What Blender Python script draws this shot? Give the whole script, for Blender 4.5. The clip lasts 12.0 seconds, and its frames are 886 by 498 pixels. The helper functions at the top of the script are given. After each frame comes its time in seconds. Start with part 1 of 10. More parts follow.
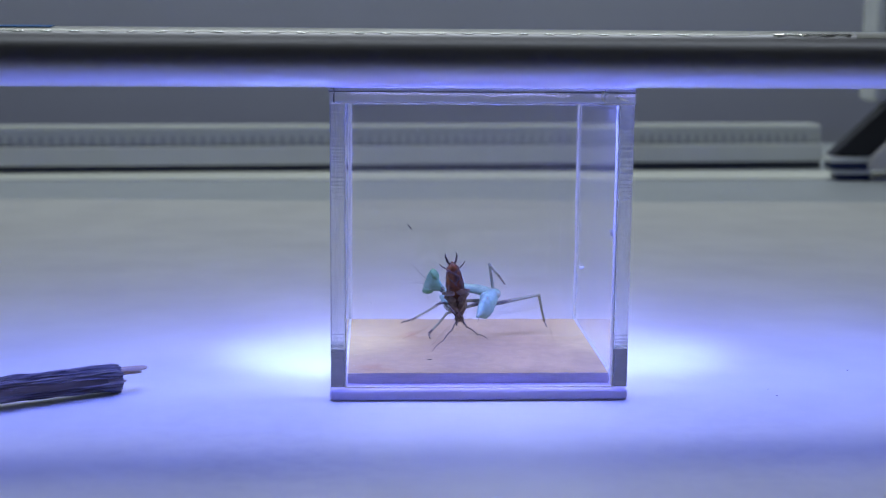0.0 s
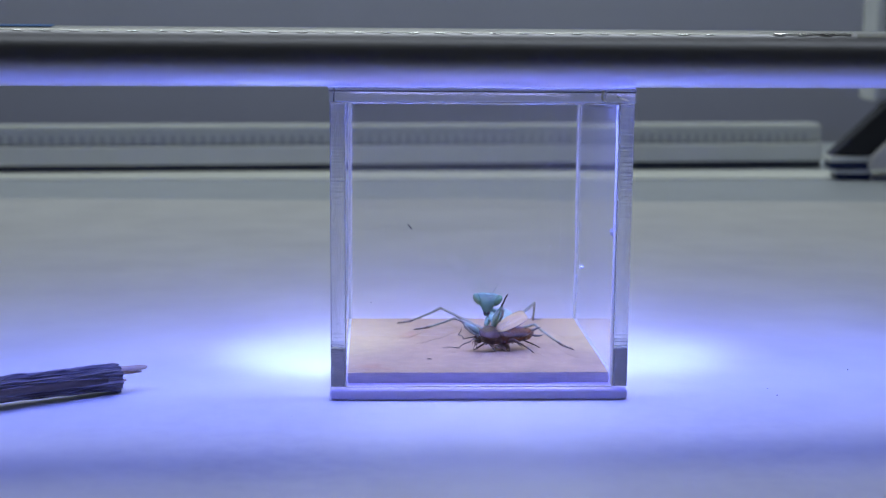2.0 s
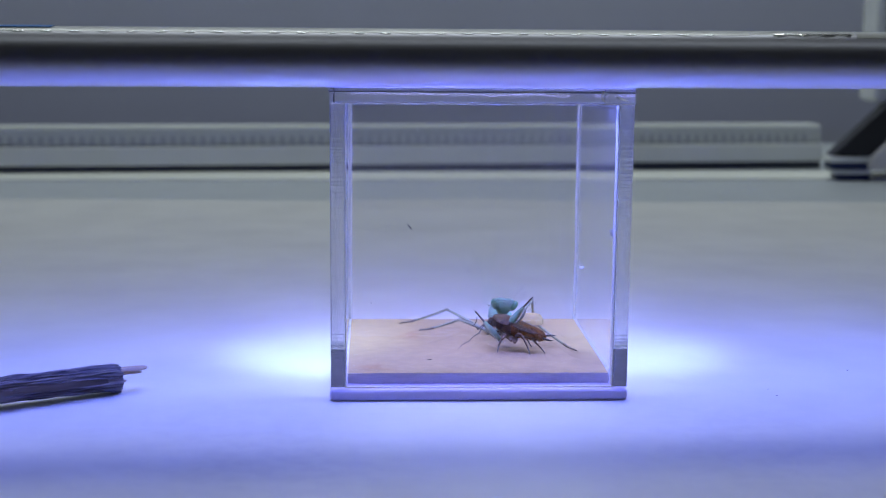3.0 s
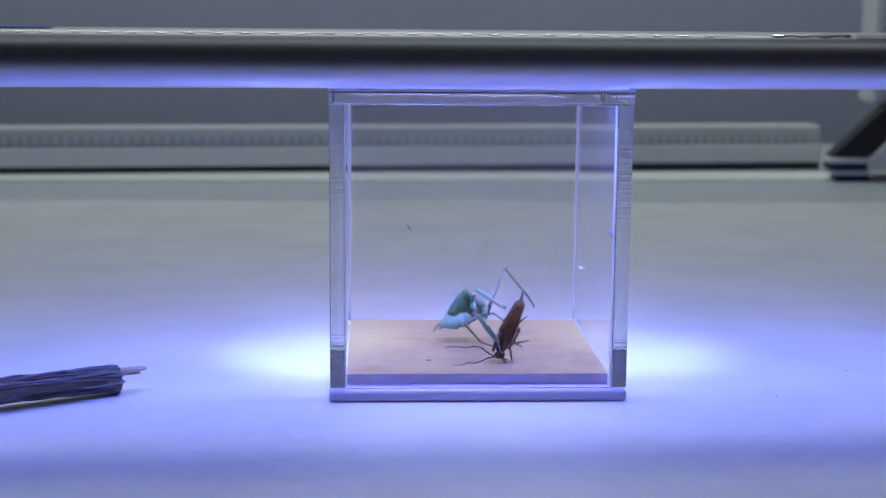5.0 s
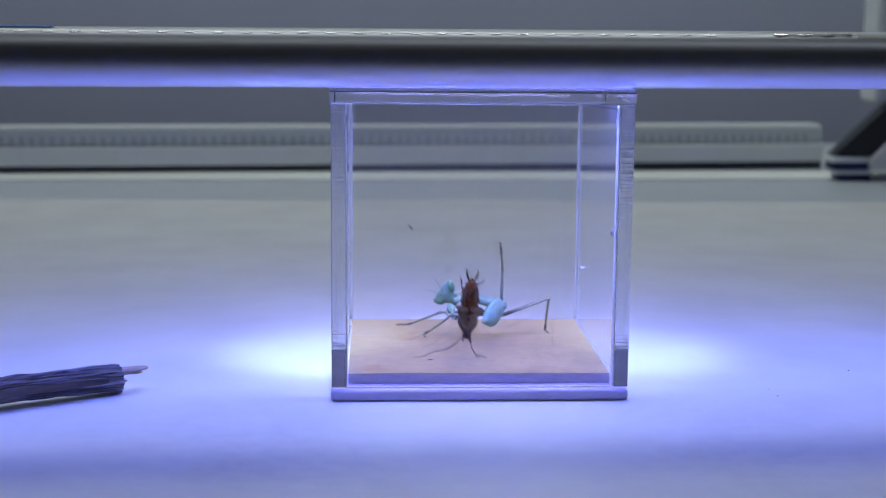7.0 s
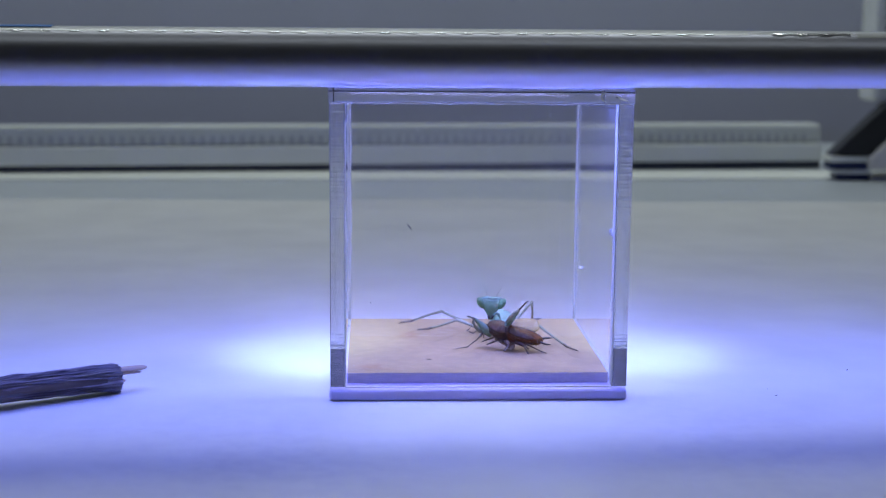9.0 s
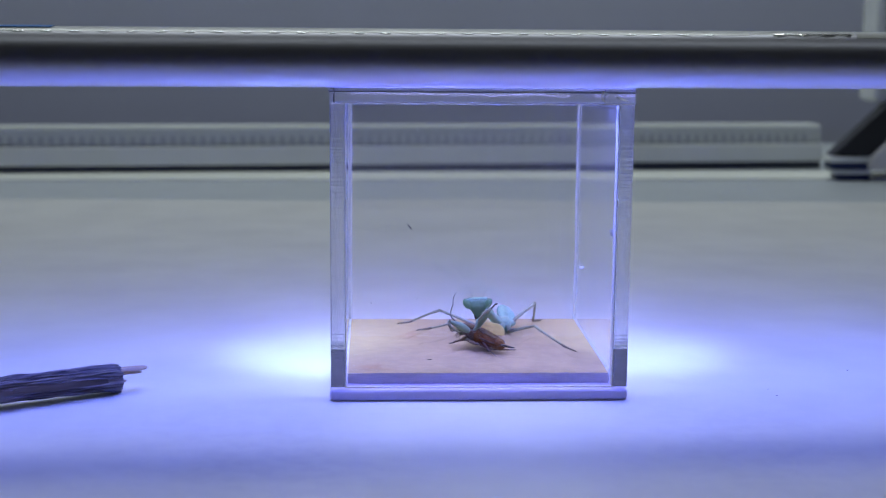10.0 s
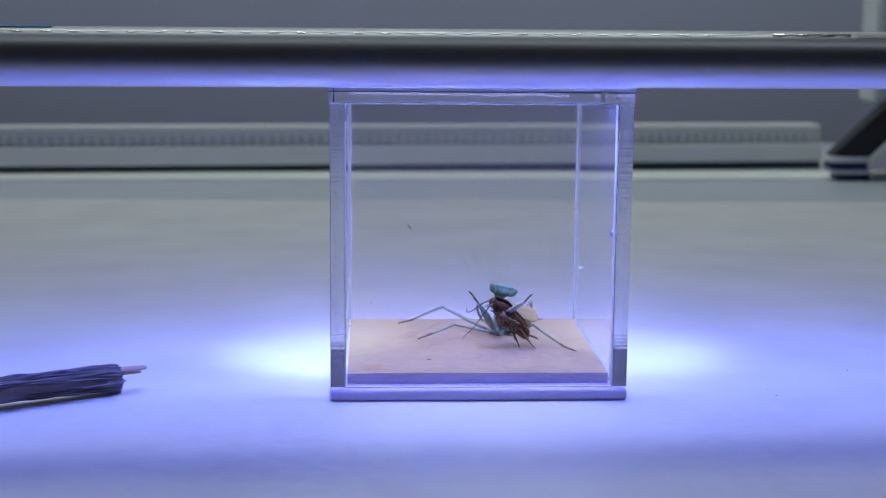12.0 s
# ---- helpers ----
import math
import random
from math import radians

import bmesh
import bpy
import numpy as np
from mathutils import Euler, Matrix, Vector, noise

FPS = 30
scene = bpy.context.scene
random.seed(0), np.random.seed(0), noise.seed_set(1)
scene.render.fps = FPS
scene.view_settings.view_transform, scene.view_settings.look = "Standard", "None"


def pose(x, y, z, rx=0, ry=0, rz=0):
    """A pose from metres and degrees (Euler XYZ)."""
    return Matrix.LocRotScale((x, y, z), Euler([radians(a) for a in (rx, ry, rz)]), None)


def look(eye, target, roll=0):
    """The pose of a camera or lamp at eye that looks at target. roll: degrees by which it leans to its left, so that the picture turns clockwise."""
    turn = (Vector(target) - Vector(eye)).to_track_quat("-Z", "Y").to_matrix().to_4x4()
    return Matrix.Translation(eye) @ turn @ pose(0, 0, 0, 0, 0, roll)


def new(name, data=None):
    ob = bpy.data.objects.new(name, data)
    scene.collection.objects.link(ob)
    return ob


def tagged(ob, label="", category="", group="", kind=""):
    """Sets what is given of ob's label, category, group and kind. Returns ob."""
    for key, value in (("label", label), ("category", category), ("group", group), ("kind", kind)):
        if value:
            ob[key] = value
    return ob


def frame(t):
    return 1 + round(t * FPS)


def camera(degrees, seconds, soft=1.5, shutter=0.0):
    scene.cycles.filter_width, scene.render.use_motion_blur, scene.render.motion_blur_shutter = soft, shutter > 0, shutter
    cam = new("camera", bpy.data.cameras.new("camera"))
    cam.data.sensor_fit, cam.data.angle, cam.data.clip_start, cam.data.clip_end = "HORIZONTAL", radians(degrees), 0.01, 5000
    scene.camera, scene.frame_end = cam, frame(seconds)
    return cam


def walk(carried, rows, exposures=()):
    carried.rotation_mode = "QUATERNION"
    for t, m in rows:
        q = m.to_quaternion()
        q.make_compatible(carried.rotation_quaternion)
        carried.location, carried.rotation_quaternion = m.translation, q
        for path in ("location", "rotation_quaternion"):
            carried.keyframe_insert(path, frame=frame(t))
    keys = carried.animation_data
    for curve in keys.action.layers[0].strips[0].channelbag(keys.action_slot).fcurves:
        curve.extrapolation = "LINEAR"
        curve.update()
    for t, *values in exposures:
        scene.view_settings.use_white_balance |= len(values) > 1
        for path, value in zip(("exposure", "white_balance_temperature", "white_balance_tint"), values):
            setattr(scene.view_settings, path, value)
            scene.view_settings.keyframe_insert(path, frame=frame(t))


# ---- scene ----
cam = camera(33.45, 12.0, soft=1.15, shutter=0.25)
cam.data.dof.use_dof = True
cam.data.dof.focus_distance = 0.53
cam.data.dof.aperture_fstop = 15.0
EYE = (-0.03607, -0.4822, 0.12974)


def aim(dx, dy):
    """The tripod pose, shaken by a small turn (dx, dy in hundredths of a degree)."""
    yaw, pitch = radians(2.770 - dx * 0.01), radians(9.235 - dy * 0.01)
    way = Vector((math.sin(yaw) * math.cos(pitch), math.cos(yaw) * math.cos(pitch), -math.sin(pitch)))
    return look(EYE, Vector(EYE) + way, 0.49)


walk(cam, [
    (0.0, aim(0, 0)), (0.5, aim(-2.5, 2)), (1.0, aim(-3, 0)), (1.5, aim(-2.5, -2)), (2.0, aim(0, -2)), (2.5, aim(0, 0)),
    (3.0, aim(0, 0)), (5.0, aim(-3, 3)), (5.5, aim(-1, 1.5)), (6.0, aim(0, -3.5)), (6.5, aim(-2, -4)), (7.0, aim(3, 0.5)),
    (9.0, aim(-2, -1)), (9.5, aim(0, 0)), (10.0, aim(0, 0)), (10.5, aim(0, -2)), (11.0, aim(0, 0)), (11.5, aim(0, 0)),
    (12.0, aim(-1.5, 0))])

# ---- world and lights ----
world = bpy.data.worlds.new("room_air")
scene.world = world
world.use_nodes = True
world.node_tree.nodes["Background"].inputs[0].default_value = (0.6, 0.66, 0.75, 1)
world.node_tree.nodes["Background"].inputs[1].default_value = 0.02

VIOLET = (0.122, 0.178, 1.0)


def area_lamp(name, m, sx, sy, power, colour, spread=180):
    data = bpy.data.lights.new(name, "AREA")
    data.shape, data.size, data.size_y = "RECTANGLE", sx, sy
    data.energy, data.color, data.spread = power, colour, radians(spread)
    ob = new(name, data)
    ob.matrix_world = m
    return ob


# ceiling fittings of the room (white light)
area_lamp("ceiling_lamp_light", pose(0.0, 0.92, 1.55), 1.2, 0.4, 10.3, (0.87, 0.965, 0.97))
area_lamp("ceiling_lamp_light", pose(0.0, -0.55, 1.55), 2.4, 0.3, 1.75, (0.87, 0.965, 0.97))
# the row of blue-violet diodes under the lamp tube
area_lamp("tube_light", pose(0, 0.0085, 0.1052, 20, 0, 3.1), 0.60, 0.005, 0.67, VIOLET, 178)
area_lamp("tube_centre_light", pose(0, 0.0085, 0.1050, 40, 0, 3.1), 0.09, 0.005, 0.042, (0.36, 0.365, 1.0), 105)
# two added spot lamps, no such diodes known, for the bright pools beside the box
for x, power in ((-0.055, 0.70), (0.064, 0.56)):
    data = bpy.data.lights.new("side_pool_spot", "SPOT")
    data.energy, data.color, data.spot_size, data.spot_blend, data.shadow_soft_size = power, (0.42, 0.63, 1.0), radians(45), 1.0, 0.004
    ob = new("side_pool_spot", data)
    ob.matrix_world = look((x, 0.0117 + 0.054 * x, 0.1052), (x, 0.066, 0.0))


# ---- materials ----
def material(name, base, rough=0.5, metal=0.0, vary=None, scale=200.0, bump=0.0, bump_scale=None, stretch=(1, 1, 1), turn=0.0, stains=0.0,
             stain_scale=25.0, **more):
    """A principled material with two scales of colour variation and a fine relief."""
    m = bpy.data.materials.new(name)
    m.use_nodes = True
    nt = m.node_tree
    b = nt.nodes["Principled BSDF"]
    b.inputs["Base Color"].default_value = (*base, 1)
    b.inputs["Roughness"].default_value, b.inputs["Metallic"].default_value = rough, metal
    for key, value in more.items():
        b.inputs[key.replace("_", " ")].default_value = value
    if vary is None and not bump and not stains:
        return m
    co = nt.nodes.new("ShaderNodeTexCoord")
    mp = nt.nodes.new("ShaderNodeMapping")
    if turn:
        mp.vector_type = "TEXTURE"
        mp.inputs["Rotation"].default_value[2] = radians(turn)
        mp.inputs["Scale"].default_value = [1 / k for k in stretch]
    else:
        mp.inputs["Scale"].default_value = stretch
    nt.links.new(co.outputs["Object"], mp.inputs["Vector"])

    def noise_node(sc, detail):
        n = nt.nodes.new("ShaderNodeTexNoise")
        n.inputs["Scale"].default_value, n.inputs["Detail"].default_value = sc, detail
        nt.links.new(mp.outputs["Vector"], n.inputs["Vector"])
        return n
    colour = None
    if vary is not None:
        n = noise_node(scale, 5)
        ramp = nt.nodes.new("ShaderNodeValToRGB")
        ramp.color_ramp.elements[0].position, ramp.color_ramp.elements[1].position = 0.32, 0.68
        ramp.color_ramp.elements[0].color, ramp.color_ramp.elements[1].color = (*vary, 1), (*base, 1)
        nt.links.new(n.outputs["Fac"], ramp.inputs["Fac"])
        colour = ramp.outputs["Color"]
    if stains:
        n = noise_node(stain_scale, 3)
        ramp = nt.nodes.new("ShaderNodeValToRGB")
        ramp.color_ramp.elements[0].position, ramp.color_ramp.elements[1].position = 0.3, 0.62
        k = 1 - stains
        ramp.color_ramp.elements[0].color, ramp.color_ramp.elements[1].color = (k, k, k, 1), (1, 1, 1, 1)
        nt.links.new(n.outputs["Fac"], ramp.inputs["Fac"])
        mix = nt.nodes.new("ShaderNodeMix")
        mix.data_type, mix.blend_type = "RGBA", "MULTIPLY"
        mix.inputs["Factor"].default_value = 1
        if colour is not None:
            nt.links.new(colour, mix.inputs["A"])
        else:
            mix.inputs["A"].default_value = (*base, 1)
        nt.links.new(ramp.outputs["Color"], mix.inputs["B"])
        colour = mix.outputs["Result"]
    if colour is not None:
        nt.links.new(colour, b.inputs["Base Color"])
    if bump:
        n = noise_node(bump_scale or scale, 6)
        bp = nt.nodes.new("ShaderNodeBump")
        bp.inputs["Strength"].default_value, bp.inputs["Distance"].default_value = bump, 0.0006
        nt.links.new(n.outputs["Fac"], bp.inputs["Height"])
        nt.links.new(bp.outputs["Normal"], b.inputs["Normal"])
    return m


WALL = material("painted_wall", (0.76, 0.79, 0.97), 0.7, vary=(0.73, 0.76, 0.94), scale=8, bump=0.1, bump_scale=90)
# near-black colour of the unseen room, which keeps the tube's reflections dark
ROOM = material("unseen_dark_room", (0.075, 0.075, 0.08), 0.8, vary=(0.06, 0.06, 0.064), scale=5)
TABLE = material("laminate_table", (0.54, 0.58, 0.61), 0.35, vary=(0.51, 0.55, 0.58), scale=30, bump=0.05, bump_scale=300)
PAPER = material("white_sheet", (0.73, 0.735, 0.71), 0.5, vary=(0.695, 0.70, 0.675), scale=14, stains=0.09, stain_scale=22, bump=0.5, bump_scale=70)
ACRYLIC = material("clear_acrylic", (0.985, 0.985, 1.0), 0.0, IOR=1.49, Transmission_Weight=0.992)
HAZE = material("hazy_acrylic", (0.95, 0.95, 0.97), 0.02, IOR=1.49, Transmission_Weight=0.965, bump=0.03, bump_scale=90, stretch=(1, 1, 0.15))
CUT = material("laser_cut_edge", (0.95, 0.95, 1.0), 0.05, IOR=1.49, Transmission_Weight=0.975, bump=0.3, bump_scale=150, stretch=(0.1, 0.1, 7))


def thin_pane(name, clear):
    """Clear sheet seen square on: most light goes straight through, the rest as in solid acrylic."""
    m = material(name, (0.985, 0.985, 1.0), 0.0, IOR=1.49, Transmission_Weight=0.992)
    nt = m.node_tree
    out = nt.nodes["Material Output"]
    mix = nt.nodes.new("ShaderNodeMixShader")
    mix.inputs[0].default_value = clear
    straight = nt.nodes.new("ShaderNodeBsdfTransparent")
    nt.links.new(nt.nodes["Principled BSDF"].outputs[0], mix.inputs[1])
    nt.links.new(straight.outputs[0], mix.inputs[2])
    nt.links.new(mix.outputs[0], out.inputs[0])
    return m


FRONT = thin_pane("front_acrylic", 0.94)
FROST = material("frosted_seam", (0.96, 0.94, 0.80), 0.5, IOR=1.3, Transmission_Weight=0.22)
# tinted film that paints the dark reflection inside the wall ends
EDGE_REFLECTION = material("painted_edge_reflection", (0.60, 0.58, 0.66), 0.08, vary=(0.42, 0.40, 0.5), scale=260, stretch=(0.3, 0.3, 2.5), IOR=1.49, Transmission_Weight=0.9, bump=0.15, bump_scale=400)
BEAD = material("glue_glint_bead", (0.95, 0.95, 0.88), 0.5, IOR=1.12, Transmission_Weight=0.96)
BASE = material("white_plastic_base", (0.66, 0.60, 0.78), 0.35, vary=(0.60, 0.54, 0.72), scale=60)
BOARD = material("tan_fibreboard", (0.405, 0.278, 0.124), 0.75, vary=(0.33, 0.226, 0.10), scale=240, stains=0.2, stain_scale=38, bump=0.12, bump_scale=500)


def stain(mat, centre, radius, tint):
    """A soiled patch with a ragged outline, soaked into the surface."""
    nt = mat.node_tree
    b = nt.nodes["Principled BSDF"]
    old = b.inputs["Base Color"].links[0].from_socket
    co = nt.nodes.new("ShaderNodeTexCoord")
    n = nt.nodes.new("ShaderNodeTexNoise")
    n.inputs["Scale"].default_value, n.inputs["Detail"].default_value = 160, 6
    nt.links.new(co.outputs["Object"], n.inputs["Vector"])
    dist = nt.nodes.new("ShaderNodeVectorMath")
    dist.operation = "DISTANCE"
    dist.inputs[1].default_value = centre
    nt.links.new(co.outputs["Object"], dist.inputs[0])
    ramp = nt.nodes.new("ShaderNodeMapRange")
    ramp.inputs["From Min"].default_value, ramp.inputs["From Max"].default_value = radius, radius * 0.2
    nt.links.new(dist.outputs["Value"], ramp.inputs["Value"])
    cut = nt.nodes.new("ShaderNodeMapRange")
    cut.inputs["From Min"].default_value, cut.inputs["From Max"].default_value = 0.42, 0.62
    nt.links.new(n.outputs["Fac"], cut.inputs["Value"])
    both = nt.nodes.new("ShaderNodeMath")
    both.operation = "MULTIPLY"
    nt.links.new(ramp.outputs["Result"], both.inputs[0])
    nt.links.new(cut.outputs["Result"], both.inputs[1])
    mix = nt.nodes.new("ShaderNodeMix")
    mix.data_type, mix.blend_type = "RGBA", "MULTIPLY"
    nt.links.new(both.outputs["Value"], mix.inputs["Factor"])
    nt.links.new(old, mix.inputs["A"])
    mix.inputs["B"].default_value = (*tint, 1)
    nt.links.new(mix.outputs["Result"], b.inputs["Base Color"])


stain(BOARD, (-0.0190, 0.0655, 0.0076), 0.0095, (0.80, 0.62, 0.55))
stain(BOARD, (-0.0350, 0.0130, 0.0076), 0.0085, (0.85, 0.66, 0.40))
stain(BOARD, (0.0000, 0.0720, 0.0076), 0.010, (0.90, 0.84, 0.82))
stain(PAPER, (-0.095, -0.060, 0.0), 0.075, (0.945, 0.945, 0.96))
stain(PAPER, (0.075, -0.062, 0.0), 0.075, (0.945, 0.945, 0.96))
stain(PAPER, (-0.05, -0.075, 0.0), 0.05, (0.95, 0.95, 0.965))
BOARD_EDGE = material("board_edge", (0.68, 0.62, 0.70), 0.8, vary=(0.57, 0.52, 0.60), scale=900, stretch=(0.3, 0.3, 3), bump=0.3)
TUBE = material("tube_housing", (0.60, 0.60, 0.70), 0.39, 0.95, vary=(0.55, 0.54, 0.59), scale=60, stretch=(0.05, 1, 1))
CLEAR_FILM = material("milky_sleeve", (0.86, 0.86, 0.84), 0.24, 0.0, vary=(0.70, 0.70, 0.70), scale=160, stretch=(0.2, 1, 1), bump=0.4, bump_scale=150)
# mirror-bright white for the pieces that stand in for glints
FOLD = material("glint_film", (0.95, 0.94, 0.92), 0.15, 0.85, vary=(0.9, 0.9, 0.9), scale=200, bump=0.05, bump_scale=260)
BLUE_TAPE = material("blue_plastic", (0.06, 0.27, 0.78), 0.5, vary=(0.05, 0.22, 0.68), scale=90, Specular_IOR_Level=0.2)
DUCT = material("pale_grey_plastic", (0.86, 0.88, 0.81), 0.5, vary=(0.83, 0.85, 0.78), scale=40)
COVER = material("grey_plastic", (0.70, 0.73, 0.69), 0.5, vary=(0.66, 0.69, 0.65), scale=40)
SLOT = material("dark_slot", (0.49, 0.51, 0.51), 0.7)
DARK_SLOT = material("deep_slot", (0.24, 0.25, 0.28), 0.7)
BLACK = material("black_plastic", (0.018, 0.019, 0.022), 0.4)
# dark colour that paints the shade in the gap below the duct
GAP_SHADE = material("duct_gap_shade", (0.07, 0.078, 0.085), 0.6)
CREAM = material("cream_plastic", (0.86, 0.83, 0.74), 0.45, vary=(0.83, 0.80, 0.71), scale=30)
NAVY = material("navy_rubber", (0.012, 0.025, 0.09), 0.5)


# ---- building helpers ----
def part(name, bm, mat, parent=None, label="", smooth=False):
    me = bpy.data.meshes.new(name)
    bm.to_mesh(me)
    bm.free()
    for m in (mat if isinstance(mat, (list, tuple)) else [mat]):
        me.materials.append(m)
    if smooth:
        for p in me.polygons:
            p.use_smooth = True
    ob = new(name, me)
    if parent is not None:
        ob.parent = parent
    return tagged(ob, label)


def box_bm(x0, y0, z0, x1, y1, z1, bevel=0.0, segments=2):
    bm = bmesh.new()
    bmesh.ops.create_cube(bm, size=1)
    for v in bm.verts:
        v.co = Vector(((x0 + x1) / 2 + v.co.x * (x1 - x0), (y0 + y1) / 2 + v.co.y * (y1 - y0), (z0 + z1) / 2 + v.co.z * (z1 - z0)))
    if bevel:
        bmesh.ops.bevel(bm, geom=bm.edges[:], offset=bevel, segments=segments, profile=0.5, affect="EDGES")
    return bm


def loft(sections, sides=12, caps=True, bm=None):
    """A skin over rings: each section is (centre, u, v), with half axes u and v as vectors."""
    bm = bm or bmesh.new()
    rings = []
    for c, u, v in sections:
        c, u, v = Vector(c), Vector(u), Vector(v)
        rings.append([bm.verts.new(c + u * math.cos(2 * math.pi * i / sides) + v * math.sin(2 * math.pi * i / sides)) for i in range(sides)])
    for a, b in zip(rings, rings[1:]):
        for i in range(sides):
            j = (i + 1) % sides
            bm.faces.new((a[i], a[j], b[j], b[i]))
    if caps:
        bm.faces.new(rings[0][::-1])
        bm.faces.new(rings[-1])
    bmesh.ops.recalc_face_normals(bm, faces=bm.faces[:])
    return bm


# ---- setting ----
tagged(part("wall_north", box_bm(-2.2, 1.30, -0.8, 2.2, 1.40, 1.7), WALL), "plain blue-grey painted wall behind the table", "wall", kind="structure")
# unseen surfaces added around the table to close off and darken the room
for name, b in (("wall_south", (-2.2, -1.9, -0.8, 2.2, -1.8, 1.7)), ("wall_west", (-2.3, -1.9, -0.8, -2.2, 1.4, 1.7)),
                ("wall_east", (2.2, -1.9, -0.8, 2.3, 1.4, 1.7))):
    tagged(part(name, box_bm(*b), ROOM), "unseen dark wall added to close the room and darken reflections", "wall", kind="structure")
tagged(part("ceiling", box_bm(-2.3, -1.9, 1.7, 2.3, 1.4, 1.8), ROOM), "unseen dark ceiling added to close the room", "ceiling", kind="structure")
tagged(part("floor", box_bm(-2.3, -1.9, -0.9, 2.3, 1.4, -0.8), ROOM), "unseen dark floor added to close the room", "floor", kind="structure")


def build_table():
    t = tagged(new("table"), "grey-white laminate table top with thin legs", "table")
    part("tabletop", box_bm(-0.95, -0.20, -0.032, 0.95, 1.0, -0.002, 0.002), TABLE, t)
    for x in (-0.88, 0.88):
        for y in (-0.14, 0.94):
            part("leg", box_bm(x - 0.02, y - 0.02, -0.8, x + 0.02, y + 0.02, -0.032, 0.002), TABLE, t)


def build_sheet():
    bm = bmesh.new()
    nx, ny = 90, 50
    grid = []
    for j in range(ny + 1):
        row = []
        for i in range(nx + 1):
            x = -0.62 + 1.24 * i / nx
            edge = 0.522 + 0.012 * math.sin(x * 21 + 1.0) * math.exp(-((x - 0.03) / 0.12) ** 2) - 0.012 * x
            y = -0.19 + (edge + 0.19) * j / ny
            row.append(bm.verts.new((x, y, 0.0)))
        grid.append(row)
    for j in range(ny):
        for i in range(nx):
            bm.faces.new((grid[j][i], grid[j][i + 1], grid[j + 1][i + 1], grid[j + 1][i]))
    r = bmesh.ops.extrude_face_region(bm, geom=bm.faces[:])
    for v in r["geom"]:
        if isinstance(v, bmesh.types.BMVert):
            v.co.z = -0.0019
    bmesh.ops.recalc_face_normals(bm, faces=bm.faces[:])
    tagged(part("white_sheet", bm, PAPER), "white card sheet lying on the table, faintly scuffed", "sheet")


build_table()
build_sheet()


# ---- the clear box ----
def build_acrylic_box():
    t = tagged(new("acrylic_box"), "clear acrylic box with thick glued walls on a white base", "display box")
    H, tb, w, g = 0.0993, 0.0039, 0.005, 0.00012

    def pane(name, b, cut_axes, label="", body=None):
        bm = box_bm(*b, 0.00025, 1)
        ob = part(name, bm, [body or ACRYLIC, CUT], t, label)
        for p in ob.data.polygons:
            if any(abs(p.normal[a]) > 0.9 for a in cut_axes):
                p.material_index = 1
        ob.visible_shadow = body is FRONT
        return ob
    part("base_plate", box_bm(-0.0503, -0.0030, 0, 0.0498, 0.1015, tb, 0.0012, 3), BASE, t, "white plastic base plate with rounded rim")
    pane("side_wall", (-0.05, 0, tb + g, -0.05 + w, 0.10, H), (1,), "clear side wall with a ridged cut edge", HAZE)
    pane("side_wall", (0.05 - w, 0, tb + g, 0.05, 0.10, H), (1,), "clear side wall with a ridged cut edge", HAZE)
    pane("front_wall", (-0.05 + w + g, 0.0003, tb + g, 0.05 - w - g, w, H), (), "", FRONT)
    pane("back_wall", (-0.05 + w + g, 0.10 - w, tb + g, 0.05 - w - g, 0.0997, H), ())
    for s in (-1, 1):
        x = s * 0.045
        part("glue_seam", box_bm(x - 0.00022, -0.0001, tb, x + 0.00022, 0.0049, H, 0.0001, 1), FROST, t, "thin frosted glue seam")
        part("glue_seam", box_bm(x - 0.00015, 0.0951, tb, x + 0.00015, 0.0998, H, 0.0001, 1), FROST, t, "thin frosted glue seam")
        part("glue_glint_bead", loft([((x - s * 0.0003, 0.0946, z), (0.00035 + 0.00015 * k, 0, 0), (0, 0.0003, 0)) for k, z in ((0, 0.0076), (1, 0.02), (0, 0.033), (1, 0.05), (0.3, 0.066), (1, 0.08), (0, H - 0.0002))], 8), BEAD, t, smooth=True)
    part("glue_seam", box_bm(-0.0496, -0.0002, H - 0.0001, 0.0496, 0.0012, H + 0.0002, 0.00005, 1), FROST, t, "thin frosted glue seam")
    part("glue_glint_bead", loft([((x, 0.0052, H - 0.0003), (0, 0.0003, 0), (0, 0, 0.00025)) for x in (-0.0445, 0, 0.0445)], 8), BEAD, t, smooth=True)
    part("glue_seam", box_bm(-0.0448, 0.0001, tb, 0.0448, 0.0010, tb + 0.0003, 0.00005, 1), FROST, t, "thin frosted glue seam")
    # squeezed-out glue along the rim
    for s in (-1, 1):
        part("glue_glint_bead", loft([((s * x, -0.0002, H - z), (0.0001, 0, 0), (0, 0, 0.0001)) for x, z in ((0.0449, 0.0062), (0.0447, 0.0036), (0.0441, 0.0019), (0.0428, 0.0012), (0.0395, 0.0008), (0.034, 0.0006))], 6), FROST, t, smooth=True)
    # this one wavy bead paints a bright reflection in the lid's edge
    part("glue_glint_bead", loft([((x, -0.0007, H + z), (0.0003, 0, 0), (0, 0.0002, 0)) for x, z in ((0.0392, 0.0044), (0.0396, 0.0036), (0.0389, 0.0026), (0.0391, 0.0017), (0.0399, 0.0010), (0.0405, 0.0006))], 6), FROST, t, smooth=True)
    for i in range(14):
        x = 0.0052 + i * 0.0011
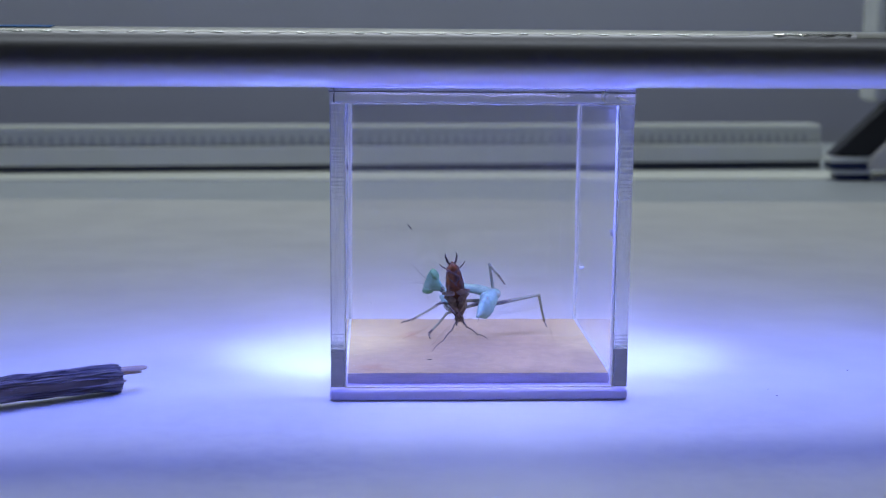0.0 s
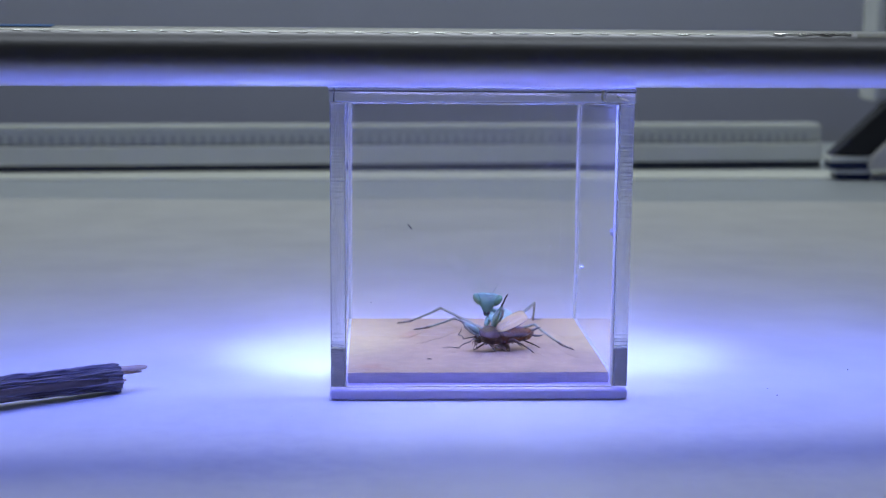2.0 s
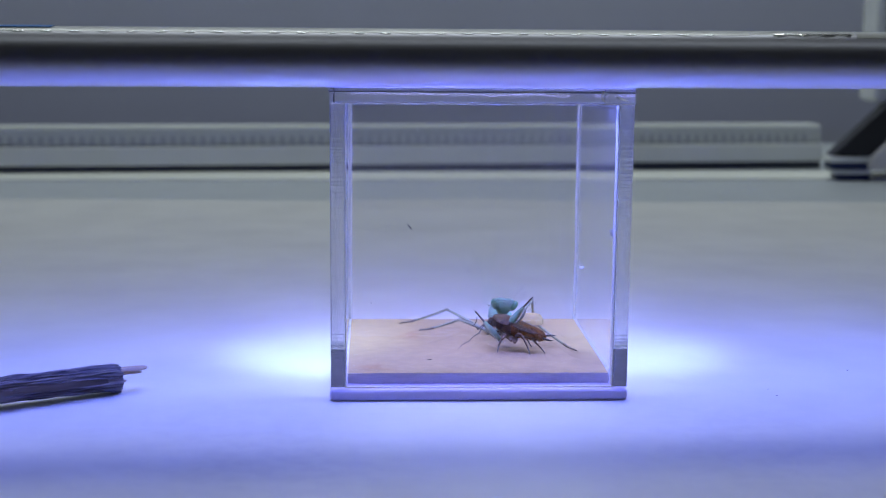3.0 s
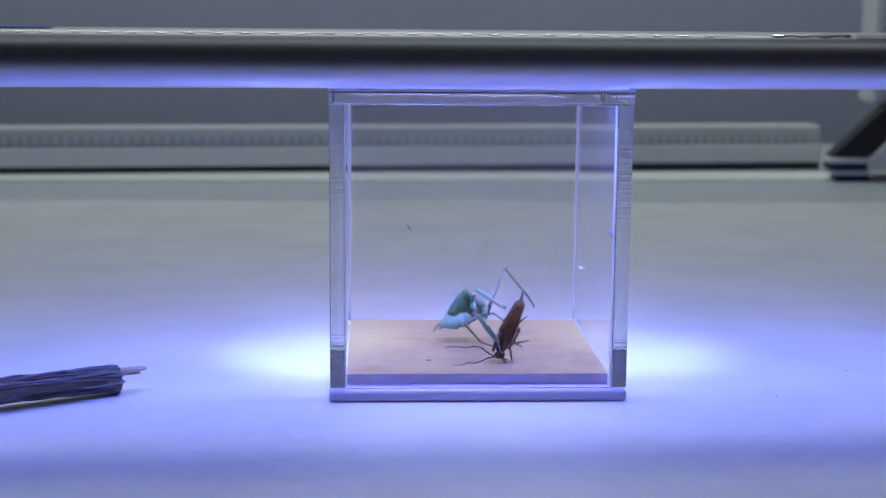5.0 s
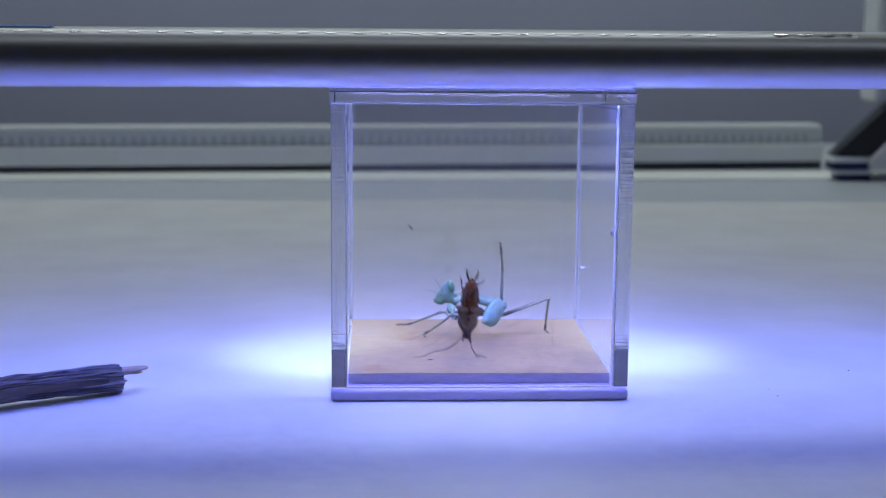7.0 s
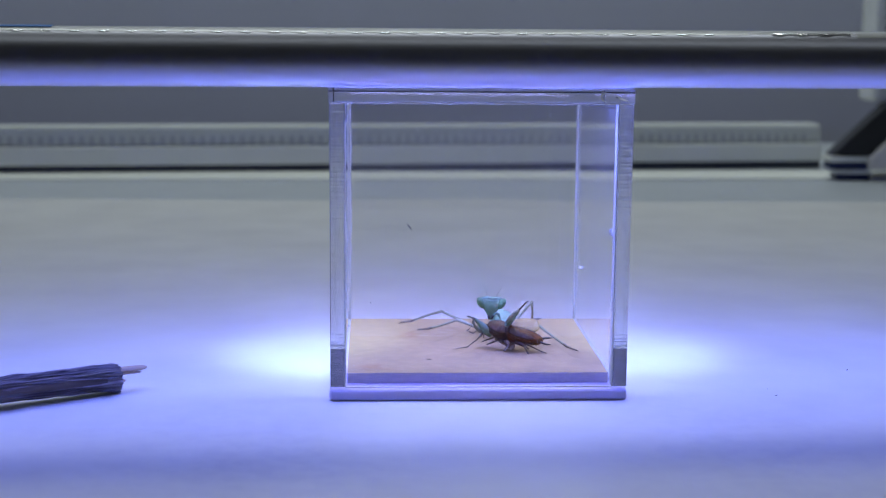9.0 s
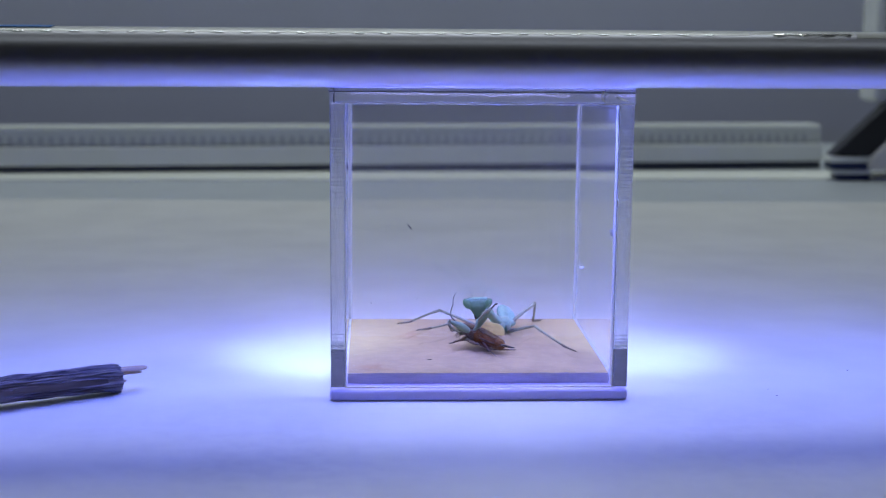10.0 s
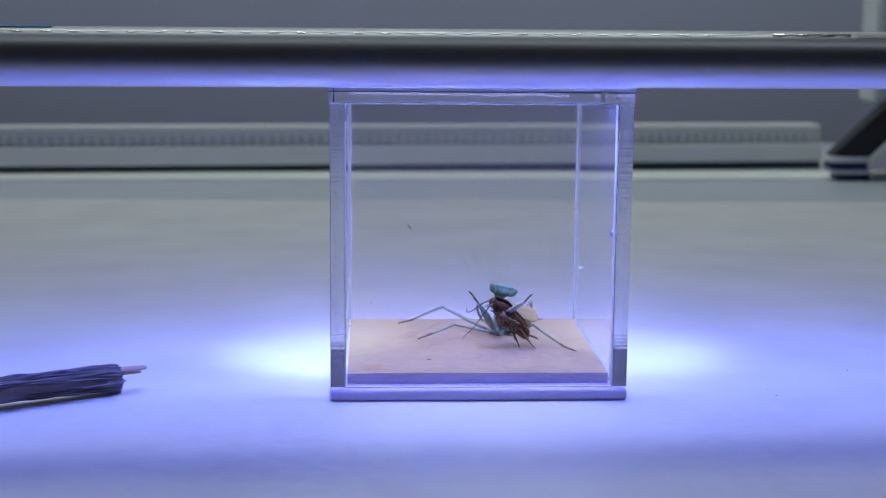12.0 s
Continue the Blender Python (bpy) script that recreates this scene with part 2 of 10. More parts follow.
        part("glue_glint_bead", loft([((x + k * 0.0002, -0.0006, H + 0.0040 + 0.0002 * noise.noise(Vector((i, k, 0)))), (0, 0.00012, 0), (0, 0, 0.00012)) for k in (-2, 0, 2)], 6), FROST, t, smooth=True)
    for s in (-1, 1):
        # this bead stands in for the glint above the dark reflection
        part("glue_glint_bead", loft([((s * x, -0.0002, 0.0175 + z), (0, 0.0002, 0), (0, 0, 0.00028)) for x, z in ((0.0453, 0.0002), (0.0468, -0.0001), (0.0484, 0.0002), (0.0497, 0))], 6), FROST, t, smooth=True)
        # added film, its dark tint paints the inner reflection of the wall end
        part("edge_reflection_film", box_bm(min(s * 0.0452, s * 0.0498), -0.0004, tb + 0.0004, max(s * 0.0452, s * 0.0498), -0.0001, 0.0172, 0.00008, 1), EDGE_REFLECTION, t, "added dark film painting the reflection low in the cut edge")
    part("glue_glint_bead", loft([((-0.0447, 0.0054, z), (0.0002 * k, 0, 0), (0, 0.0002 * k, 0)) for z, k in ((0.051, 0.4), (0.0535, 1.3), (0.056, 0.8), (0.059, 0.3))], 7), FROST, t, smooth=True)
    pane("lid", (-0.0504, -0.0004, H + g, 0.0504, 0.1004, 0.10424), (), "clear lid lying on the walls", HAZE)


build_acrylic_box()


def build_board():
    bm = box_bm(-0.0445, 0.0056, 0.00405, 0.0445, 0.0944, 0.00755)
    bmesh.ops.subdivide_edges(bm, edges=bm.edges[:], cuts=24, use_grid_fill=True)
    for v in bm.verts:
        k = noise.noise(v.co * 220)
        if v.co.z > 0.007:
            v.co.z += 0.00012 * noise.noise(v.co * 90)
        if v.co.y < 0.006:
            v.co.y += 0.00035 * k
    ob = part("tan_board", bm, [BOARD, BOARD_EDGE])
    for p in ob.data.polygons:
        p.material_index = 0 if p.normal.z > 0.5 else 1
    tagged(ob, "square tan fibreboard floor with faint stains, inside the box", "board")


build_board()


# ---- lamp tube ----
def build_lamp():
    t = tagged(new("lamp_tube"), "dark glossy tube lamp lying across the box lid", "tube lamp")
    t.matrix_world = pose(0, 0.0035, 0.1139, 0, 0, 3.1)
    r = 0.0095
    part("housing", loft([((x, 0, 0), (0, r, 0), (0, 0, r)) for x in (-0.33, -0.2, 0, 0.2, 0.33)], 64), TUBE, t, "dark metallic tube body", smooth=True)

    def strip(r0, r1, x0, x1, a0, a1, wave=0.0, n=36, m=140):
        bm = bmesh.new()
        grid = {}
        for k, rr in enumerate((r0, r1)):
            for e in range(m + 1):
                x = x0 + (x1 - x0) * e / m
                end = a1 - wave * abs(math.sin(x * 353 + 1.2 * noise.noise(Vector((x * 30, 0, 0)))))
                grid[k, e] = [bm.verts.new((x, rr * math.cos(w), rr * math.sin(w))) for w in [radians(a0 + (end - a0) * i / n) for i in range(n + 1)]]
        for e in range(m):
            for k in (0, 1):
                for i in range(n):
                    bm.faces.new((grid[k, e][i], grid[k, e][i + 1], grid[k, e + 1][i + 1], grid[k, e + 1][i]))
            for i in (0, n):
                bm.faces.new((grid[0, e][i], grid[0, e + 1][i], grid[1, e + 1][i], grid[1, e][i]))
        for e in (0, m):
            for i in range(n):
                bm.faces.new((grid[0, e][i], grid[0, e][i + 1], grid[1, e][i + 1], grid[1, e][i]))
        bmesh.ops.recalc_face_normals(bm, faces=bm.faces[:])
        return bm
    part("cover_strip", strip(r + 0.00002, r + 0.00007, -0.33, 0.088, 55, 122.5, 2.0), CLEAR_FILM, t, "milky plastic cover strip with a wavy edge")
    part("cover_strip", strip(r + 0.00002, r + 0.00007, 0.0885, 0.124, 55, 118.5, 0), CLEAR_FILM, t, "milky plastic cover strip")
    part("cover_strip", strip(r + 0.00002, r + 0.00007, 0.1245, 0.33, 55, 128, 0), CLEAR_FILM, t, "milky plastic cover strip")
    # bright sliver added for the glint streak at the film's edge
    part("glint_fold", strip(r + 0.0002, r + 0.0004, 0.096, 0.1225, 117, 122.5, 5), FOLD, t, "bright film fold added for the glint streak")
    # small mirror-bright flakes, added for the row of glints along the film's lower edge
    for e in range(46):
        x = -0.326 + 0.0089 * e + 0.0006 * noise.noise(Vector((e * 0.7, 3, 0)))
        n = 0.0021 + 0.0006 * noise.noise(Vector((e * 0.9, 5, 0)))
        crest = []
        for k, f in ((-1, 0.2), (-0.6, 0.7), (0.1, 1.0), (0.7, 0.8), (1, 0.2)):
            w = radians(121.3 + 1.0 * (1 - k * k))
            crest.append(((x + k * n, (r + 0.00012) * math.cos(w), (r + 0.00012) * math.sin(w)), (0, -0.00032 * f * math.sin(w), 0.00032 * f * math.cos(w)), (0, 0.00006 * f * math.cos(w), 0.00006 * f * math.sin(w))))
        part("film_glint", loft(crest, 8), FOLD, t, "bright flakes added for the glints along the film edge", smooth=True)
    part("blue_label", strip(r + 0.0002, r + 0.0004, -0.32, -0.1375, 70, 108, 0), BLUE_TAPE, t, "thin blue label strip")


build_lamp()


# ---- far things ----
def build_duct():
    t = tagged(new("wiring_duct"), "pale grey slotted plastic wiring duct lying along the table", "wiring duct")
    t.matrix_world = pose(0.02, 0.722, -0.002, 0, 0, 5.6)
    part("body", box_bm(-0.7, 0, 0.0065, 0.329, 0.03, 0.0215, 0.0015), DUCT, t)
    part("cover", box_bm(-0.7, 0.004, 0.0215, 0.329, 0.028, 0.0377, 0.003), COVER, t)
    # dark strip in place of the shaded gap between duct and table
    part("foot", box_bm(-0.7, 0.006, 0.0, 0.329, 0.026, 0.0065), GAP_SHADE, t, "dark strip painting the shaded gap under the duct")
    me = None
    for i in range(128):
        bm = box_bm(-0.0018, -0.0004, -0.0035, 0.0018, 0.001, 0.0035, 0.0004, 1) if me is None else None
        if me is None:
            ob = part("slot", bm, SLOT, t)
            me = ob.data
        else:
            ob = new("slot", me)
            ob.parent = t
        ob.location = (-0.69 + i * 0.0079, 0.0037, 0.0262)


build_duct()
strip_thing = tagged(part("edging_strip", box_bm(-0.8, -0.028, -0.002, 0.8, 0.028, -0.0008, 0.0003, 1), DUCT), "pale flat plastic strip lying along the table", "plastic strip")
strip_thing.matrix_world = pose(0, 0.688, 0, 0, 0, 2.0)


def prism(outline, y0, y1, bevel=0.0012):
    """An outline in x and z, given depth along y."""
    bm = bmesh.new()
    a = [bm.verts.new((x, y0, z)) for x, z in outline]
    c = [bm.verts.new((x, y1, z)) for x, z in outline]
    bm.faces.new(a)
    bm.faces.new(c[::-1])
    for i in range(len(a)):
        j = (i + 1) % len(a)
        bm.faces.new((a[i], c[i], c[j], a[j]))
    bmesh.ops.recalc_face_normals(bm, faces=bm.faces[:])
    if bevel:
        bmesh.ops.bevel(bm, geom=bm.edges[:], offset=bevel, segments=2, affect="EDGES", profile=0.5)
    return bm


def build_instrument():
    t = tagged(new("instrument_stand"), "cream instrument stand with a sloped black panel and slotted column", "instrument")
    t.matrix_world = pose(-0.0065, 0.665, -0.002)
    part("sloped_panel", prism([(0.333, 0.0195), (0.366, 0.0195), (0.384, 0.040), (0.384, 0.069), (0.377, 0.0615)], 0, 0.018), BLACK, t, "black sloped side panel")
    part("side_body", prism([(0.363, 0.009), (0.363, 0.0185), (0.3835, 0.039), (0.47, 0.039), (0.47, 0.009)], -0.006, 0.06, 0.002), CREAM, t)
    part("rim", box_bm(0.332, -0.002, 0.0148, 0.3635, 0.02, 0.0192, 0.0015), DUCT, t)
    part("slot_band", box_bm(0.3335, 0.001, 0.0085, 0.3635, 0.02, 0.0148, 0.001), NAVY, t, "dark recessed band")
    part("lower_rim", box_bm(0.335, -0.001, 0.0052, 0.366, 0.02, 0.0085, 0.001), DUCT, t)
    part("foot", box_bm(0.339, 0.001, 0.0, 0.366, 0.02, 0.0052, 0.0015), NAVY, t, "dark blue rubber foot")
    part("foot", box_bm(0.40, 0.001, 0.0, 0.46, 0.045, 0.009, 0.0015), NAVY, t, "dark blue rubber foot")
    part("column", box_bm(0.3680, 0.01, 0.0615, 0.43, 0.05, 0.33, 0.004), DUCT, t, "pale slotted column")
    me = None
    for i in range(26):
        if me is None:
            ob = part("slot", box_bm(-0.0045, -0.0004, -0.0023, 0.0045, 0.001, 0.0023, 0.0005, 1), DARK_SLOT, t)
            me = ob.data
        else:
            ob = new("slot", me)
            ob.parent = t
        ob.location = (0.3795, 0.0098, 0.078 + i * 0.0085)


build_instrument()


# ---- twig, crumbs and drops ----
BARK = material("dark_ridged_bark", (0.40, 0.36, 0.40), 0.55, vary=(0.008, 0.007, 0.013), scale=420, stretch=(0.07, 1.9, 1.9), turn=30.1, bump=0.8, bump_scale=500)
PEELED = material("peeled_bark", (0.21, 0.165, 0.145), 0.7, vary=(0.08, 0.065, 0.06), scale=300, stretch=(0.15, 1, 1), turn=30.1, bump=0.5)
WOOD = material("pale_split_wood", (0.55, 0.43, 0.34), 0.7, vary=(0.40, 0.29, 0.22), scale=500, stretch=(0.15, 1, 1), turn=30.1, bump=0.4)
CRUMB = material("dark_crumb", (0.05, 0.045, 0.045), 0.7)
DUST = material("pale_dust", (0.9, 0.9, 0.92), 0.6, Transmission_Weight=0.75, IOR=1.2)
DROP = material("clear_drop", (0.8, 0.8, 0.8), 0.06, IOR=1.33, Transmission_Weight=0.3)


def build_twig():
    t = tagged(new("twig"), "dark ridged twig with a split pale end lying on the sheet", "twig")
    a, b = Vector((-0.270, -0.075, 0.0085)), Vector((-0.1226, 0.0106, 0.0047))
    along = (b - a).normalized()
    side = along.cross(Vector((0, 0, 1))).normalized()
    up = side.cross(along)
    sides, rings = 150, 90
    bm = bmesh.new()
    grid = []
    for i in range(rings + 1):
        u = i / rings
        c = a + (b - a) * u + up * (0.0006 * math.sin(u * 9))
        row = []
        for k in range(sides):
            ang = 2 * math.pi * k / sides
            twist = ang + 0.5 * u
            ridge = 1 - 2 * abs(noise.noise(Vector((u * 5, math.cos(twist) * 4.5, math.sin(twist) * 4.5))))
            fine = 1 - 2 * abs(noise.noise(Vector((u * 14, math.cos(twist) * 9, math.sin(twist) * 9 + 4))))
            knob = noise.noise(Vector((u * 16, math.cos(ang), math.sin(ang))))
            r = 0.0036 + 0.0007 * ridge + 0.0005 * fine + 0.0004 * knob + 0.0005 * max(0, u - 0.9) / 0.1
            if math.sin(ang) < -0.2:
                r -= 0.0002
            if i == rings:
                c = b + along * (0.0012 * noise.noise(Vector((k * 0.9, 3, 1))))
            row.append(bm.verts.new(c + side * (r * 1.05 * math.cos(ang)) + up * (r * math.sin(ang))))
        grid.append(row)
    for p, q in zip(grid, grid[1:]):
        for k in range(sides):
            j = (k + 1) % sides
            bm.faces.new((p[k], p[j], q[j], q[k]))
    bm.faces.new(grid[0][::-1])
    bm.faces.new(grid[-1])
    bmesh.ops.recalc_face_normals(bm, faces=bm.faces[:])
    part("bark", bm, BARK, t)
    # a peeled stripe along the near flank
    bm = bmesh.new()
    rows = []
    for i in range(41):
        u = i / 40 * 0.97
        c = a + (b - a) * u + up * (0.0006 * math.sin(u * 9))
        wide = 0.24 + 0.10 * noise.noise(Vector((u * 8, 2, 5)))
        rows.append([bm.verts.new(c + (side * math.cos(w) * 1.05 + up * math.sin(w)) * (0.0046 + 0.0001 * noise.noise(Vector((u * 30, w * 4, 0))))) for w in
                     [0.02 - wide + 2 * wide * k / 6 for k in range(7)]])
    for p, q in zip(rows, rows[1:]):
        for k in range(6):
            bm.faces.new((p[k], p[k + 1], q[k + 1], q[k]))
    r = bmesh.ops.extrude_face_region(bm, geom=bm.faces[:])
    bmesh.ops.translate(bm, verts=[v for v in r["geom"] if isinstance(v, bmesh.types.BMVert)], vec=-side * 0.0012)
    bmesh.ops.recalc_face_normals(bm, faces=bm.faces[:])
    part("peeled_stripe", bm, PEELED, t, "grey-brown peeled stripe")

    def sliver(p0, p1, w, h):
        d = Vector(p1) - Vector(p0)
        return loft([(Vector(p0) + d * u, side * w * k, up * h * k) for u, k in ((0, 1), (0.4, 0.95), (0.8, 0.75), (0.96, 0.5), (1.0, 0.2))], 7)
    tip = b + up * 0.0026
    part("splinter", sliver(tip - along * 0.008, tip + along * 0.0105 + up * 0.0004, 0.0021, 0.00125), WOOD, t, "pale split wood splinter")
    part("splinter", sliver(tip - along * 0.006 - up * 0.0008, tip + along * 0.0085 - up * 0.0011, 0.0012, 0.0006), WOOD, t, "pale split wood splinter")
    part("splinter", sliver(b - along * 0.004 - up * 0.0012, b + along * 0.003 - up * 0.0009, 0.0011, 0.0007), WOOD, t, "pale split wood splinter")


build_twig()


def crumb(name, place, size, mat, label, turn=0):
    bm = bmesh.new()
    bmesh.ops.create_icosphere(bm, subdivisions=2, radius=1)
    for v in bm.verts:
        v.co *= 1 + 0.3 * noise.noise(v.co * 2 + Vector(place) * 40)
        v.co = Vector((v.co.x * size[0], v.co.y * size[1], v.co.z * size[2]))
    ob = part(name, bm, mat)
    ob.matrix_world = pose(*place, 0, 0, turn)
    return tagged(ob, label, name.replace("_", " "))


for x, y, s, turn in ((0.1023, 0.0022, 0.00045, 10), (0.1383, 0.0377, 0.0005, 30), (0.1015, 0.011, 0.0003, -20), (-0.062, -0.021, 0.0002, 50)):
    crumb("crumb", (x, y, s * 0.25), (s, s * 0.3, s * 0.25), CRUMB, "tiny dark crumb on the white sheet", turn)
crumb("bristle", (-0.0160, 0.0241, 0.0079), (0.0009, 0.00015, 0.00015), CRUMB, "short dark bristle lying on the tan board", -8)
crumb("bristle", (-0.0214, 0.0945, 0.0447), (0.0002, 0.0002, 0.0017), CRUMB, "short dark bristle stuck to the clear wall").rotation_euler = (0, radians(-38), 0)
crumb("water_drop", (0.0446, 0.0777, 0.0313), (0.00065, 0.00065, 0.0007), DROP, "small clear drop on the wall of the box")
crumb("water_drop", (0.0446, 0.0062, 0.0558), (0.0008, 0.0008, 0.0014), DROP, "small clear drop on the wall of the box")


def build_dust():
    bm = bmesh.new()
    for i in range(46):
        c = Vector((random.uniform(-0.043, 0.043), 0.0001, random.uniform(0.03, 0.097)))
        r = random.uniform(0.00007, 0.00027)
        k = bmesh.ops.create_icosphere(bm, subdivisions=1, radius=r)
        for v in k["verts"]:
            v.co = c + Vector((v.co.x * random.uniform(0.6, 1.6), v.co.y * 0.4, v.co.z))
    tagged(part("dust", bm, DUST), "fine pale dust specks on the clear front wall", "dust", kind="stuff")


build_dust()


# ---- insects ----
PARTS = {}
ABDOMEN = material("sky_mint_cuticle", (0.25, 0.42, 0.29), 0.5, vary=(0.18, 0.33, 0.225), scale=420, stains=0.12, stain_scale=200, bump=0.2, bump_scale=900,
                   Subsurface_Weight=0.3, Subsurface_Scale=0.003)
MINT = material("mint_cuticle", (0.27, 0.41, 0.25), 0.5, vary=(0.19, 0.32, 0.19), scale=500, stains=0.14, stain_scale=260, bump=0.15, bump_scale=1500,
                Subsurface_Weight=0.25, Subsurface_Scale=0.002)
GREEN = material("green_head_cuticle", (0.125, 0.24, 0.11), 0.45, vary=(0.085, 0.175, 0.075), scale=900, bump=0.1, bump_scale=1800,
                 Subsurface_Weight=0.2, Subsurface_Scale=0.0015)
CROWN = material("pale_green_cuticle", (0.20, 0.33, 0.20), 0.3, vary=(0.14, 0.25, 0.145), scale=900, bump=0.1)
EYE_GREEN = material("compound_eye", (0.085, 0.21, 0.075), 0.35, vary=(0.06, 0.16, 0.055), scale=1800)
LEG_PALE = material("pale_leg", (0.29, 0.31, 0.185), 0.5, vary=(0.20, 0.20, 0.115), scale=900, bump=0.1)
LEG_DARK = material("dark_leg", (0.03, 0.022, 0.022), 0.4, vary=(0.06, 0.045, 0.04), scale=900)
LEG_DUSK = material("dusky_leg", (0.09, 0.075, 0.07), 0.45, vary=(0.13, 0.12, 0.10), scale=900)
LEG_GREY = material("greyish_leg", (0.20, 0.19, 0.12), 0.5, vary=(0.13, 0.12, 0.08), scale=900)
LEG_BROWN = material("brown_foot", (0.12, 0.085, 0.06), 0.45, vary=(0.08, 0.055, 0.035), scale=900)
MOUTH = material("dark_mouthparts", (0.03, 0.022, 0.02), 0.35)
ROACH_DARK = material("dark_brown_cuticle", (0.085, 0.038, 0.012), 0.3, vary=(0.02, 0.009, 0.004), scale=520, bump=0.9, bump_scale=700, Specular_IOR_Level=0.2)
ROACH_RED = material("amber_brown_cuticle", (0.19, 0.058, 0.006), 0.2, vary=(0.06, 0.018, 0.003), scale=420, stretch=(0.6, 2.2, 2.2), bump=0.9, bump_scale=700, Specular_IOR_Level=0.33)
ROACH_LEG = material("brown_leg", (0.12, 0.06, 0.035), 0.35, vary=(0.04, 0.02, 0.012), scale=900, Specular_IOR_Level=0.3)
ROACH_PALE = material("pale_underside", (0.25, 0.17, 0.085), 0.3, vary=(0.08, 0.045, 0.02), scale=700, bump=0.4, Specular_IOR_Level=0.25)
WING = material("tan_wing", (0.50, 0.36, 0.08), 0.45, vary=(0.36, 0.24, 0.05), scale=500, stretch=(0.3, 2, 1), bump=0.25, bump_scale=900)
MM = 0.001


def rod(points, radii, sides=8):
    """A tapered limb through points, in millimetres."""
    sections = []
    pts = [Vector(p) for p in points]
    for i, p in enumerate(pts):
        d = (pts[min(i + 1, len(pts) - 1)] - pts[max(i - 1, 0)]).normalized()
        ref = Vector((0, 1, 0)) if abs(d.y) < 0.9 else Vector((0, 0, 1))
        u = d.cross(ref).normalized()
        v = d.cross(u)
        r = radii[i] if not isinstance(radii[i], tuple) else None
        ru, rv = (r, r) if r is not None else radii[i]
        sections.append((p * MM, u * (ru * MM), v * (rv * MM)))
    return loft(sections, sides)


def blob(centre, size, turn=(0, 0, 0), seg=16):
    bm = bmesh.new()
    bmesh.ops.create_uvsphere(bm, u_segments=seg, v_segments=seg // 2 + 2, radius=1)
    m = Matrix.Translation(Vector(centre) * MM) @ Euler([radians(a) for a in turn]).to_matrix().to_4x4() @ Matrix.Diagonal((*[s * MM for s in size], 1))
    bmesh.ops.transform(bm, matrix=m, verts=bm.verts)
    return bm


def plate(outline, thick, curve=0.0):
    """A thin, slightly domed leaf from an outline of (x, half width) in millimetres."""
    bm = bmesh.new()
    n = 8
    rows = []
    for side in (1, -1):
        grid = []
        for x, w in outline:
            grid.append([bm.verts.new(Vector((x, w * k / n, curve * (1 - (k / n) ** 2) * (w / 4) + side * thick / 2)) * MM) for k in range(-n, n + 1)])
        rows.append(grid)
    for s, grid in enumerate(rows):
        for a, b in zip(grid, grid[1:]):
            for i in range(2 * n):
                f = (a[i], a[i + 1], b[i + 1], b[i])
                bm.faces.new(f if s else f[::-1])
    top, low = rows
    rim_t = [g[0] for g in top] + top[-1][1:] + [g[-1] for g in top[::-1]][1:] + top[0][::-1][1:-1]
    rim_l = [g[0] for g in low] + low[-1][1:] + [g[-1] for g in low[::-1]][1:] + low[0][::-1][1:-1]
    m = len(rim_t)
    for i in range(m):
        j = (i + 1) % m
        bm.faces.new((rim_t[i], rim_t[j], rim_l[j], rim_l[i]))
    bmesh.ops.recalc_face_normals(bm, faces=bm.faces[:])
    return bm


LEG_LENGTHS = {"A": (22.6, 16.3), "B": (18.4, 12.3), "C": (20.1, 16.1), "D": (18.3, 12.4)}
HIPS = {"A": (2.4, -1.7), "B": (2.4, 1.7), "C": (-2.4, 1.7), "D": (-2.4, -1.7)}


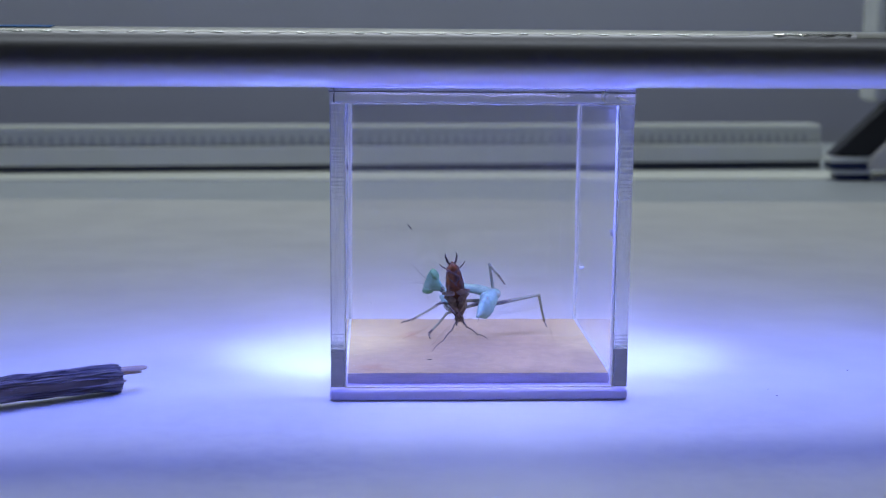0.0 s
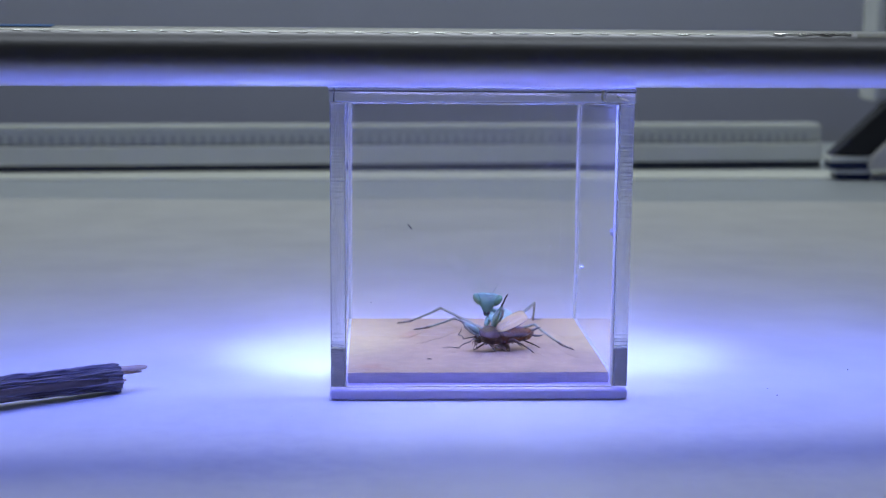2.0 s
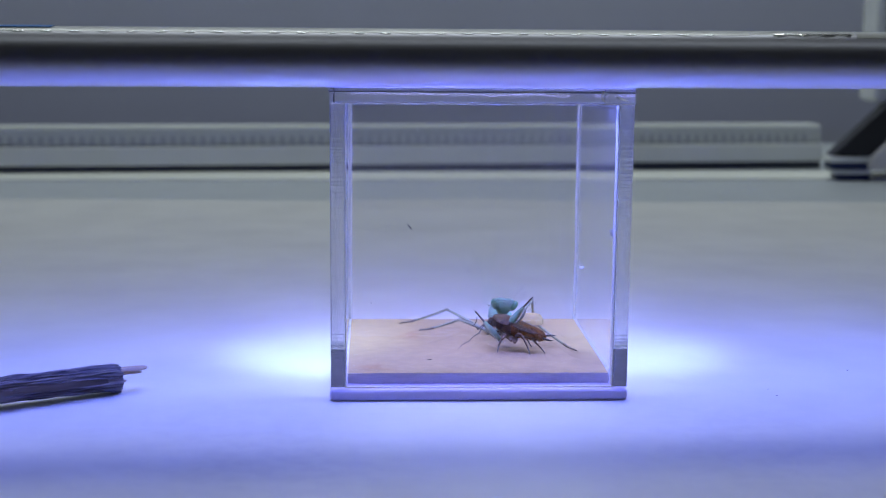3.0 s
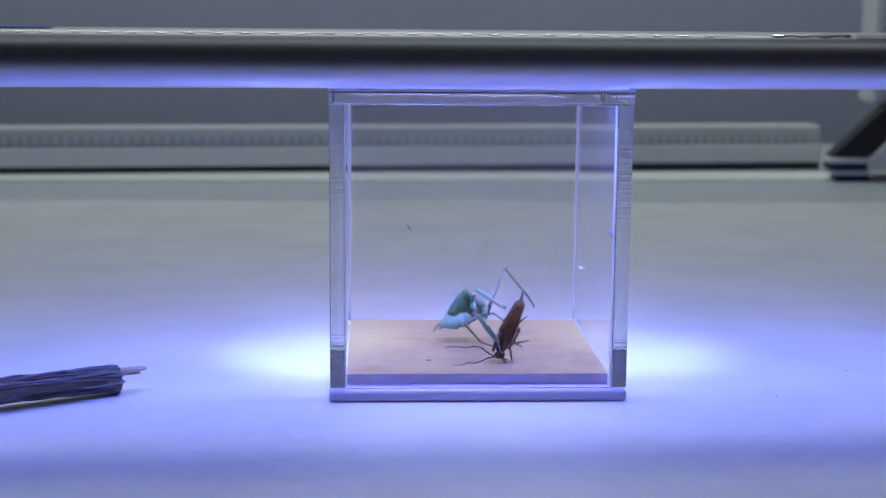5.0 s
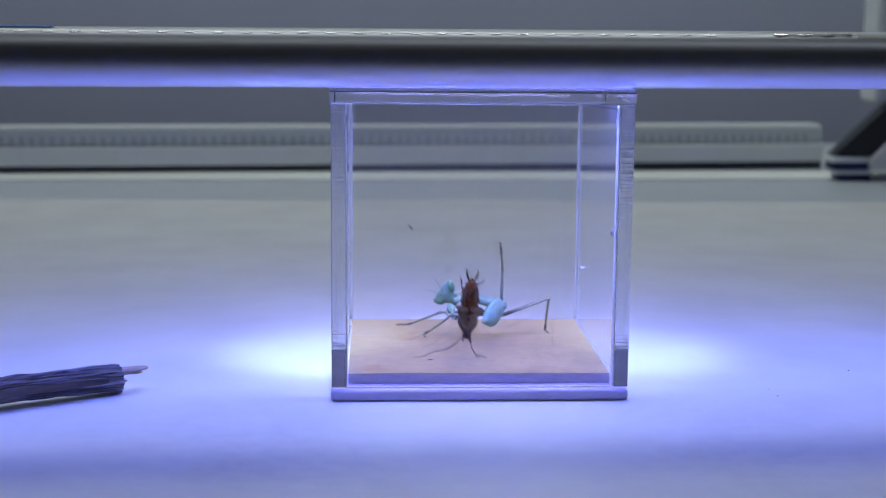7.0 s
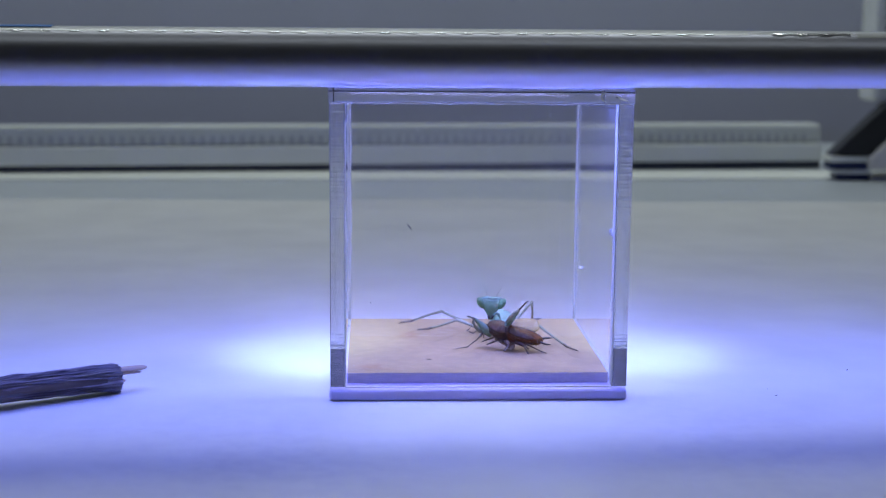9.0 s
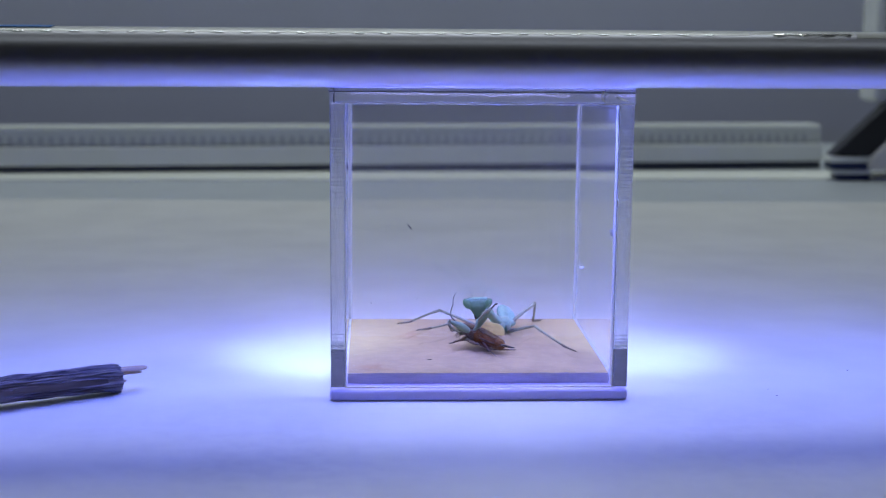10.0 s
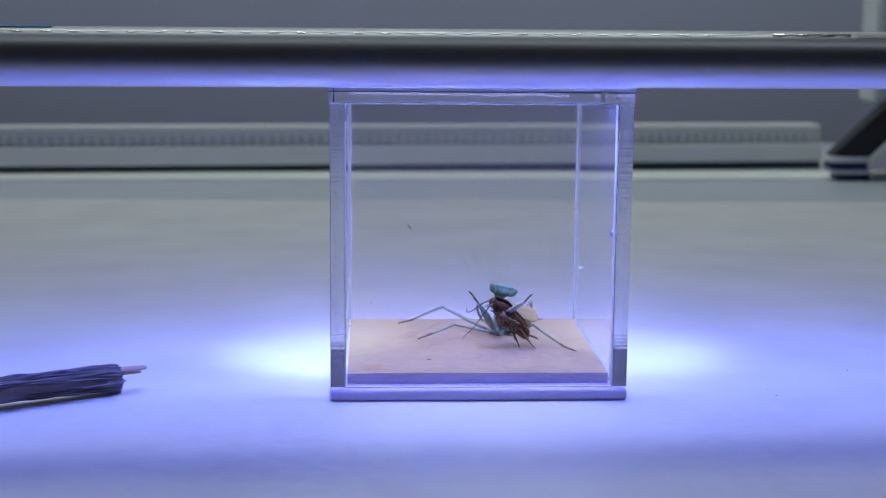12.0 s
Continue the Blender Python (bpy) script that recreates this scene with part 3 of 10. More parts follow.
def build_mantis():
    t = tagged(new("mantis"), "pale mint green mantis nymph gripping a cockroach", "mantis")
    PARTS["mantis"] = t
    # hind thorax, with four stubby hips
    part("thorax", loft([(Vector((x, 0, z)) * MM, Vector((0, w, 0)) * MM, Vector((0, 0, h)) * MM) for x, z, w, h in
                         ((-4.2, 0.3, 0.9, 0.8), (-3.4, 0.3, 2.0, 1.7), (-1.5, 0.2, 2.5, 2.2), (0.5, 0.3, 2.3, 2.1), (2.2, 0.5, 2.0, 1.8), (3.4, 0.6, 1.6, 1.4), (3.9, 0.6, 0.8, 0.7))], 20), MINT, t, smooth=True)
    for n, (hx, hy) in HIPS.items():
        part("hip", rod([(hx * 0.55, hy * 0.5, 0.2), (hx * 0.75, hy * 0.75, -1.2), (hx * 0.92, hy * 0.95, -2.5), (hx, hy, -3.4), (hx * 1.05, hy, -3.9)], [1.75, 1.6, 1.2, 0.85, 0.4], 12), MINT, t, smooth=True)
    # slim front thorax, with a raised keel, widening behind the neck
    pro = part("pronotum", loft([(Vector((x, 0, z)) * MM, Vector((0, w, 0)) * MM, Vector((0, 0, h)) * MM) for x, z, w, h in
                                 ((-1.6, 0, 1.5, 1.4), (-0.5, 0.1, 2.1, 1.9), (1.5, 0.2, 2.0, 1.8), (4, 0.3, 1.75, 1.6), (7, 0.4, 1.7, 1.5), (9, 0.5, 2.1, 1.7), (10.5, 0.5, 2.3, 1.7),
                                  (12, 0.5, 1.8, 1.3), (13.6, 0.4, 1.2, 1.0), (14.6, 0.3, 0.6, 0.6))], 20), MINT, t, smooth=True)
    PARTS["pronotum"] = pro
    part("keel", rod([(-0.5, 0, 1.9), (2, 0, 1.95), (6, 0, 1.85), (10, 0, 2.1), (12.5, 0, 1.5)], [0.15, 0.3, 0.25, 0.25, 0.1], 8), CROWN, pro, "pale ridge along the back", smooth=True)
    # leaf-like abdomen of overlapping rings with lobed edges
    sec = []
    for i in range(43):
        u = i / 42
        x = -0.6 + 17.6 * u
        w = (1.7 + 2.9 * math.sin(math.pi * min(1, u * 1.08)) ** 0.8) * (1 - 0.8 * max(0, u - 0.76) / 0.24)
        k = (u * 7) % 1
        w *= 0.88 + 0.22 * k ** 1.5
        h = (1.4 + 0.8 * math.sin(math.pi * u)) * (1 - 0.75 * max(0, u - 0.78) / 0.22) * (0.97 + 0.06 * k)
        sec.append((Vector((x, 0, 0.6 * math.sin(u * math.pi) - 0.3)) * MM, Vector((0, w, 0)) * MM, Vector((0, 0, h)) * MM))
    ab = part("abdomen", loft(sec, 28), ABDOMEN, t, "pale blue-green abdomen with lobed segments", smooth=True)
    PARTS["abdomen"] = ab
    for s in (-1, 1):
        part("cercus", rod([(15.8, s * 0.6, 0), (16.8, s * 1.1, 0.2), (17.8, s * 1.2, 0.3)], [0.28, 0.24, 0.08], 6), LEG_PALE, ab)
    # triangular head
    head = part("head", loft([(Vector((0, y, z)) * MM, Vector((w, 0, 0)) * MM, Vector((0, d, 0)) * MM) for z, y, w, d in
                              ((3.2, 0.1, 2.6, 0.5), (2.8, 0, 4.2, 1.0), (1.7, -0.1, 4.5, 1.4), (0.5, -0.2, 3.7, 1.6), (-0.9, -0.25, 2.7, 1.45),
                               (-2.2, -0.3, 1.8, 1.2), (-3.4, -0.3, 1.2, 1.0), (-4.6, -0.25, 0.7, 0.6))], 24), GREEN, t,
                "triangular green head with large eyes", smooth=True)
    PARTS["head"] = head
    part("crown", rod([(-4.4, 0.1, 2.3), (-3.2, 0.15, 3.0), (-1.6, 0.15, 3.15), (0, 0.15, 3.0), (1.6, 0.15, 3.15), (3.2, 0.15, 3.0), (4.4, 0.1, 2.3)], [0.35, 0.75, 0.85, 0.8, 0.85, 0.75, 0.35], 10), CROWN, head, "pale rim over the eyes", smooth=True)
    part("face_plate", blob((0, -1.35, -0.3), (1.5, 0.4, 1.9), (4, 0, 0), 14), GREEN, head, "shield plate between the eyes", smooth=True)
    for s in (-1, 1):
        part("eye", blob((s * 3.75, -0.25, 1.35), (1.45, 1.55, 2.35), (0, s * 34, 0), 20), EYE_GREEN, head, smooth=True)
        part("antenna", rod([(s * 0.7, -1.1, 1.6), (s * 1.2, -1.7, 3.5), (s * 2.0, -2.2, 5.5), (s * 3.0, -2.5, 7.5), (s * 3.8, -2.6, 9)], [0.11, 0.08, 0.06, 0.05, 0.02], 5), LEG_BROWN, head)
        part("palp", rod([(s * 0.55, -1.0, -3.0), (s * 0.9, -1.3, -4.0), (s * 0.55, -1.35, -5.0)], [0.18, 0.17, 0.08], 6), LEG_PALE, head)
        part("mandible", blob((s * 0.65, -1.05, -3.6), (0.55, 0.45, 0.75), (0, s * 15, 0), 10), MOUTH, head, smooth=True)
    # grasping legs
    for side in ("left", "right"):
        PARTS["coxa_" + side] = part("coxa", rod([(-0.3, 0, 0), (1, 0, 0.1), (4.6, 0, 0.1), (8.7, 0, 0), (10.1, 0, 0)], [0.7, 1.15, 1.15, 1.0, 0.6], 14), MINT, t, smooth=True)
        fe = part("foreleg_femur", rod([(-0.4, 0, 0), (0.8, 0, 0.1), (3.6, 0, 0.25), (6.5, 0, 0.3), (8.8, 0, 0.2), (11.2, 0, 0), (12.2, 0, -0.1)],
                                       [(0.55, 0.45), (1.0, 0.72), (1.4, 0.85), (1.3, 0.8), (0.9, 0.65), (0.6, 0.5), (0.4, 0.35)], 14), MINT, t, smooth=True)
        PARTS["femur_" + side] = fe
        part("foreleg_tibia", rod([(12.0, 0, -0.2), (10.9, 0.1, -1.3), (8.4, 0.1, -1.9), (5.4, 0, -1.9), (3.8, 0, -1.3)], [0.45, 0.55, 0.5, 0.38, 0.08], 8), LEG_PALE, fe, smooth=True)
        PARTS["foretarsus_" + side] = part("foreleg_tarsus", rod([(-0.4, 0, 0), (1.3, 0, 0.1), (3.0, 0, 0), (4.7, 0, 0.1), (6.2, 0, -0.05), (7.0, 0.25, -0.2)], [0.42, 0.36, 0.34, 0.3, 0.34, 0.12], 7), LEG_DARK, fe,
                                           "dark jointed foot of the grasping leg")
        for i in range(7):
            x = 2.2 + i * 1.0
            part("spine", rod([(x, 0, -0.8), (x + 0.3, 0, -1.7)], [0.17, 0.02], 5), MOUTH, fe)
    # walking legs
    for n, (fl, tl) in LEG_LENGTHS.items():
        dark = 5.2 if n in "CD" else 4.4
        pts = [(-0.4, 0, 0), (1, 0, 0.05), (dark * 0.55, 0, 0.1), (dark - 0.8, 0, 0.1), (dark, 0, 0.1), (dark + 0.8, 0, 0.1), (dark + 1.6, 0, 0.1), (dark + 2.4, 0, 0.1), (fl * 0.65, 0, 0.1), (fl - 1, 0, 0), (fl + 0.2, 0, 0)]
        fe = part("femur", rod(pts, [0.5, 0.72, 0.78, 0.72, 0.7, 0.68, 0.66, 0.65, 0.6, 0.48, 0.55], 9), [LEG_PALE, LEG_DARK, LEG_DUSK, LEG_GREY], t, "pale walking leg with a dark purple base", smooth=True)
        for p in fe.data.polygons:
            x = p.center.x / MM - dark
            p.material_index = 1 if x < 0 else 2 if x < 0.8 else 3 if x < 2.4 else 0
        PARTS["leg_femur_" + n] = fe
        ti = part("tibia", rod([(-0.2, 0, 0), (0.6, 0, 0), (tl * 0.3, 0, -0.2), (tl * 0.7, 0, -0.15), (tl - 2.2, 0, 0), (tl - 0.6, 0, 0), (tl + 0.1, 0, 0)],
                               [0.55, 0.55, 0.46, 0.44, 0.46, 0.5, 0.36], 9), [LEG_PALE, LEG_BROWN], fe, smooth=True)
        for q in ti.data.polygons:
            if q.center.x > (tl - 1.6) * MM:
                q.material_index = 1
        PARTS["leg_tibia_" + n] = ti
        PARTS["tarsus_" + n] = part("tarsus", rod([(-0.2, 0, 0), (1.2, 0, 0.05), (2.2, 0, -0.05), (3.4, 0, 0.05), (4.2, 0, -0.05), (4.8, 0.3, -0.2)], [0.38, 0.4, 0.32, 0.36, 0.3, 0.1], 7), LEG_BROWN, fe,
                                    "dark jointed foot")


def build_roach():
    t = tagged(new("cockroach"), "brown cockroach with amber abdomen held by the mantis", "cockroach")
    PARTS["roach"] = t
    # abdomen of overlapping rings
    sec = []
    for i in range(49):
        u = i / 48
        x = 2.0 - 13.0 * u
        w = (3.2 + 0.45 * math.sin(2.4 * u) - 1.9 * u ** 1.5) * min(1, 0.25 + (1 - u) * 5)
        k = (u * 8) % 1
        w *= 0.95 + 0.07 * k
        h = (3.2 - 1.4 * u) * (0.96 + 0.06 * k) * min(1, 0.4 + (1 - u) * 6)
        sec.append((Vector((x, 0, 0.15 * math.sin(3 * u))) * MM, Vector((0, w, 0)) * MM, Vector((0, 0, h)) * MM))
    part("abdomen", loft(sec, 28), ROACH_RED, t, "amber brown ringed abdomen", smooth=True)
    part("thorax", loft([(Vector((x, 0, z)) * MM, Vector((0, w, 0)) * MM, Vector((0, 0, h)) * MM) for x, z, w, h in
                         ((0.3, 0, 2.8, 2.7), (2.2, -0.2, 3.3, 3.0), (4.5, -0.2, 3.4, 2.8), (6.5, -0.2, 3.0, 2.3), (8.6, -0.3, 1.8, 1.4), (9.4, -0.4, 1.2, 0.9))], 20),
         ROACH_DARK, t, smooth=True)
    sh = part("pronotum", plate([(2.6, 2.2), (3.2, 3.0), (4.7, 3.6), (6.5, 3.5), (8.2, 2.6), (9.3, 1.6), (9.8, 0.7)], 0.4, 1.1), ROACH_DARK, t, "dark shield behind the head", smooth=True)
    sh.location = (0, 0, 1.8 * MM)
    hd = part("head", blob((9.8, 0, -0.8), (1.45, 1.6, 1.95), (0, 35, 0), 18), ROACH_DARK, t, smooth=True)
    for s in (-1, 1):
        part("eye", blob((10.3, s * 1.25, -0.3), (0.6, 0.45, 0.85), (0, 30, 0), 10), MOUTH, hd, smooth=True)
        for k, x in ((0.0, 10.0), (0.6, 10.6)):
            part("palp", rod([(x, s * 0.5, -2.0), (x + 0.5, s * (0.9 + k * 0.3), -3.2), (x + 0.2 + k, s * 1.1, -4.4)], [0.19, 0.17, 0.11], 6), ROACH_LEG, hd)
        part("cercus", rod([(-10.2, s * 0.9, 0.2), (-11.4, s * 1.6, 0.4), (-12.8, s * 2.0, 0.7), (-14.2, s * 1.9, 1.1)], [0.36, 0.44, 0.34, 0.06], 8), MOUTH, t, smooth=True)
        wing = part("forewing", plate([(0, 0.9), (-1.5, 1.5), (-4, 1.75), (-7.4, 1.55), (-9.4, 1.0), (-10.2, 0.25)], 0.22, 0.6), ROACH_DARK, t, "folded brown wing cover", smooth=True)
        wing.matrix_local = pose(2.4 * MM, s * 1.45 * MM, 2.6 * MM, s * -16, -5.5, 0)
    # the loose pale hind wing
    for name, k in (("hind_wing", 1.0), ("lower_hind_wing", 0.8)):
        wing = part("hind_wing", plate([(0, 0.8 * k), (-1.5 * k, 1.8 * k), (-4 * k, 2.4 * k), (-7.6 * k, 2.7 * k), (-11.0 * k, 2.6 * k), (-12.4 * k, 2.1 * k), (-13.0 * k, 1.2 * k)], 0.16, 0.5), WING, t,
                    "loose pale tan hind wing", smooth=True)
        PARTS[name] = wing
        for s in (-1, 1):
            part("vein", rod([(0, s * 0.3, 0.12), (-4 * k, s * 0.9 * k, 0.3), (-9.8 * k, s * 1.2 * k, 0.26)], [0.12, 0.09, 0.04], 5), ROACH_LEG, wing)
        part("wing_edge", rod([(-0.4, 0.8 * k, 0), (-4 * k, 2.35 * k, 0), (-7.6 * k, 2.65 * k, 0), (-11.0 * k, 2.55 * k, 0), (-12.6 * k, 1.8 * k, 0)], [0.12, 0.16, 0.16, 0.14, 0.05], 5), ROACH_LEG, wing)
    for s in (-1, 1):
        for x, a in ((5.4, 35), (2.6, 60), (-0.2, 80)):
            cx = part("coxa", plate([(0, 0.5), (1.0, 0.95), (2.8, 0.9), (4.5, 0.4)], 0.8, 0.5), ROACH_PALE, t, "pale brown leg base plate", smooth=True)
            cx.matrix_local = pose(x * MM, s * 0.5 * MM, -2.9 * MM, s * 14, 3, s * (180 - a))
        part("belly_rim", rod([(1.5, s * 2.6, -0.7), (-3, s * 3.0, -0.5), (-7, s * 2.4, -0.3), (-10, s * 1.2, 0)], [0.2, 0.34, 0.32, 0.1], 6), ROACH_DARK, t, smooth=True)
    for i in range(7):
        x = 0.2 - i * 1.5
        w = 2.6 - 0.25 * max(0, i - 2)
        part("belly_plate", blob((x, 0, -2.65 + 0.19 * i), (0.9, w * 0.86, 0.28), (0, -6, 0), 14), ROACH_RED, t, smooth=True)
    for name in ("left", "right"):
        s = 1 if name == "left" else -1
        for piece, n, bow, r0, r1 in (("base", 7, 0.5, 0.26, 0.22), ("middle", 7, 0.6, 0.22, 0.18), ("tip", 9, 0.6, 0.18, 0.07)):
            PARTS["antenna_%s_%s" % (piece, name)] = part("antenna_" + piece, rod([(n * u, 0, bow * math.sin(math.pi * u)) for u in (0, 0.2, 0.4, 0.6, 0.8, 1.0)],
                                                                                  [r0 + (r1 - r0) * u / 5 for u in range(6)], 6), MOUTH, t, "thin dark jointed antenna")
        # each leg runs along its own x axis from hip to claw, bent at the knee
        for pair, reach, bend in (("front", 7.5, 1.0), ("middle", 10.5, 1.7), ("hind", 14.0, 2.4)):
            kx, fx = reach * 0.36, reach * 0.78
            leg = part("leg", rod([(0, 0, 0), (kx * 0.25, 0, bend * 0.4), (kx * 0.7, 0, bend * 0.85), (kx, 0, bend)], [0.6, 0.78, 0.62, 0.36], 9), ROACH_PALE if pair != "hind" else ROACH_LEG, t, smooth=True)
            PARTS["leg_%s_%s" % (pair, name)] = leg
            part("tibia", rod([(kx - 0.1, 0, bend), (kx + (fx - kx) * 0.4, s * 0.15, bend * 0.68), (fx, s * 0.3, bend * 0.25)], [0.36, 0.34, 0.24], 7), ROACH_LEG, leg, smooth=True)
            part("foot", rod([(fx, s * 0.3, bend * 0.25), (fx + (reach - fx) * 0.5, s * 0.3, 0.05), (reach - 0.4, s * 0.1, -0.05), (reach, 0, -0.25)], [0.25, 0.22, 0.2, 0.1], 6), MOUTH, leg)
            for i in range(5):
                u = 0.2 + 0.18 * i
                p = Vector((kx + (fx - kx) * u, s * 0.25, bend * (1 - 0.75 * u)))
                part("spine", rod([p, p + Vector((0.75, 0.2 * s, -0.7 if i % 2 else 0.7))], [0.11, 0.02], 4), MOUTH, leg)


build_mantis()
build_roach()


# ---- what moves ----
def at(x, y, z, rx, ry, rz):
    """A pose in millimetres and degrees."""
    return pose(x * MM, y * MM, z * MM, rx, ry, rz)


def motions():
    """The struggle of the two insects: bodies in the room, limbs in the space of their body, shins and feet in that of the thigh."""
    walk(PARTS["mantis"], [(0, at(7.32, 55, 25.48, 0, -5.7, 174.3)), (0.04, at(7.32, 55, 25.48, 0, -5.7, 174.3)),
        (0.1, at(9.14, 60, 14.76, 0, 0, -161.6)), (0.2, at(9.32, 62, 13.25, 0, 0, -171.5)), (0.3, at(9.32, 62, 13.25, 0, 0, -171.5)),
        (0.5, at(9.41, 63, 12.6, 0, 0, -171.5)), (0.7, at(8, 62, 15.87, 0, 0, -171.5)), (0.8, at(8.01, 62, 14.99, 0, 0, -171.5)),
        (0.9, at(8.01, 62, 14.99, 0, 0, -171.5)), (1, at(8, 62, 15.43, 0, 0, -171.5)), (1.3, at(8, 62, 15.43, 0, 0, -171.5)),
        (1.5, at(9.3, 62, 14.77, 0, 0, -171.5)), (1.7, at(11.21, 62, 15.43, 0, 0, -148)), (1.8, at(11.94, 65, 12.6, 0, 0, -135)),
        (2, at(12.57, 67, 10.63, 0, 0, -135)), (2.2, at(13, 67, 10.41, 0, 0, -135)), (2.5, at(13.23, 67, 9.97, 0, 0, -135)),
        (3, at(14.31, 67, 9.97, 0, 0, -135)), (3.2, at(14.31, 67, 9.97, 0, 0, -135)), (4.8, at(9.84, 50, 26.45, 2.4, -28.9, -96.3)),
        (4.9, at(9.84, 50, 26.45, 2.4, -28.9, -96.3)), (5, at(4.05, 50, 21.57, 2.4, -28.9, -96.3)), (5.2, at(2.01, 50, 17.53, 12.7, -18, -139.4)),
        (5.4, at(0.74, 50, 19.02, 12.7, -18, -139.4)), (5.5, at(0.73, 50, 20.09, 12.7, -18, -139.4)), (5.7, at(1.54, 50, 22.21, 12.7, -18, -139.4)),
        (5.9, at(2.55, 50, 25.4, 12.7, -18, -139.4)), (6, at(2.93, 50, 27.73, 23.1, -18.4, -160.6)), (6.2, at(3.35, 50, 27.73, 23.1, -18.4, -160.6)),
        (6.4, at(3.35, 50, 27.73, 23.1, -18.4, -160.6)), (6.5, at(3.54, 50, 29, 23.1, -18.4, -160.6)), (6.65, at(3.78, 53, 27.58, 7, -6, -174)),
        (6.8, at(7.32, 55, 25.48, 0, -5.7, 174.3)), (6.9, at(7.32, 55, 25.48, 0, -5.7, 174.3)), (7, at(9.66, 57, 20.79, 0, -5.7, 174.3)),
        (7.1, at(9.99, 60, 14.76, 0, -5.7, 174.3)), (7.2, at(10, 60, 13.67, 0, -5.7, 174.3)), (7.45, at(9.14, 60, 14.76, 0, 0, -161.6)),
        (7.9, at(9.32, 62, 13.25, 0, 0, -171.5)), (8.35, at(9.32, 62, 13.25, 0, 0, -171.5)), (8.7, at(9.41, 63, 12.6, 0, 0, -171.5)),
        (8.8, at(9.41, 63, 12.6, 0, 0, -171.5)), (8.9, at(13.66, 67, 9.75, 0, 0, -135)), (9.7, at(13.66, 67, 9.75, 0, 0, -135)),
        (9.8, at(12.46, 66, 11.95, 0, 0, -135)), (10, at(12.9, 66, 11.95, 0, 0, -135)), (10.2, at(12.9, 66, 11.95, 0, 0, -135)),
        (10.3, at(12.87, 66, 13.49, 0, 0, -135)), (10.5, at(12.9, 66, 11.51, 0, 0, -135)), (12, at(12.9, 66, 11.51, 0, 0, -135))])
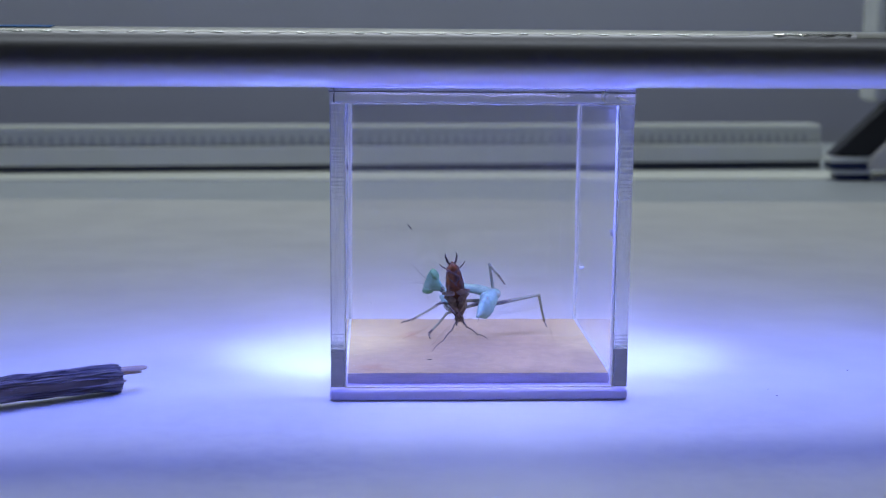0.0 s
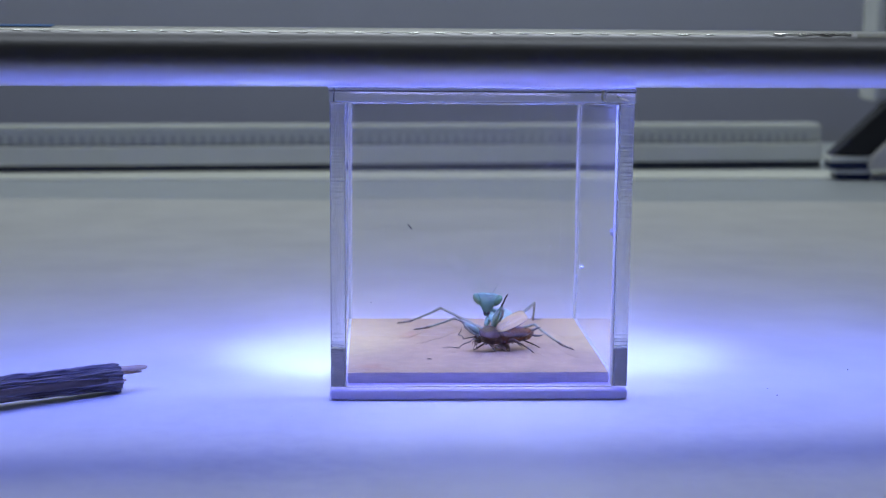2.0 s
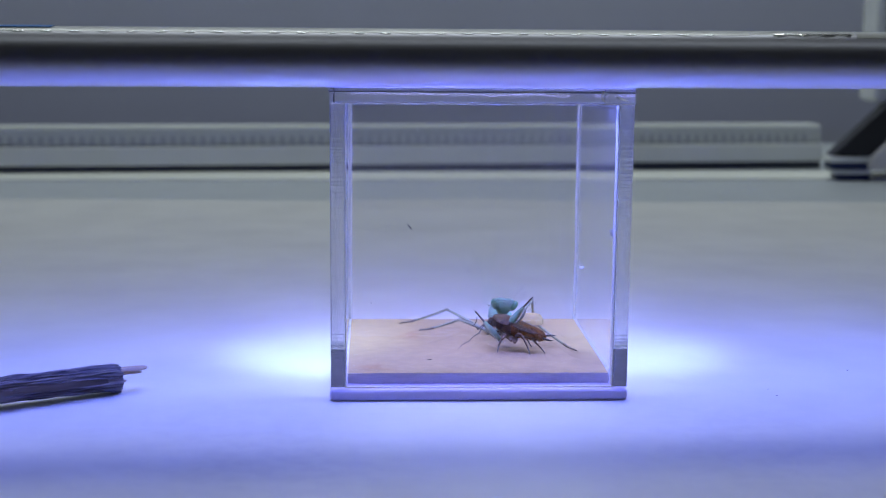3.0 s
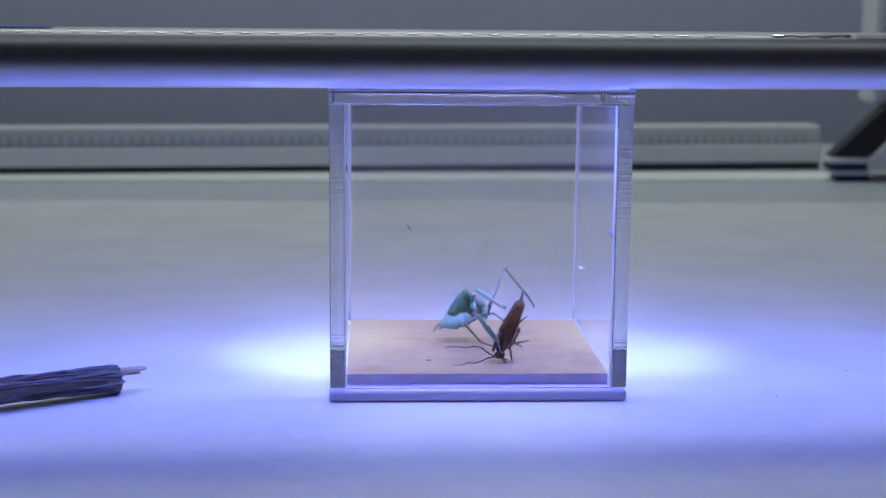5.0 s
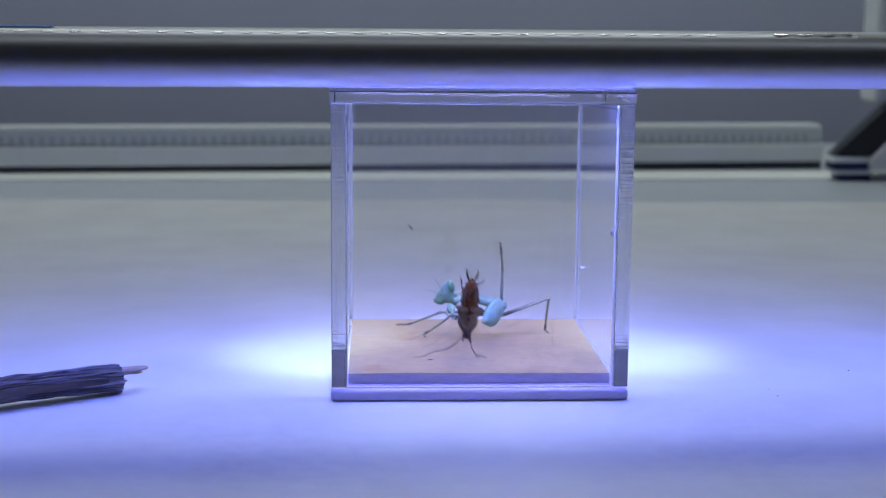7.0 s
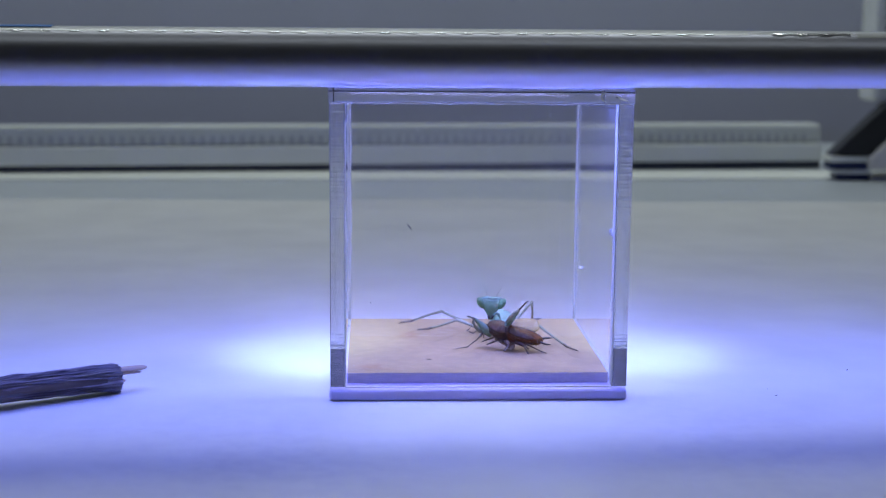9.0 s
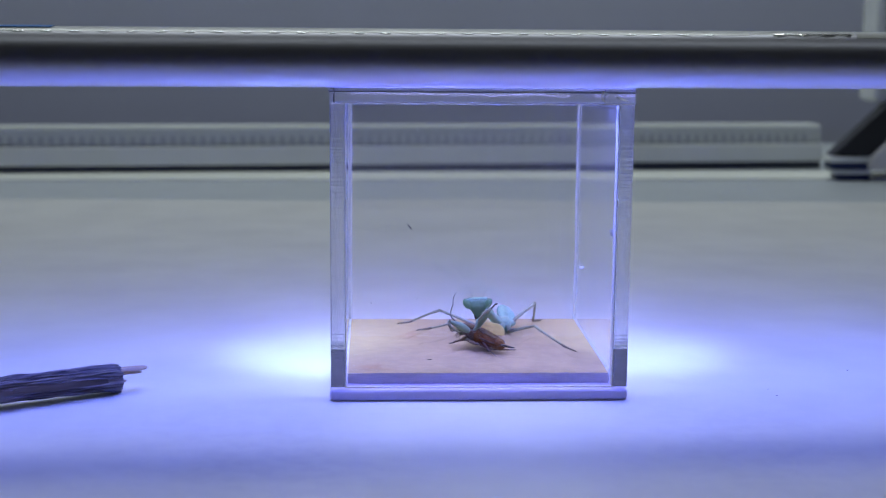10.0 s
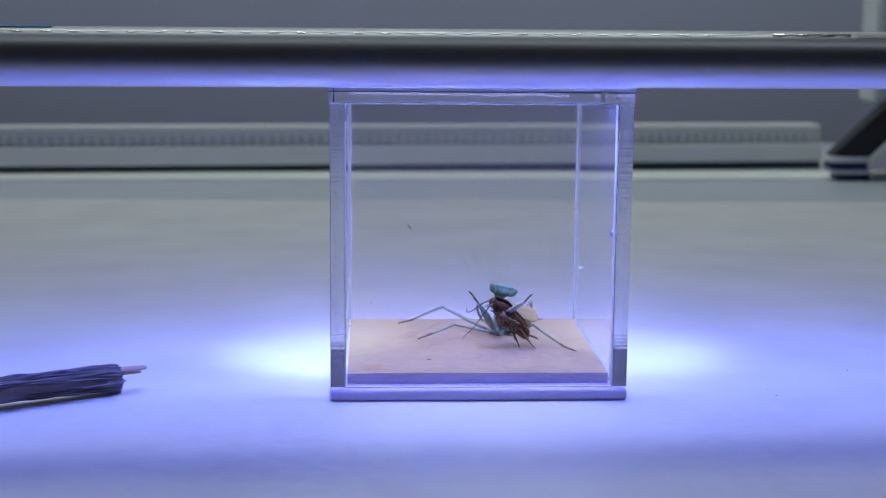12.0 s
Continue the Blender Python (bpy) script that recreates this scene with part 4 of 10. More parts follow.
    walk(PARTS["pronotum"], [(0, at(2, 0, 0.6, 0.2, -1.7, 1.6)), (0.04, at(2, 0, 0.6, 0.2, -1.7, 1.6)), (0.1, at(2, 0, 0.6, 0, -8.1, 19.4)),
        (0.2, at(2, 0, 0.6, 0, -25.2, 26.2)), (0.3, at(2, 0, 0.6, 0, -37.2, 27.1)), (0.5, at(2, 0, 0.6, 0, -31.9, 14.1)),
        (0.7, at(2, 0, 0.6, 0, -31.5, -18.1)), (0.8, at(2, 0, 0.6, 0, -20.8, -15.6)), (0.9, at(2, 0, 0.6, 0, -25.7, -16.6)),
        (1, at(2, 0, 0.6, 0, -39.8, -21)), (1.3, at(2, 0, 0.6, 0, -39.8, -21)), (1.5, at(2, 0, 0.6, 0, -31.4, -18.8)),
        (1.7, at(2, 0, 0.6, 0, -44.1, 5.8)), (1.8, at(2, 0, 0.6, 0, -42.8, 6.7)), (2, at(2, 0, 0.6, 0, -35.6, 25.4)),
        (2.2, at(2, 0, 0.6, 0, -33.3, 24.7)), (2.5, at(2, 0, 0.6, 0, -33.8, 35.7)), (3, at(2, 0, 0.6, 0, -30.3, 40.7)),
        (3.2, at(2, 0, 0.6, 0, -30.3, 40.7)), (4.8, at(2, 0, 0.6, -0.7, 3.6, -5.9)), (4.9, at(2, 0, 0.6, -0.7, 3.6, -5.9)),
        (5, at(2, 0, 0.6, -2.3, 10.4, -18.6)), (5.2, at(2, 0, 0.6, 0, 21.4, 0.1)), (5.4, at(2, 0, 0.6, -4.7, 28.7, -39.1)),
        (5.5, at(2, 0, 0.6, -5.6, 26.3, -49.6)), (5.7, at(2, 0, 0.6, -5.4, 22.1, -48.9)), (5.9, at(2, 0, 0.6, -5.4, 23.1, -49.3)),
        (6, at(2, 0, 0.6, -18.2, 21.9, -32.4)), (6.2, at(2, 0, 0.6, -18, 20.6, -31.9)), (6.4, at(2, 0, 0.6, -17.9, 20.3, -31.7)),
        (6.5, at(2, 0, 0.6, -18.6, 25.2, -33.4)), (6.65, at(2, 0, 0.6, -2.5, 12.3, -8.7)), (6.8, at(2, 0, 0.6, 0.2, -1.7, 1.6)),
        (6.9, at(2, 0, 0.6, 0.2, -1.7, 1.6)), (7, at(2, 0, 0.6, 0.1, -3.9, 0.6)), (7.1, at(2, 0, 0.6, 3.4, 2.1, 37.4)),
        (7.2, at(2, 0, 0.6, 3.7, -2.3, 40.7)), (7.45, at(2, 0, 0.6, 0, -8.1, 19.4)), (7.9, at(2, 0, 0.6, 0, -25.2, 26.2)),
        (8.35, at(2, 0, 0.6, 0, -37.2, 27.1)), (8.7, at(2, 0, 0.6, 0, -34, 37.7)), (8.8, at(2, 0, 0.6, 0, -34, 37.7)),
        (8.9, at(2, 0, 0.6, 0, -33.6, 27.5)), (9, at(2, 0, 0.6, 0, -33.6, 27.5)), (9.5, at(2, 0, 0.6, 0, -30, 31.8)),
        (9.7, at(2, 0, 0.6, 0, -30, 31.8)), (9.8, at(2, 0, 0.6, 0, -37.5, 14.3)), (10, at(2, 0, 0.6, 0, -29.3, 14)),
        (10.2, at(2, 0, 0.6, 0, -35.5, 16.2)), (10.3, at(2, 0, 0.6, 0, -74.5, 56.8)), (10.5, at(2, 0, 0.6, 0, -52.3, 27.7)),
        (10.7, at(2, 0, 0.6, 0, -40.7, 33.5)), (11, at(2, 0, 0.6, 0, -43.4, 40.5)), (11.2, at(2, 0, 0.6, 0, -55.8, 45.7)),
        (11.5, at(2, 0, 0.6, 0, -45.5, 45.8)), (12, at(2, 0, 0.6, 0, -52.8, 47.2))])
    walk(PARTS["abdomen"], [(0, at(-2, 0, 0.4, -86.4, 23.5, 70.2)), (0.04, at(-2, 0, 0.4, -86.4, 23.5, 70.2)),
        (0.06, at(-2, 0, 0.4, -51.9, 51.2, 130.5)), (0.08, at(-2, 0, 0.4, -2.8, 35.1, -156.1)), (0.1, at(-2, 0, 0.4, 4.2, -2.8, -115.6)),
        (0.2, at(-2, 0, 0.4, -27.3, -32.2, -84.1)), (0.3, at(-2, 0, 0.4, -31.6, -33.4, -80)), (0.5, at(-2, 0, 0.4, -1, -27, -103.6)),
        (0.7, at(-2, 0, 0.4, 10.1, -22, -109.9)), (0.8, at(-2, 0, 0.4, 46, -31.4, -115.6)), (0.9, at(-2, 0, 0.4, 46, -31.4, -115.6)),
        (1, at(-2, 0, 0.4, 44.8, 0.9, -126.7)), (1.3, at(-2, 0, 0.4, 44.8, 0.9, -126.7)), (1.5, at(-2, 0, 0.4, 46.7, 5, -123.8)),
        (1.7, at(-2, 0, 0.4, 43.4, 8.1, -141.8)), (1.8, at(-2, 0, 0.4, 0.6, -0.6, -137)), (2, at(-2, 0, 0.4, 0.1, -6, -135.4)),
        (2.2, at(-2, 0, 0.4, -0.3, -6.7, -133.9)), (2.5, at(-2, 0, 0.4, -4.4, -10.3, -119.7)), (3, at(-2, 0, 0.4, -53.3, -19.9, -114.4)),
        (3.2, at(-2, 0, 0.4, -53.3, -19.9, -114.4)), (4.8, at(-2, 0, 0.4, -74.1, 6.4, -89.1)), (4.9, at(-2, 0, 0.4, -74.1, 6.4, -89.1)),
        (5, at(-2, 0, 0.4, -76.6, 23.6, -93.9)), (5.2, at(-2, 0, 0.4, -59.5, 15.7, -47.3)), (5.4, at(-2, 0, 0.4, -62.7, 28.4, -49.9)),
        (5.5, at(-2, 0, 0.4, -64.4, 32.6, -50.9)), (5.7, at(-2, 0, 0.4, -67, 38.2, -52.4)), (5.9, at(-2, 0, 0.4, -71.9, 46.1, -54.9)),
        (6, at(-2, 0, 0.4, -145.4, 55.1, -50)), (6.2, at(-2, 0, 0.4, -144.5, 54.3, -49.3)), (6.4, at(-2, 0, 0.4, -144.5, 54.3, -49.3)),
        (6.5, at(-2, 0, 0.4, 23.4, 117.7, 120.3)), (6.65, at(-2, 0, 0.4, -58.3, 37.1, 62.3)), (6.8, at(-2, 0, 0.4, -86.4, 23.5, 70.2)),
        (6.9, at(-2, 0, 0.4, -86.4, 23.5, 70.2)), (7, at(-2, 0, 0.4, -85.9, 15.4, 69.2)), (7.033, at(-2, 0, 0.4, -67.9, -16.9, 22.5)),
        (7.067, at(-2, 0, 0.4, -29, -21.7, -37.3)), (7.1, at(-2, 0, 0.4, -4.2, 6.1, -87.2)), (7.2, at(-2, 0, 0.4, -2.3, 5.2, -90.1)),
        (7.45, at(-2, 0, 0.4, 4.2, -2.8, -115.6)), (7.9, at(-2, 0, 0.4, -27.3, -32.2, -84.1)), (8.35, at(-2, 0, 0.4, -31.6, -33.4, -80)),
        (8.7, at(-2, 0, 0.4, -1, -27, -103.6)), (8.8, at(-2, 0, 0.4, -1, -27, -103.6)), (8.9, at(-2, 0, 0.4, -2.7, -9.2, -127.8)),
        (9.7, at(-2, 0, 0.4, -2.7, -9.2, -127.8)), (9.8, at(-2, 0, 0.4, 2.5, -2.2, -141.5)), (10, at(-2, 0, 0.4, 43.9, -3.8, -143.7)),
        (10.2, at(-2, 0, 0.4, 43.9, -3.8, -143.7)), (10.3, at(-2, 0, 0.4, 71, 10.4, -144)), (10.5, at(-2, 0, 0.4, 3.4, 5.4, -143.1)),
        (12, at(-2, 0, 0.4, 3.4, 5.4, -143.1))])
    walk(PARTS["head"], [(0, at(20.49, 3.73, 2.04, 37.4, -63.7, 125.8)), (0.04, at(20.49, 3.73, 2.04, 37.4, -63.7, 125.8)),
        (0.1, at(17.88, 6.1, 2.51, 14.9, -39.9, 110.4)), (0.2, at(15.76, 7.69, 8.21, -4.6, -21.6, 142.6)),
        (0.3, at(13.92, 7.37, 11.43, -9.2, -14.5, 150.9)), (0.5, at(16, 5.22, 9.55, -2.9, -13.5, 140.6)),
        (0.7, at(19.08, -2.7, 10.47, -3, -3.2, 106.9)), (0.8, at(20.51, -2.47, 7.56, 0.4, -2.2, 112)), (0.9, at(20.99, -2.7, 10.34, 1.5, -1.5, 106.4)),
        (1, at(14.22, -1.73, 11.81, -6.7, -15.2, 124.9)), (1.3, at(14.22, -1.73, 11.81, -6.7, -15.2, 124.9)),
        (1.5, at(15.77, -1.56, 9.84, 1.5, -13.9, 129.6)), (1.7, at(14.92, 2.25, 12.31, 5.7, 2.3, 128.3)),
        (1.8, at(14.96, 2.11, 12.72, 7.2, 3.5, 135.5)), (2, at(14.76, 5.97, 11.59, 1, 4.4, 134.2)), (2.2, at(15.11, 5.96, 11.15, 1.2, 2.8, 134.1)),
        (2.5, at(13.16, 8.53, 11.45, 6.8, 18.2, 150.6)), (3, at(12.76, 9.61, 10.79, 11.3, 9.7, 156.5)),
        (3.2, at(12.76, 9.61, 10.79, 11.3, 9.7, 156.5)), (4, at(15.46, 2.85, 4.6, 24.7, -21.1, 115.9)),
        (4.8, at(18.16, -3.91, -1.58, 60.2, -31.9, 60.3)), (4.9, at(18.16, -3.91, -1.58, 60.2, -31.9, 60.3)),
        (5, at(16.58, -6.11, -4.36, 60.9, -45.3, 59)), (5.2, at(17.42, 0.42, -6.58, 58.9, -57, 53.1)),
        (5.4, at(14.18, -7.13, -7.96, 82.7, -70.8, 21.6)), (5.5, at(14.44, -10.7, -8.24, 125.1, -56, -11.2)),
        (5.7, at(15.29, -11.09, -6.89, 129.5, -52.5, -21)), (5.9, at(15.39, -11.29, -7.11, 136.3, -51.8, -31.2)),
        (6, at(16.86, -5.95, -6.3, 133.3, -46.2, -6.9)), (6.2, at(17.88, -6.38, -6.26, 133.2, -47.1, -8.8)),
        (6.4, at(18.32, -6.57, -6.3, 121.9, -49.1, 7.9)), (6.5, at(18.82, -7.64, -8.3, 131, -58.5, -6.1)),
        (6.65, at(20.42, 0.25, -2.49, 127.5, -71, 21.1)), (6.8, at(20.49, 3.73, 2.04, 37.4, -63.7, 125.8)),
        (6.9, at(20.49, 3.73, 2.04, 37.4, -63.7, 125.8)), (7, at(18.03, 3.25, 2.06, 11.2, -56.9, 149.9)),
        (7.1, at(15.07, 11.16, -0.2, 41.1, -57.5, 125.4)), (7.2, at(14.26, 11.75, 0.28, 39.3, -64, 124.3)),
        (7.45, at(17.88, 6.1, 2.51, 14.9, -39.9, 110.4)), (7.9, at(15.76, 7.69, 8.21, -4.6, -21.6, 142.6)),
        (8.35, at(13.92, 7.37, 11.43, -9.2, -14.5, 150.9)), (8.7, at(13.72, 9.32, 10.17, -0.1, -9.6, 143.3)),
        (8.8, at(13.72, 9.32, 10.17, -0.1, -9.6, 143.3)), (8.9, at(14.69, 6.58, 11.27, 1.1, 2.8, 134.9)), (9, at(14.69, 6.58, 11.27, 1.1, 2.8, 134.9)),
        (9.5, at(14.61, 7.6, 10.63, 3, 1.1, 134.8)), (9.7, at(14.61, 7.6, 10.63, 3, 1.1, 134.8)), (9.8, at(15.74, 3.36, 11.74, 18.3, 13.1, 142.2)),
        (10, at(17.34, 2.93, 9.16, 11.9, -0.8, 133.6)), (10.2, at(16.25, 3.42, 10.77, 11.2, 4.4, 131.1)),
        (10.3, at(5.78, 4.68, 16.84, 22, 24.7, 147.8)), (10.5, at(11.15, 4.61, 14.39, 33.6, 16.8, 144.5)),
        (10.7, at(12.56, 6.22, 11.75, 34.1, 16.1, 146.1)), (11, at(11.04, 6.83, 12.84, 35.6, 4.6, 127.7)),
        (11.2, at(8.11, 7.15, 14.82, 34.7, 15.3, 139.9)), (11.5, at(9.89, 8.01, 13.45, 39.8, 13.2, 136.7)),
        (12, at(8.78, 7.29, 14.56, 37.9, 15.9, 146.8))])
    walk(PARTS["coxa_left"], [(0, at(12.89, 0.3, 0.92, 5.6, 2.4, 101.9)), (0.04, at(12.89, 0.3, 0.92, 5.6, 2.4, 101.9)),
        (0.1, at(12.18, 3.59, 2.13, 4.4, 13.2, 80.5)), (0.2, at(10.85, 4.35, 5.24, 3.3, 13.9, 75.7)), (0.3, at(9.73, 3.95, 7.19, -0.2, 18.4, 61.6)),
        (0.5, at(10.98, 2.26, 6.35, -0.8, 21.9, 59.7)), (0.7, at(10.83, -2.89, 6.3, 2.8, 4.9, 68.9)), (0.8, at(11.82, -2.74, 4.46, 3.2, 21.6, 72.7)),
        (0.9, at(11.41, -2.8, 5.33, 1.3, 26.5, 67.6)), (1, at(9.81, -3.01, 7.58, 0.9, 20.3, 66.6)), (1.3, at(9.81, -3.01, 7.58, 0.9, 20.3, 66.6)),
        (1.5, at(10.81, -2.99, 6.28, 1.1, 10.9, 67)), (1.7, at(9.79, 0.79, 8.18, -3.2, 8.7, 44)), (1.8, at(9.94, 0.93, 8.01, -3.9, 10.2, 39.9)),
        (2, at(10, 3.8, 6.95, -3.4, 4.8, 42.4)), (2.2, at(10.27, 3.81, 6.59, -3.5, 3.2, 41.7)), (2.5, at(9.36, 5.29, 6.66, -3.3, 0.9, 45.5)),
        (3, at(9.13, 6.14, 6.11, -3.3, -0.4, 47.2)), (3.2, at(9.13, 6.14, 6.11, -3.3, -0.4, 47.2)), (4.8, at(12.82, -1.11, -0.09, -2.2, 2.5, 4.9)),
        (4.9, at(12.82, -1.11, -0.09, -2.2, 2.5, 4.9)), (5, at(12.16, -3.43, -1.37, -2, 3.6, 8.5)), (5.2, at(12.15, 0.01, -3.38, 0.8, 23.9, 48)),
        (5.4, at(9.42, -6.03, -4.64, -4.1, 3.4, 36.5)), (5.5, at(8.33, -7.45, -4.23, -4.4, 1.2, 29.8)), (5.7, at(8.63, -7.61, -3.51, -4.6, 0.1, 8.5)),
        (5.9, at(8.54, -7.61, -3.67, -4.7, 10.4, 3.7)), (6, at(10.53, -5.43, -3.47, 0.4, -2.8, 30)), (6.2, at(10.66, -5.39, -3.24, 0.5, -1.8, 29)),
        (6.4, at(10.7, -5.38, -3.17, 0.5, -1.6, 29)), (6.5, at(10.23, -5.43, -4.05, 0.5, 8.4, 27.3)), (6.65, at(12.53, -1.61, -1.72, 3.9, -5.9, 50.6)),
        (6.8, at(12.89, 0.3, 0.92, -2.2, 2.4, 101.9)), (6.9, at(12.89, 0.3, 0.92, -2.2, 2.4, 101.9)), (7, at(12.87, 0.11, 1.35, -2.2, 7.3, 102.4)),
        (7.1, at(10.66, 6.61, 0.19, -0.3, 2.1, 116.5)), (7.2, at(10.26, 7.1, 1.03, -0.3, 1.6, 115.9)), (7.45, at(12.18, 3.59, 2.13, -1.2, 13.2, 80.5)),
        (7.9, at(10.85, 4.35, 5.24, -2.3, 13.9, 75.7)), (8.35, at(9.73, 3.95, 7.19, -5.6, 18.4, 61.6)), (8.7, at(9.15, 5.53, 6.7, -7, 25.9, 57.3)),
        (8.8, at(9.15, 5.53, 6.7, -7, 25.9, 57.3)), (8.9, at(10.05, 4.2, 6.64, -10, 3.2, 52)), (9, at(10.05, 4.2, 6.64, -10, 3.2, 52)),
        (9.5, at(10.02, 4.98, 6.05, -10.1, 1.5, 50.5)), (9.7, at(10.02, 4.98, 6.05, -10.1, 1.5, 50.5)), (9.8, at(10.38, 2.14, 7.23, -10, 8.3, 26.8)),
        (10, at(11.22, 2.29, 5.94, -10.1, 9.1, 26.3)), (10.2, at(10.52, 2.48, 6.92, -10.3, 11.8, 24.8)), (10.3, at(3.59, 2.43, 11.11, -7.7, 4.4, 37)),
        (10.5, at(7.9, 3.1, 9.22, -7.3, 3.9, 42.5)), (10.7, at(8.89, 4.56, 7.71, -7.4, -1.5, 41)), (11, at(8.03, 5.14, 8.09, -7.4, 2.5, 40.4)),
        (11.2, at(6.28, 4.39, 9.62, -7.5, 7.3, 38.7)), (11.5, at(7.32, 5.48, 8.38, -7.1, 3.4, 42.1)), (12, at(6.48, 4.83, 9.28, -7.2, 3.8, 39.2))])
    walk(PARTS["femur_left"], [(0, at(9.28, 17.41, 0.19, 4.9, -0.5, 60.2)), (0.04, at(9.28, 17.41, 0.19, 4.9, -0.5, 60.2)),
        (0.1, at(14.99, 20.4, -1.85, 4.8, 7.4, 38.9)), (0.2, at(15.06, 20.81, 1.04, 6.2, -14.9, 47.1)),
        (0.3, at(17.63, 18.56, 1.66, 6.1, -32.5, 48.7)), (0.5, at(19.18, 16.27, -0.17, 4.1, -47.9, 52.6)), (0.7, at(17.1, 13.38, 4.81, 15, -14, 40.9)),
        (0.8, at(16.65, 12.81, -1.97, 16.2, -22.2, 36.8)), (0.9, at(17.39, 11.68, -2.48, 15.8, -18, 38)), (1, at(16.34, 12.05, 1.5, 1.5, -47.4, 77.1)),
        (1.3, at(16.34, 12.05, 1.5, 1.5, -47.4, 77.1)), (1.5, at(17.52, 12.83, 2.98, -11.6, -49.7, 95)),
        (1.7, at(22.07, 12.65, 5.56, -37.2, -44.6, 131)), (1.8, at(23.16, 11.98, 4.92, -2.2, -49.5, 86.3)),
        (2, at(22.87, 15.56, 5.47, 14.9, -48.1, 63.7)), (2.2, at(23.32, 15.43, 5.62, 14.6, -49.5, 64.2)),
        (2.5, at(21.62, 17.77, 6.39, 4, -47.1, 77.9)), (3, at(21.02, 18.98, 6.22, -2.5, -48.6, 86.8)),
        (3.2, at(21.02, 18.98, 6.22, -2.5, -48.6, 86.8)), (4, at(25.63, 9.67, 2.68, -38.9, -5.5, 104.2)),
        (4.8, at(30.24, 0.37, -0.85, -70.1, 39.1, 93.4)), (4.9, at(30.24, 0.37, -0.85, -70.1, 39.1, 93.4)),
        (5, at(29.43, -0.83, -2.48, -69.9, 35.5, 93.7)), (5.2, at(22.86, 11.9, -10.46, -78.4, -15.4, 100.9)),
        (5.4, at(23.46, 4.36, -5.67, -72.3, -20.3, 84.5)), (5.5, at(23.51, 1.25, -4.6, -71.9, -10.6, 81.3)),
        (5.7, at(24.62, -5.22, -3.54, -70.5, -5.6, 70.6)), (5.9, at(24.34, -6.6, -6.57, -70.5, -5.6, 70.6)),
        (6, at(25.22, 3.05, -2.63, -68.9, 5.4, 86.6)), (6.2, at(25.59, 2.87, -2.69, -68.9, 5.4, 86.6)), (6.4, at(25.6, 2.88, -2.7, -68.9, 5.4, 86.6)),
        (6.5, at(23.96, 1.67, -6.32, -64.3, 31.5, 99.8)), (6.65, at(23.47, 11.7, 0.05, -62.4, 14.5, 108.3)),
        (6.8, at(9.28, 17.41, 0.19, -56.3, -0.5, 60.2)), (6.9, at(9.28, 17.41, 0.19, -56.3, -0.5, 60.2)),
        (7, at(9.14, 17.06, -0.88, -56.4, -3.6, 70.5)), (7.1, at(2.85, 22.26, -0.43, -75.6, -34, 111.3)),
        (7.2, at(2.6, 22.84, 0.56, -75.2, -35.8, 110.7)), (7.325, at(8.8, 21.62, -0.65, -61.6, -15.8, 71.7)),
        (7.45, at(14.99, 20.4, -1.85, -63.3, 7.4, 38.9)), (7.9, at(15.06, 20.81, 1.04, -66.4, -14.9, 47.1)),
        (8.35, at(17.63, 18.56, 1.66, -68.2, -32.5, 48.7)), (8.7, at(17.65, 18.78, -0.95, -60.1, -54.7, 36.6)),
        (8.8, at(17.65, 18.78, -0.95, -60.1, -54.7, 36.6)), (8.9, at(20.8, 17.97, 5.66, -89.9, -44.8, 79.3)),
        (9, at(20.8, 17.97, 5.66, -89.9, -44.8, 79.3)), (9.5, at(21.15, 18.47, 5.6, -91.7, -47.5, 81.7)),
        (9.7, at(21.15, 18.47, 5.6, -91.7, -47.5, 81.7)), (9.8, at(25.84, 9.95, 4.72, -99.3, -46.8, 92)),
        (10, at(26.71, 9.95, 3.17, -97.5, -49.1, 89.7)), (10.2, at(26.07, 9.66, 3.34, -93.1, -46.7, 83.6)),
        (10.3, at(17.52, 12.93, 9.75, -93.4, -8.7, 89.7)), (10.5, at(20.77, 14.9, 8.04, -101.4, -29, 106.2)),
        (10.7, at(21.41, 15.45, 8.14, -105.5, -29.6, 114.3)), (11, at(21, 16.19, 7.35, -107.8, -34.5, 118.5)),
        (11.2, at(19.83, 15.24, 7.39, -100.9, -32.3, 105.1)), (11.5, at(20.17, 17.1, 7.36, -109.4, -32, 120.4)),
        (12, at(20, 15.88, 8.12, -103.5, -33.2, 109.2))])
